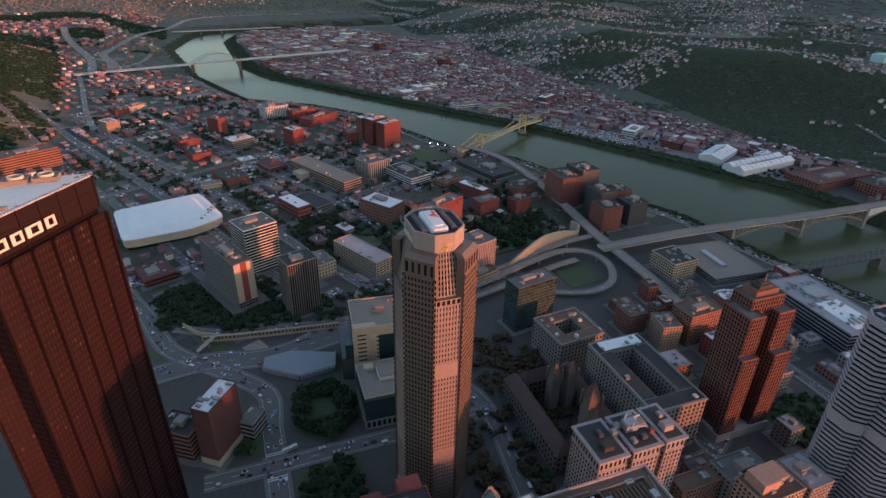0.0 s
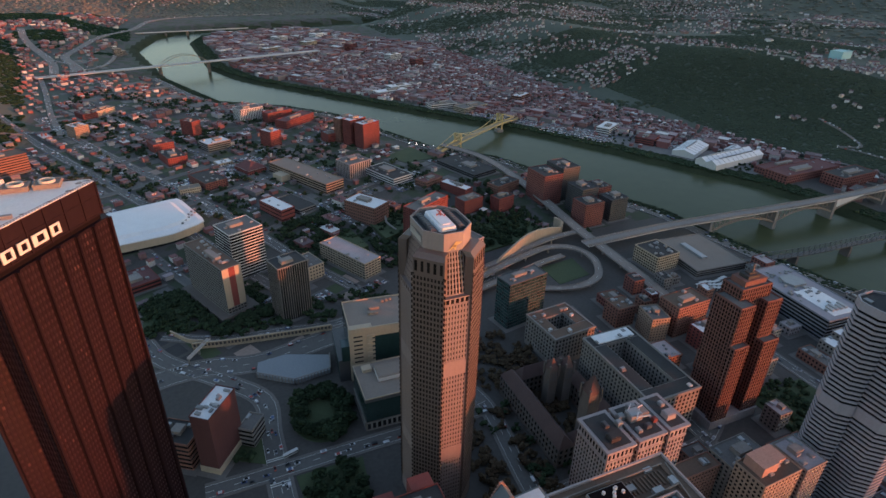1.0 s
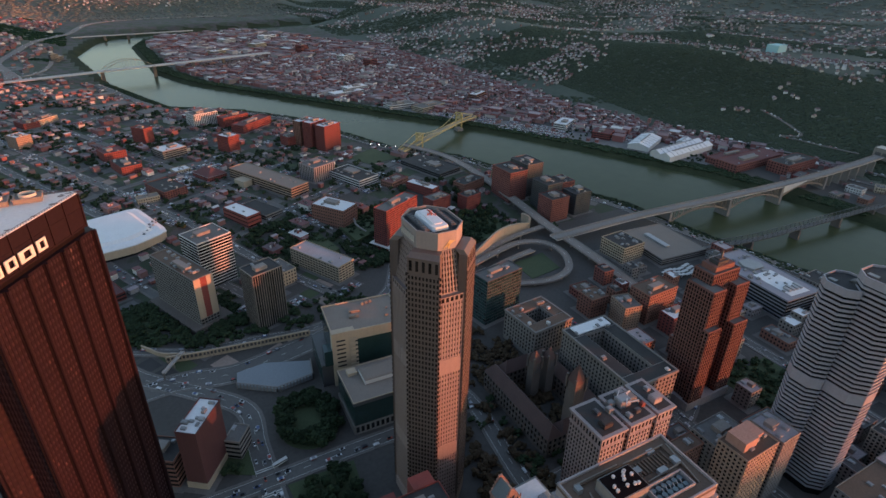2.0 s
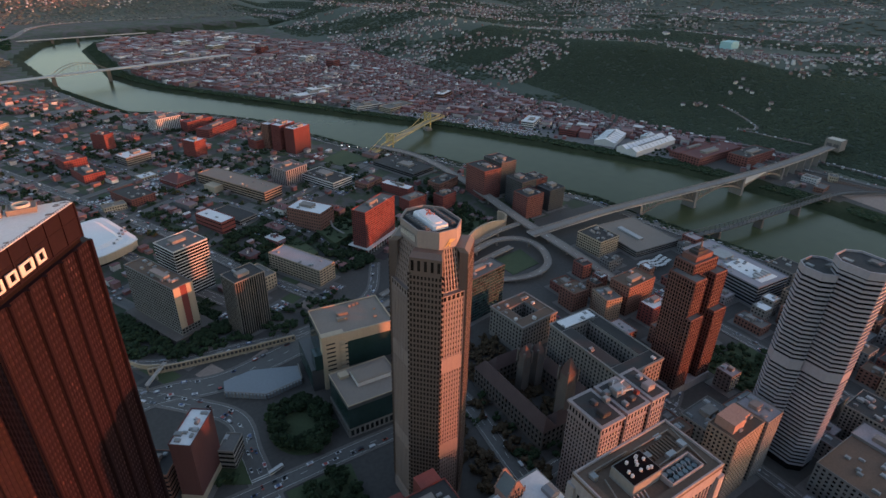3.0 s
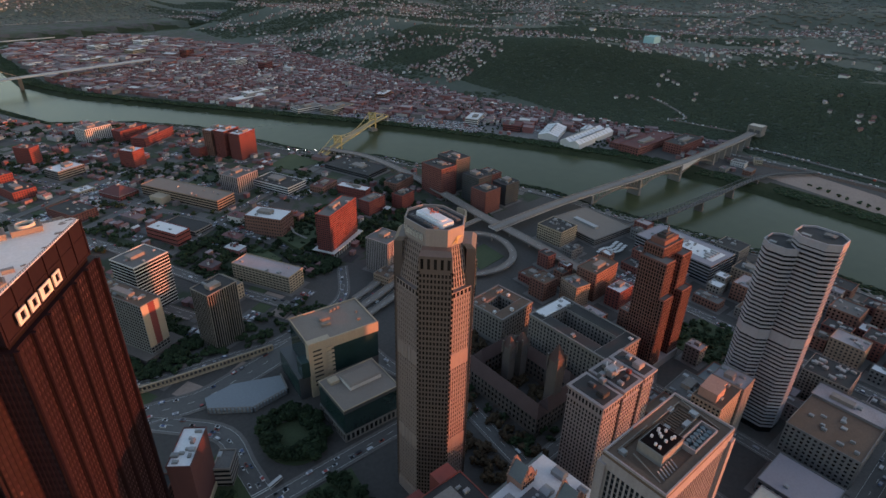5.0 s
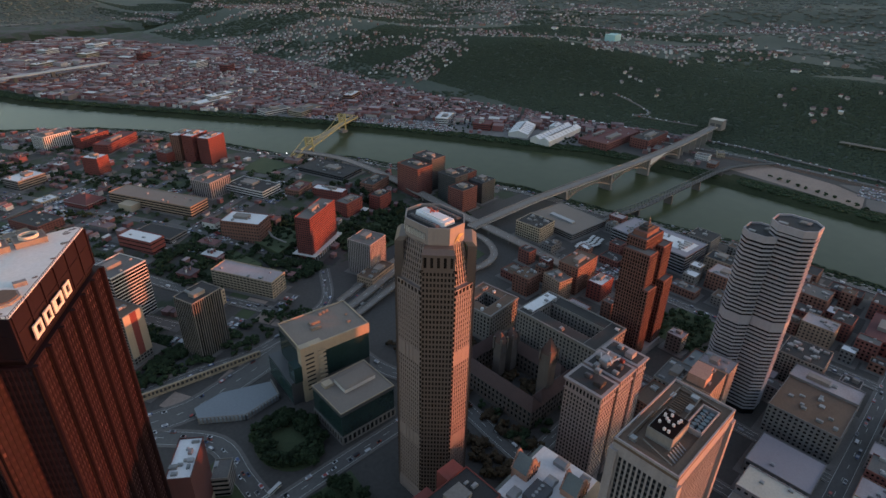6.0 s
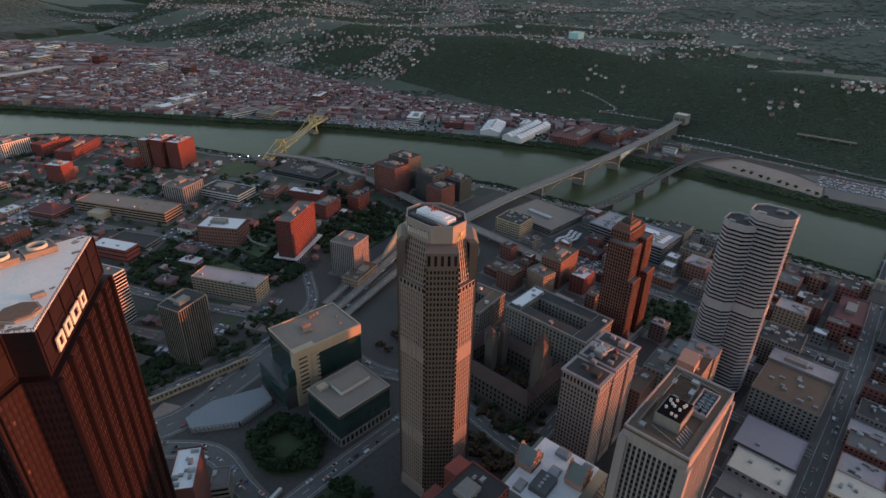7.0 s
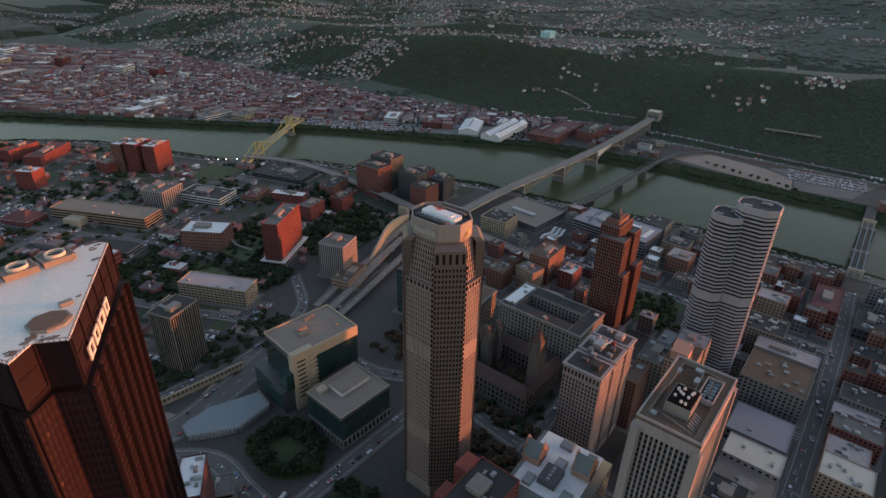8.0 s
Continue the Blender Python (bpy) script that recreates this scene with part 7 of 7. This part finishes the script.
# ---- pavements round the buildings ----
s = Shape()
for k, (x, y, w_, d_, ang, z) in enumerate(PADS):
    if z > -3:
        c_, s_ = math.cos(radians(ang)), math.sin(radians(ang))
        rim = 5.0
        s.prism([(x + a * c_ - b * s_, y + a * s_ + b * c_) for a, b in ((-rim, -rim), (w_ + rim, -rim), (w_ + rim, d_ + rim), (-rim, d_ + rim))], z - 1, z + 0.1 + 0.002 * k)
structure("pavement", s, PAVE, "worn concrete pavement round the buildings")


# ---- trees ----
def ico(sub=0):
    bm = bmesh.new()
    bmesh.ops.create_icosphere(bm, subdivisions=sub + 1, radius=1)
    v = np.array([q.co[:] for q in bm.verts])
    f = np.array([[q.index for q in p.verts] for p in bm.faces])
    bm.free()
    return v, f


ICO0, ICO1 = ico(0), ico(1)


def crown_mesh(seed, clumps=46):
    """Many small uneven leaf clumps gathered into a ragged crown about 1 high and 1 wide."""
    g = np.random.RandomState(seed)
    V, F, n = [], [], 0
    for k in range(clumps):
        v, f = ICO0 if k % 3 else ICO1
        th, u = g.uniform(0, 2 * np.pi), g.uniform(-0.75, 1)
        rad = np.sqrt(max(0.0, 1 - u * u)) * g.uniform(0.25, 1.0)
        c = np.array([rad * np.cos(th) * 0.44, rad * np.sin(th) * 0.44, 0.52 + 0.42 * u * g.uniform(0.6, 1.05)])
        r = g.uniform(0.08, 0.17)
        q = v * r * (1 + g.uniform(-0.35, 0.35, (len(v), 1))) * [1, 1, 0.75] + c
        V.append(q)
        F.append(f + n)
        n += len(v)
    me = bpy.data.meshes.new("crown")
    me.from_pydata(np.concatenate(V).tolist(), [], np.concatenate(F).tolist())
    me.materials.append(LEAF)
    return me


def tree_kind(seed):
    t = thing("tree", "broad-leaved street tree in full dark leaf", "tree", 0, 0, -900)
    s = Shape()
    s.prism([(0.035 * math.cos(a), 0.035 * math.sin(a)) for a in np.arange(0, 6.28, 0.9)], -0.05, 0.45, [(0.018 * math.cos(a), 0.018 * math.sin(a)) for a in np.arange(0, 6.28, 0.9)])
    g = random.Random(seed)
    for k in range(4):
        a = k * 1.6 + g.random()
        s.beam((0, 0, 0.26 + 0.04 * k), (0.26 * math.cos(a), 0.26 * math.sin(a), 0.55 + 0.05 * k), 0.018)
    part("trunk", s, BARK, t)
    c = new("crown", crown_mesh(seed))
    c.parent = t
    return t


kinds = [tree_kind(q) for q in (1, 2, 3, 4)]
rnd = random.Random(51)
spots = []
for k in range(100):
    a = rnd.uniform(0, 6.28)
    spots.append((37 + 24 * math.cos(a) * rnd.uniform(.55, 1.1), 378 + 31 * math.sin(a) * rnd.uniform(.55, 1.1)))
spots += [(rnd.uniform(8, 50), rnd.uniform(252, 318)) for _ in range(46)]
spots += [(rnd.uniform(172, 245), rnd.uniform(655, 750)) for _ in range(26)]
spots += [(rnd.uniform(300, 420), rnd.uniform(600, 690)) for _ in range(90)]
spots += [(rnd.uniform(345, 410), rnd.uniform(690, 800)) for _ in range(40)]
spots += [(rnd.uniform(-110, -60), rnd.uniform(545, 625)) for _ in range(40)]
spots += [(rnd.uniform(-50, 40), rnd.uniform(515, 560)) for _ in range(26)]
spots += [(rnd.uniform(400, 470), rnd.uniform(205, 255)) for _ in range(34)]
spots += [(rnd.uniform(360, 480), rnd.uniform(900, 1010)) for _ in range(36)]
spots += [(rnd.uniform(180, 250), rnd.uniform(245, 350)) for _ in range(16)]
spots += [(rnd.uniform(-40, -14), rnd.uniform(345, 400)) for _ in range(10)]
spots += [(rnd.uniform(110, 330), rnd.uniform(620, 1000)) for _ in range(90)]
spots += [(rnd.uniform(-200, 100), rnd.uniform(700, 1300)) for _ in range(150)]
n_trees, extra = 0, []
SOLID = [(x, y, r - 1) for x, y, r in TAKEN if (x, y) not in GREEN]
for x, y in spots:
    if math.hypot(x - 37, y - 378) > 40 and any((x - a) ** 2 + (y - b) ** 2 < (c * 0.85 + 2) ** 2 for a, b, c in SOLID):
        continue
    if n_trees >= 290:
        extra.append((x, y))
        continue
    k = rnd.choice(kinds)
    h = rnd.uniform(6.5, 12)
    c = copy_thing(k, pose(x, y, ground_at(x, y) + 0.3, 0, 0, rnd.uniform(0, 360)) @ Matrix.Diagonal((h, h, h, 1)))
    tagged(c, group="street trees")
    n_trees += 1
for k in kinds:
    for ob in (*k.children_recursive, k):
        bpy.data.objects.remove(ob)


def woods(name, label, points, size, detail, material=None):
    """A wood as one mesh of uneven crowns."""
    g = np.random.RandomState(len(points))
    pts = np.asarray(points, float)
    z = land(pts[:, 0], pts[:, 1])
    V, F, n = [], [], 0
    v, f = ICO0
    for k in range(8 if detail else 1):
        r = size * g.uniform(0.6, 1.25, len(pts)) * (0.48 if detail else 1.15)
        off = g.uniform(-0.75, 0.75, (len(pts), 2)) * size * (k > 0)
        q = v[None] * r[:, None, None] * (1 + g.uniform(-0.3, 0.3, (len(pts), len(v), 1)))
        q[..., 2] *= 0.85 if detail else 0.32
        q[..., 0] += (pts[:, 0] + off[:, 0])[:, None]
        q[..., 1] += (pts[:, 1] + off[:, 1])[:, None]
        q[..., 2] += (z + r * (0.5 if detail else 0.08) + (g.uniform(0.2, 0.95, len(pts)) * size if k else 0.7 * size if detail else 0))[:, None]
        V.append(q.reshape(-1, 3))
        F.append((f[None] + (np.arange(len(pts)) * len(v))[:, None, None] + n).reshape(-1, 3))
        n += len(pts) * len(v)
    V, F = np.concatenate(V), np.concatenate(F)
    me = bpy.data.meshes.new(name)
    me.vertices.add(len(V))
    me.vertices.foreach_set("co", V.ravel())
    me.loops.add(F.size)
    me.loops.foreach_set("vertex_index", F.ravel())
    me.polygons.add(len(F))
    me.polygons.foreach_set("loop_start", np.arange(0, F.size, 3))
    me.polygons.foreach_set("use_smooth", np.full(len(F), not detail))
    me.update()
    me.materials.append(material or LEAF)
    tagged(new(name, me), label, "woods", kind="stuff")


extra += [(1040 - 4 * k + rnd.uniform(-2, 2), 352 - 17 * k + rnd.uniform(-3, 3)) for k in range(11)]
extra += [(rnd.uniform(*a), rnd.uniform(*b)) for a, b, n in (((60, 150), (495, 560), 60), ((-40, 60), (512, 560), 40), ((180, 330), (640, 760), 70), ((330, 420), (600, 700), 80), ((60, 200), (640, 760), 40),
                                                             ((-110, -50), (540, 630), 40), ((160, 250), (225, 350), 50), ((440, 470), (560, 600), 10), ((395, 480), (195, 260), 30)) for _ in range(n)]
extra = [p for p in extra if all((p[0] - a) ** 2 + (p[1] - b) ** 2 > (0.8 * c + 1) ** 2 for a, b, c in SOLID)]
woods("small_trees", "small trees along the uptown streets", extra, 4.0, True)
q = []
for _ in range(420):
    a, b = rnd.uniform(-26, 46), rnd.uniform(-24, 92)
    if -12 < a < 36 and -6 < b < 90:
        continue
    c_, s_ = math.cos(radians(24)), math.sin(radians(24))
    q.append((-24 + a * c_ - b * s_, 552 + a * s_ + b * c_))
q += [(rnd.uniform(-108, -74), rnd.uniform(556, 618)) for _ in range(70)]
woods("hotel_trees", "dense dark trees round the hotel podium", [p for p in q if all((p[0] - a) ** 2 + (p[1] - b) ** 2 > (0.7 * c) ** 2 for a, b, c in SOLID if c < 30)], 4.6, True)
q = [(rnd.uniform(168, 216), rnd.uniform(596, 668)) for _ in range(120)] + [(rnd.uniform(190, 262), rnd.uniform(686, 742)) for _ in range(60)] + \
    [(rnd.uniform(62, 135), rnd.uniform(700, 760)) for _ in range(70)] + [(rnd.uniform(270, 330), rnd.uniform(600, 690)) for _ in range(60)]
woods("park_trees", "dense dark trees between the brick towers", [p for p in q if all((p[0] - a) ** 2 + (p[1] - b) ** 2 > (0.9 * c + 2) ** 2 for a, b, c in SOLID)], 4.4, True)
q = [(rnd.uniform(128, 186), rnd.uniform(195, 330)) for _ in range(170)] + [(rnd.uniform(178, 262), rnd.uniform(348, 425)) for _ in range(110)] + [(rnd.uniform(206, 246), rnd.uniform(268, 330)) for _ in range(50)]
q = [p for p in q if not 152 < p[0] < 172 and math.hypot(p[0] - 99, p[1] - 273) > 33 and not (p[0] > 172 and p[1] < 226) and not (p[0] > 236 and p[1] > 405) and not (p[0] > 252 and p[1] > 350)]
woods("courthouse_trees", "russet and dark trees round the old courthouse", q, 4.2, True, LEAF_BROWN)
q = [(rnd.uniform(-300, 330), rnd.uniform(600, 1700)) for _ in range(6500)]
q = [p for p in q if p[0] < bank_n(p[1]) - 30 and free(p[0], p[1], 1.5) and rough(p[0], p[1], 60, 1.0) > 0.1]
woods("small_trees", "dark small trees between uptown houses", q, 3.4, True)
q = [(rnd.uniform(500, 1000), rnd.uniform(700, 2400)) for _ in range(2600)]
q = [p for p in q if bank_s(p[1]) + 50 < p[0] < foot(p[1]) and rough(p[0], p[1], 70, 2.0) > 0.2]
woods("small_trees", "dark small trees between row houses", q, 3.4, True)
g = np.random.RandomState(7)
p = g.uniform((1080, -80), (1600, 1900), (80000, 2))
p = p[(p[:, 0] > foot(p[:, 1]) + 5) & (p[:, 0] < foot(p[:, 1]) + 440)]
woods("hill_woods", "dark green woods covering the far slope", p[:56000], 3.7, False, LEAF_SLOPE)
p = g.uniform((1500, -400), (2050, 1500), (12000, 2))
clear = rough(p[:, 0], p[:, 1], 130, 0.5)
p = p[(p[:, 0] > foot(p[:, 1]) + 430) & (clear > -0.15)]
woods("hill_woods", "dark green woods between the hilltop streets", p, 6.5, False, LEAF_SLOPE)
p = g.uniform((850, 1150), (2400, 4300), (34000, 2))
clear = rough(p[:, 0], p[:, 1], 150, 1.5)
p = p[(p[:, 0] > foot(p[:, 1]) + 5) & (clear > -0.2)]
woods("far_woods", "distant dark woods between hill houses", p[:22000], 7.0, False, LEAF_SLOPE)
y = g.uniform(60, 2900, 5200)
x = bank_s(y) + g.uniform(2, 42, 5200)
keep = (np.abs(y - 535) > 22) & (np.abs(y - 400) > 18)
woods("bank_trees", "dense scrub and trees on the far river bank", np.stack([x, y], -1)[keep], 3.2, False)
y = g.uniform(80, 1900, 3000)
x = bank_n(y) + g.uniform(-24, 0, 3000)
keep = np.abs(y - 548) > 22
woods("bank_trees", "dense scrub and trees on the near river bank", np.stack([x, y], -1)[keep], 2.8, False)
p = g.uniform((-1300, 950), (-230, 3400), (30000, 2))
hl = inland_hill(p[:, 0], p[:, 1])
p = p[((hl > 5) & (p[:, 1] < 2500) & (rough(p[:, 0], p[:, 1], 70, 3.0) > -0.9)) | ((rough(p[:, 0], p[:, 1], 140, 2.2) < -0.1) & (p[:, 1] > 2300))]
for a, b, c in TAKEN:
    if a < -150 and b > 900:
        p = p[(p[:, 0] - a) ** 2 + (p[:, 1] - b) ** 2 > (c + 3) ** 2]
woods("hill_woods", "dark olive green woods on the inland hill, coloured as if shaded", p, 6.5, False, LEAF_UNLIT)
# farthest woods, in the leaf colour lightened to stand for haze
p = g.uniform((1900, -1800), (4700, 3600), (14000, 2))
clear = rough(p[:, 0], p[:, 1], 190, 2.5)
woods("far_woods", "distant woods on rolling hills, paled for haze", p[clear > -0.75], 12.0, False, LEAF_HAZED)
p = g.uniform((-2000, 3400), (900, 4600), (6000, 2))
woods("far_woods", "distant wooded ridge, paled for haze", p, 10.0, False, LEAF_HAZED)


# ---- cars ----
def car_kind():
    t = thing("car", "parked car on the city street", "car", 0, 0, -900)
    s = Shape()
    s.box(-0.88, -2.2, 0.3, 0.88, 2.2, 0.85)
    part("body", s, CAR_BODY, t)
    s = Shape()
    s.prism([(-0.8, -1.5), (0.8, -1.5), (0.8, 1.1), (-0.8, 1.1)], 0.85, 1.45, [(-0.65, -1.0), (0.65, -1.0), (0.65, 0.5), (-0.65, 0.5)])
    part("cabin", s, GLASS, t)
    for x in (-0.85, 0.85):
        for y in (-1.35, 1.35):
            s = Shape()
            s.add([(x + d, y + 0.33 * math.cos(a), 0.33 + 0.33 * math.sin(a)) for d in (-0.1, 0.1) for a in np.arange(0, 6.2, 0.785)],
                  [tuple(range(8)), tuple(range(15, 7, -1))] + [(i, (i + 1) % 8, 8 + (i + 1) % 8, 8 + i) for i in range(8)])
            part("wheel", s, DARK_PANEL, t)
    return t


car = car_kind()
rnd = random.Random(61)
for line_, count, off in ((crosstown, 64, 4.2), (fifth, 14, 3.4), (freeway, 12, 7.5)):
    for k in range(count):
        i = rnd.randrange(1, len(line_) - 1)
        a, b = line_[i - 1], line_[i + 1]
        d = (b - a).normalized()
        n = Vector((-d.y, d.x, 0))
        q = line_[i] + n * rnd.choice((-off, off, -off * 0.4, off * 0.4)) + d * rnd.uniform(-3, 3)
        tagged(copy_thing(car, pose(q.x, q.y, q.z + 0.05, 0, 0, math.degrees(math.atan2(d.y, d.x)) - 90)), group="cars in the streets")
bus = thing("bus", "long white city bus in the street", "bus", 4, 343, 0.3, -75)
s = Shape()
s.box(-1.3, -6, 0.5, 1.3, 6, 3.1)
part("body", s, WHITE, bus)
s = Shape()
s.box(-1.33, -5.7, 1.5, 1.33, 5.7, 2.5)
part("window_band", s, GLASS, bus)
for ob in (*car.children_recursive, car):
    bpy.data.objects.remove(ob)


def car_park(name, label, x, y, ang, rows, cols, share, surface=None, z=None):
    c_, s_ = math.cos(radians(ang)), math.sin(radians(ang))
    m = Many()
    r = random.Random(int(x + y))
    for i in range(rows):
        for j in range(cols):
            if r.random() > share:
                continue
            a, b = j * 2.7, i * 5.2 + (i // 2) * 6.5
            px, py = x + a * c_ - b * s_, y + a * s_ + b * c_
            m.house(px, py, (ground_at(px, py) if z is None else z) + 0.35, 1.8, 4.3, 0.8, radians(ang), 0, 0)
            m.house(px, py, (ground_at(px, py) if z is None else z) + 1.1, 1.4, 2.0, 0.4, radians(ang), 0, 0)
    m.put(name, (CAR_PAINT, CAR_PAINT), label, "cars")


car_park("parked_cars", "rows of parked cars on a riverside lot", 1128, 90, 96, 8, 48, 0.7)
car_park("parked_cars", "rows of parked cars and trailers on the flat", 836, 988, 122, 9, 60, 0.6)
car_park("parked_cars", "rows of parked cars on the flat", 945, 885, 122, 7, 30, 0.6)
car_park("parked_cars", "rows of parked cars and trailers by the far bank", 756, 1150, 122, 10, 70, 0.55)
car_park("parked_cars", "rows of parked cars behind the sheds", 930, 960, 122, 8, 40, 0.6)
car_park("parked_cars", "rows of parked cars beside the arena", -60, 900, 25, 8, 40, 0.7)
car_park("parked_cars", "rows of parked cars beside the arena", -150, 640, 25, 5, 24, 0.6)
car_park("parked_cars", "rows of parked cars on campus", 110, 720, 27, 4, 24, 0.7)
car_park("parked_cars", "rows of parked cars on an uptown lot", 10, 980, 27, 6, 30, 0.6)
car_park("parked_cars", "rows of parked cars downtown", 470, 330, 0, 5, 14, 0.7)
lawn([(992, 190), (1060, 200), (1090, 255), (1112, 380), (1026, 420), (1012, 320)], "bare_ground", EARTH, 0.4, "bare pinkish earth lot by the river")

lawn([(1018, 100), (1130, 70), (1130, 200), (1100, 250), (1064, 198), (1000, 186)], "bare_ground", PAVE, 0.3, "grey asphalt parking lot below the hill")
road([(1146, -250), (1142, 0), (1138, 250), (1126, 420), (1088, 600), (1045, 760), (960, 960), (930, 1200)], 12, 0.5, kerb=0, marks=False)
road([(1172, -250), (1168, 100), (1170, 300), (1176, 460), (1150, 620), (1105, 780)], 9, 3.0, kerb=0, marks=False, block_off=False)
road([(1262, 830), (1246, 755), (1222, 700), (1196, 728), (1205, 690), (1212, 650), (1228, 580)], 7, 1.5, PAVE, False, "road", "pale road cut into the wooded slope", False, 0)
viaduct([(1280, 305, 27), (1284, 255, 27.5), (1287, 195, 28)], 9, "pale ledge road on piers along the wooded slope")
for k in range(4):
    s = Shape()
    for off in (-0.75, 0.75):
        ribbon(s, curve_points([(1112 + 5 * k + off, -200, -4.6), (1114 + 5 * k + off, 150, -4.6), (1112 + 5 * k + off, 330, -4.6), (1078 + 5 * k + off, 470, -4.6), (1010 + 6 * k + off, 700, -4.6), (940 + 6 * k + off, 900, -4.6)], 30), 0.4, 0.3)
    structure("rail_track", s, RUST, "rusty rail track on the river flat")
for x0, y0, w_, d_, a_, h_, m_ in ((1005, 440, 30, 16, 10, 2, BRICK_BROWN), (1040, 470, 18, 26, 5, 3, WHITE), (985, 480, 22, 14, 0, 0, CONCRETE), (1085, 455, 20, 14, 30, 4, CREAM), (1010, 560, 40, 16, 14, 1, BRICK_RED),
                                   (1060, 590, 26, 18, 14, 3, ROOF_GREY), (990, 20, 26, 40, 5, 8, BRICK_BROWN), (1000, -60, 40, 60, 5, 10, BRICK_RED)):
    block("shed", "small railside shed on the river flat", x0, y0, w_, d_, a_, h_, m_, ROOF_GREY, 4, 4, z=-6, units=1, house=False, most=0)

lane = Many()
r = random.Random(77)
for line_, width in LINES:
    for i in range(1, len(line_) - 1):
        if r.random() < 0.5:
            a, b = line_[i - 1], line_[i + 1]
            d = (b - a).normalized()
            n = Vector((-d.y, d.x, 0)) * width * r.choice((-0.4, -0.2, 0.2, 0.4))
            p = line_[i] + n
            ang = math.atan2(d.y, d.x) - math.pi / 2
            lane.house(p.x, p.y, p.z + 0.3, 1.8, 4.4, 0.75, ang, 0, 0)
            lane.house(p.x, p.y, p.z + 0.9, 1.5, 2.1, 0.5, ang, 0, 0)
lane.put("street_cars", (CAR_PAINT, CAR_PAINT), "small cars in the lanes of the streets", "cars")

# floodlights by the sports field
for x, y in ((352, 1022), (366, 1016), (378, 1008), (394, 998)):
    t = thing("floodlight", "lit floodlight on a tall steel pole", "lamp", x, y, ground_at(x, y), group="floodlights")
    s = Shape()
    s.beam((0, 0, -1), (0, 0, 14), 0.4)
    part("pole", s, METAL, t)
    s = Shape()
    s.box(-0.45, -0.25, 13.9, 0.45, 0.25, 14.5)
    part("lamp_head", s, LAMP_GLOW, t, "glowing lamp head")
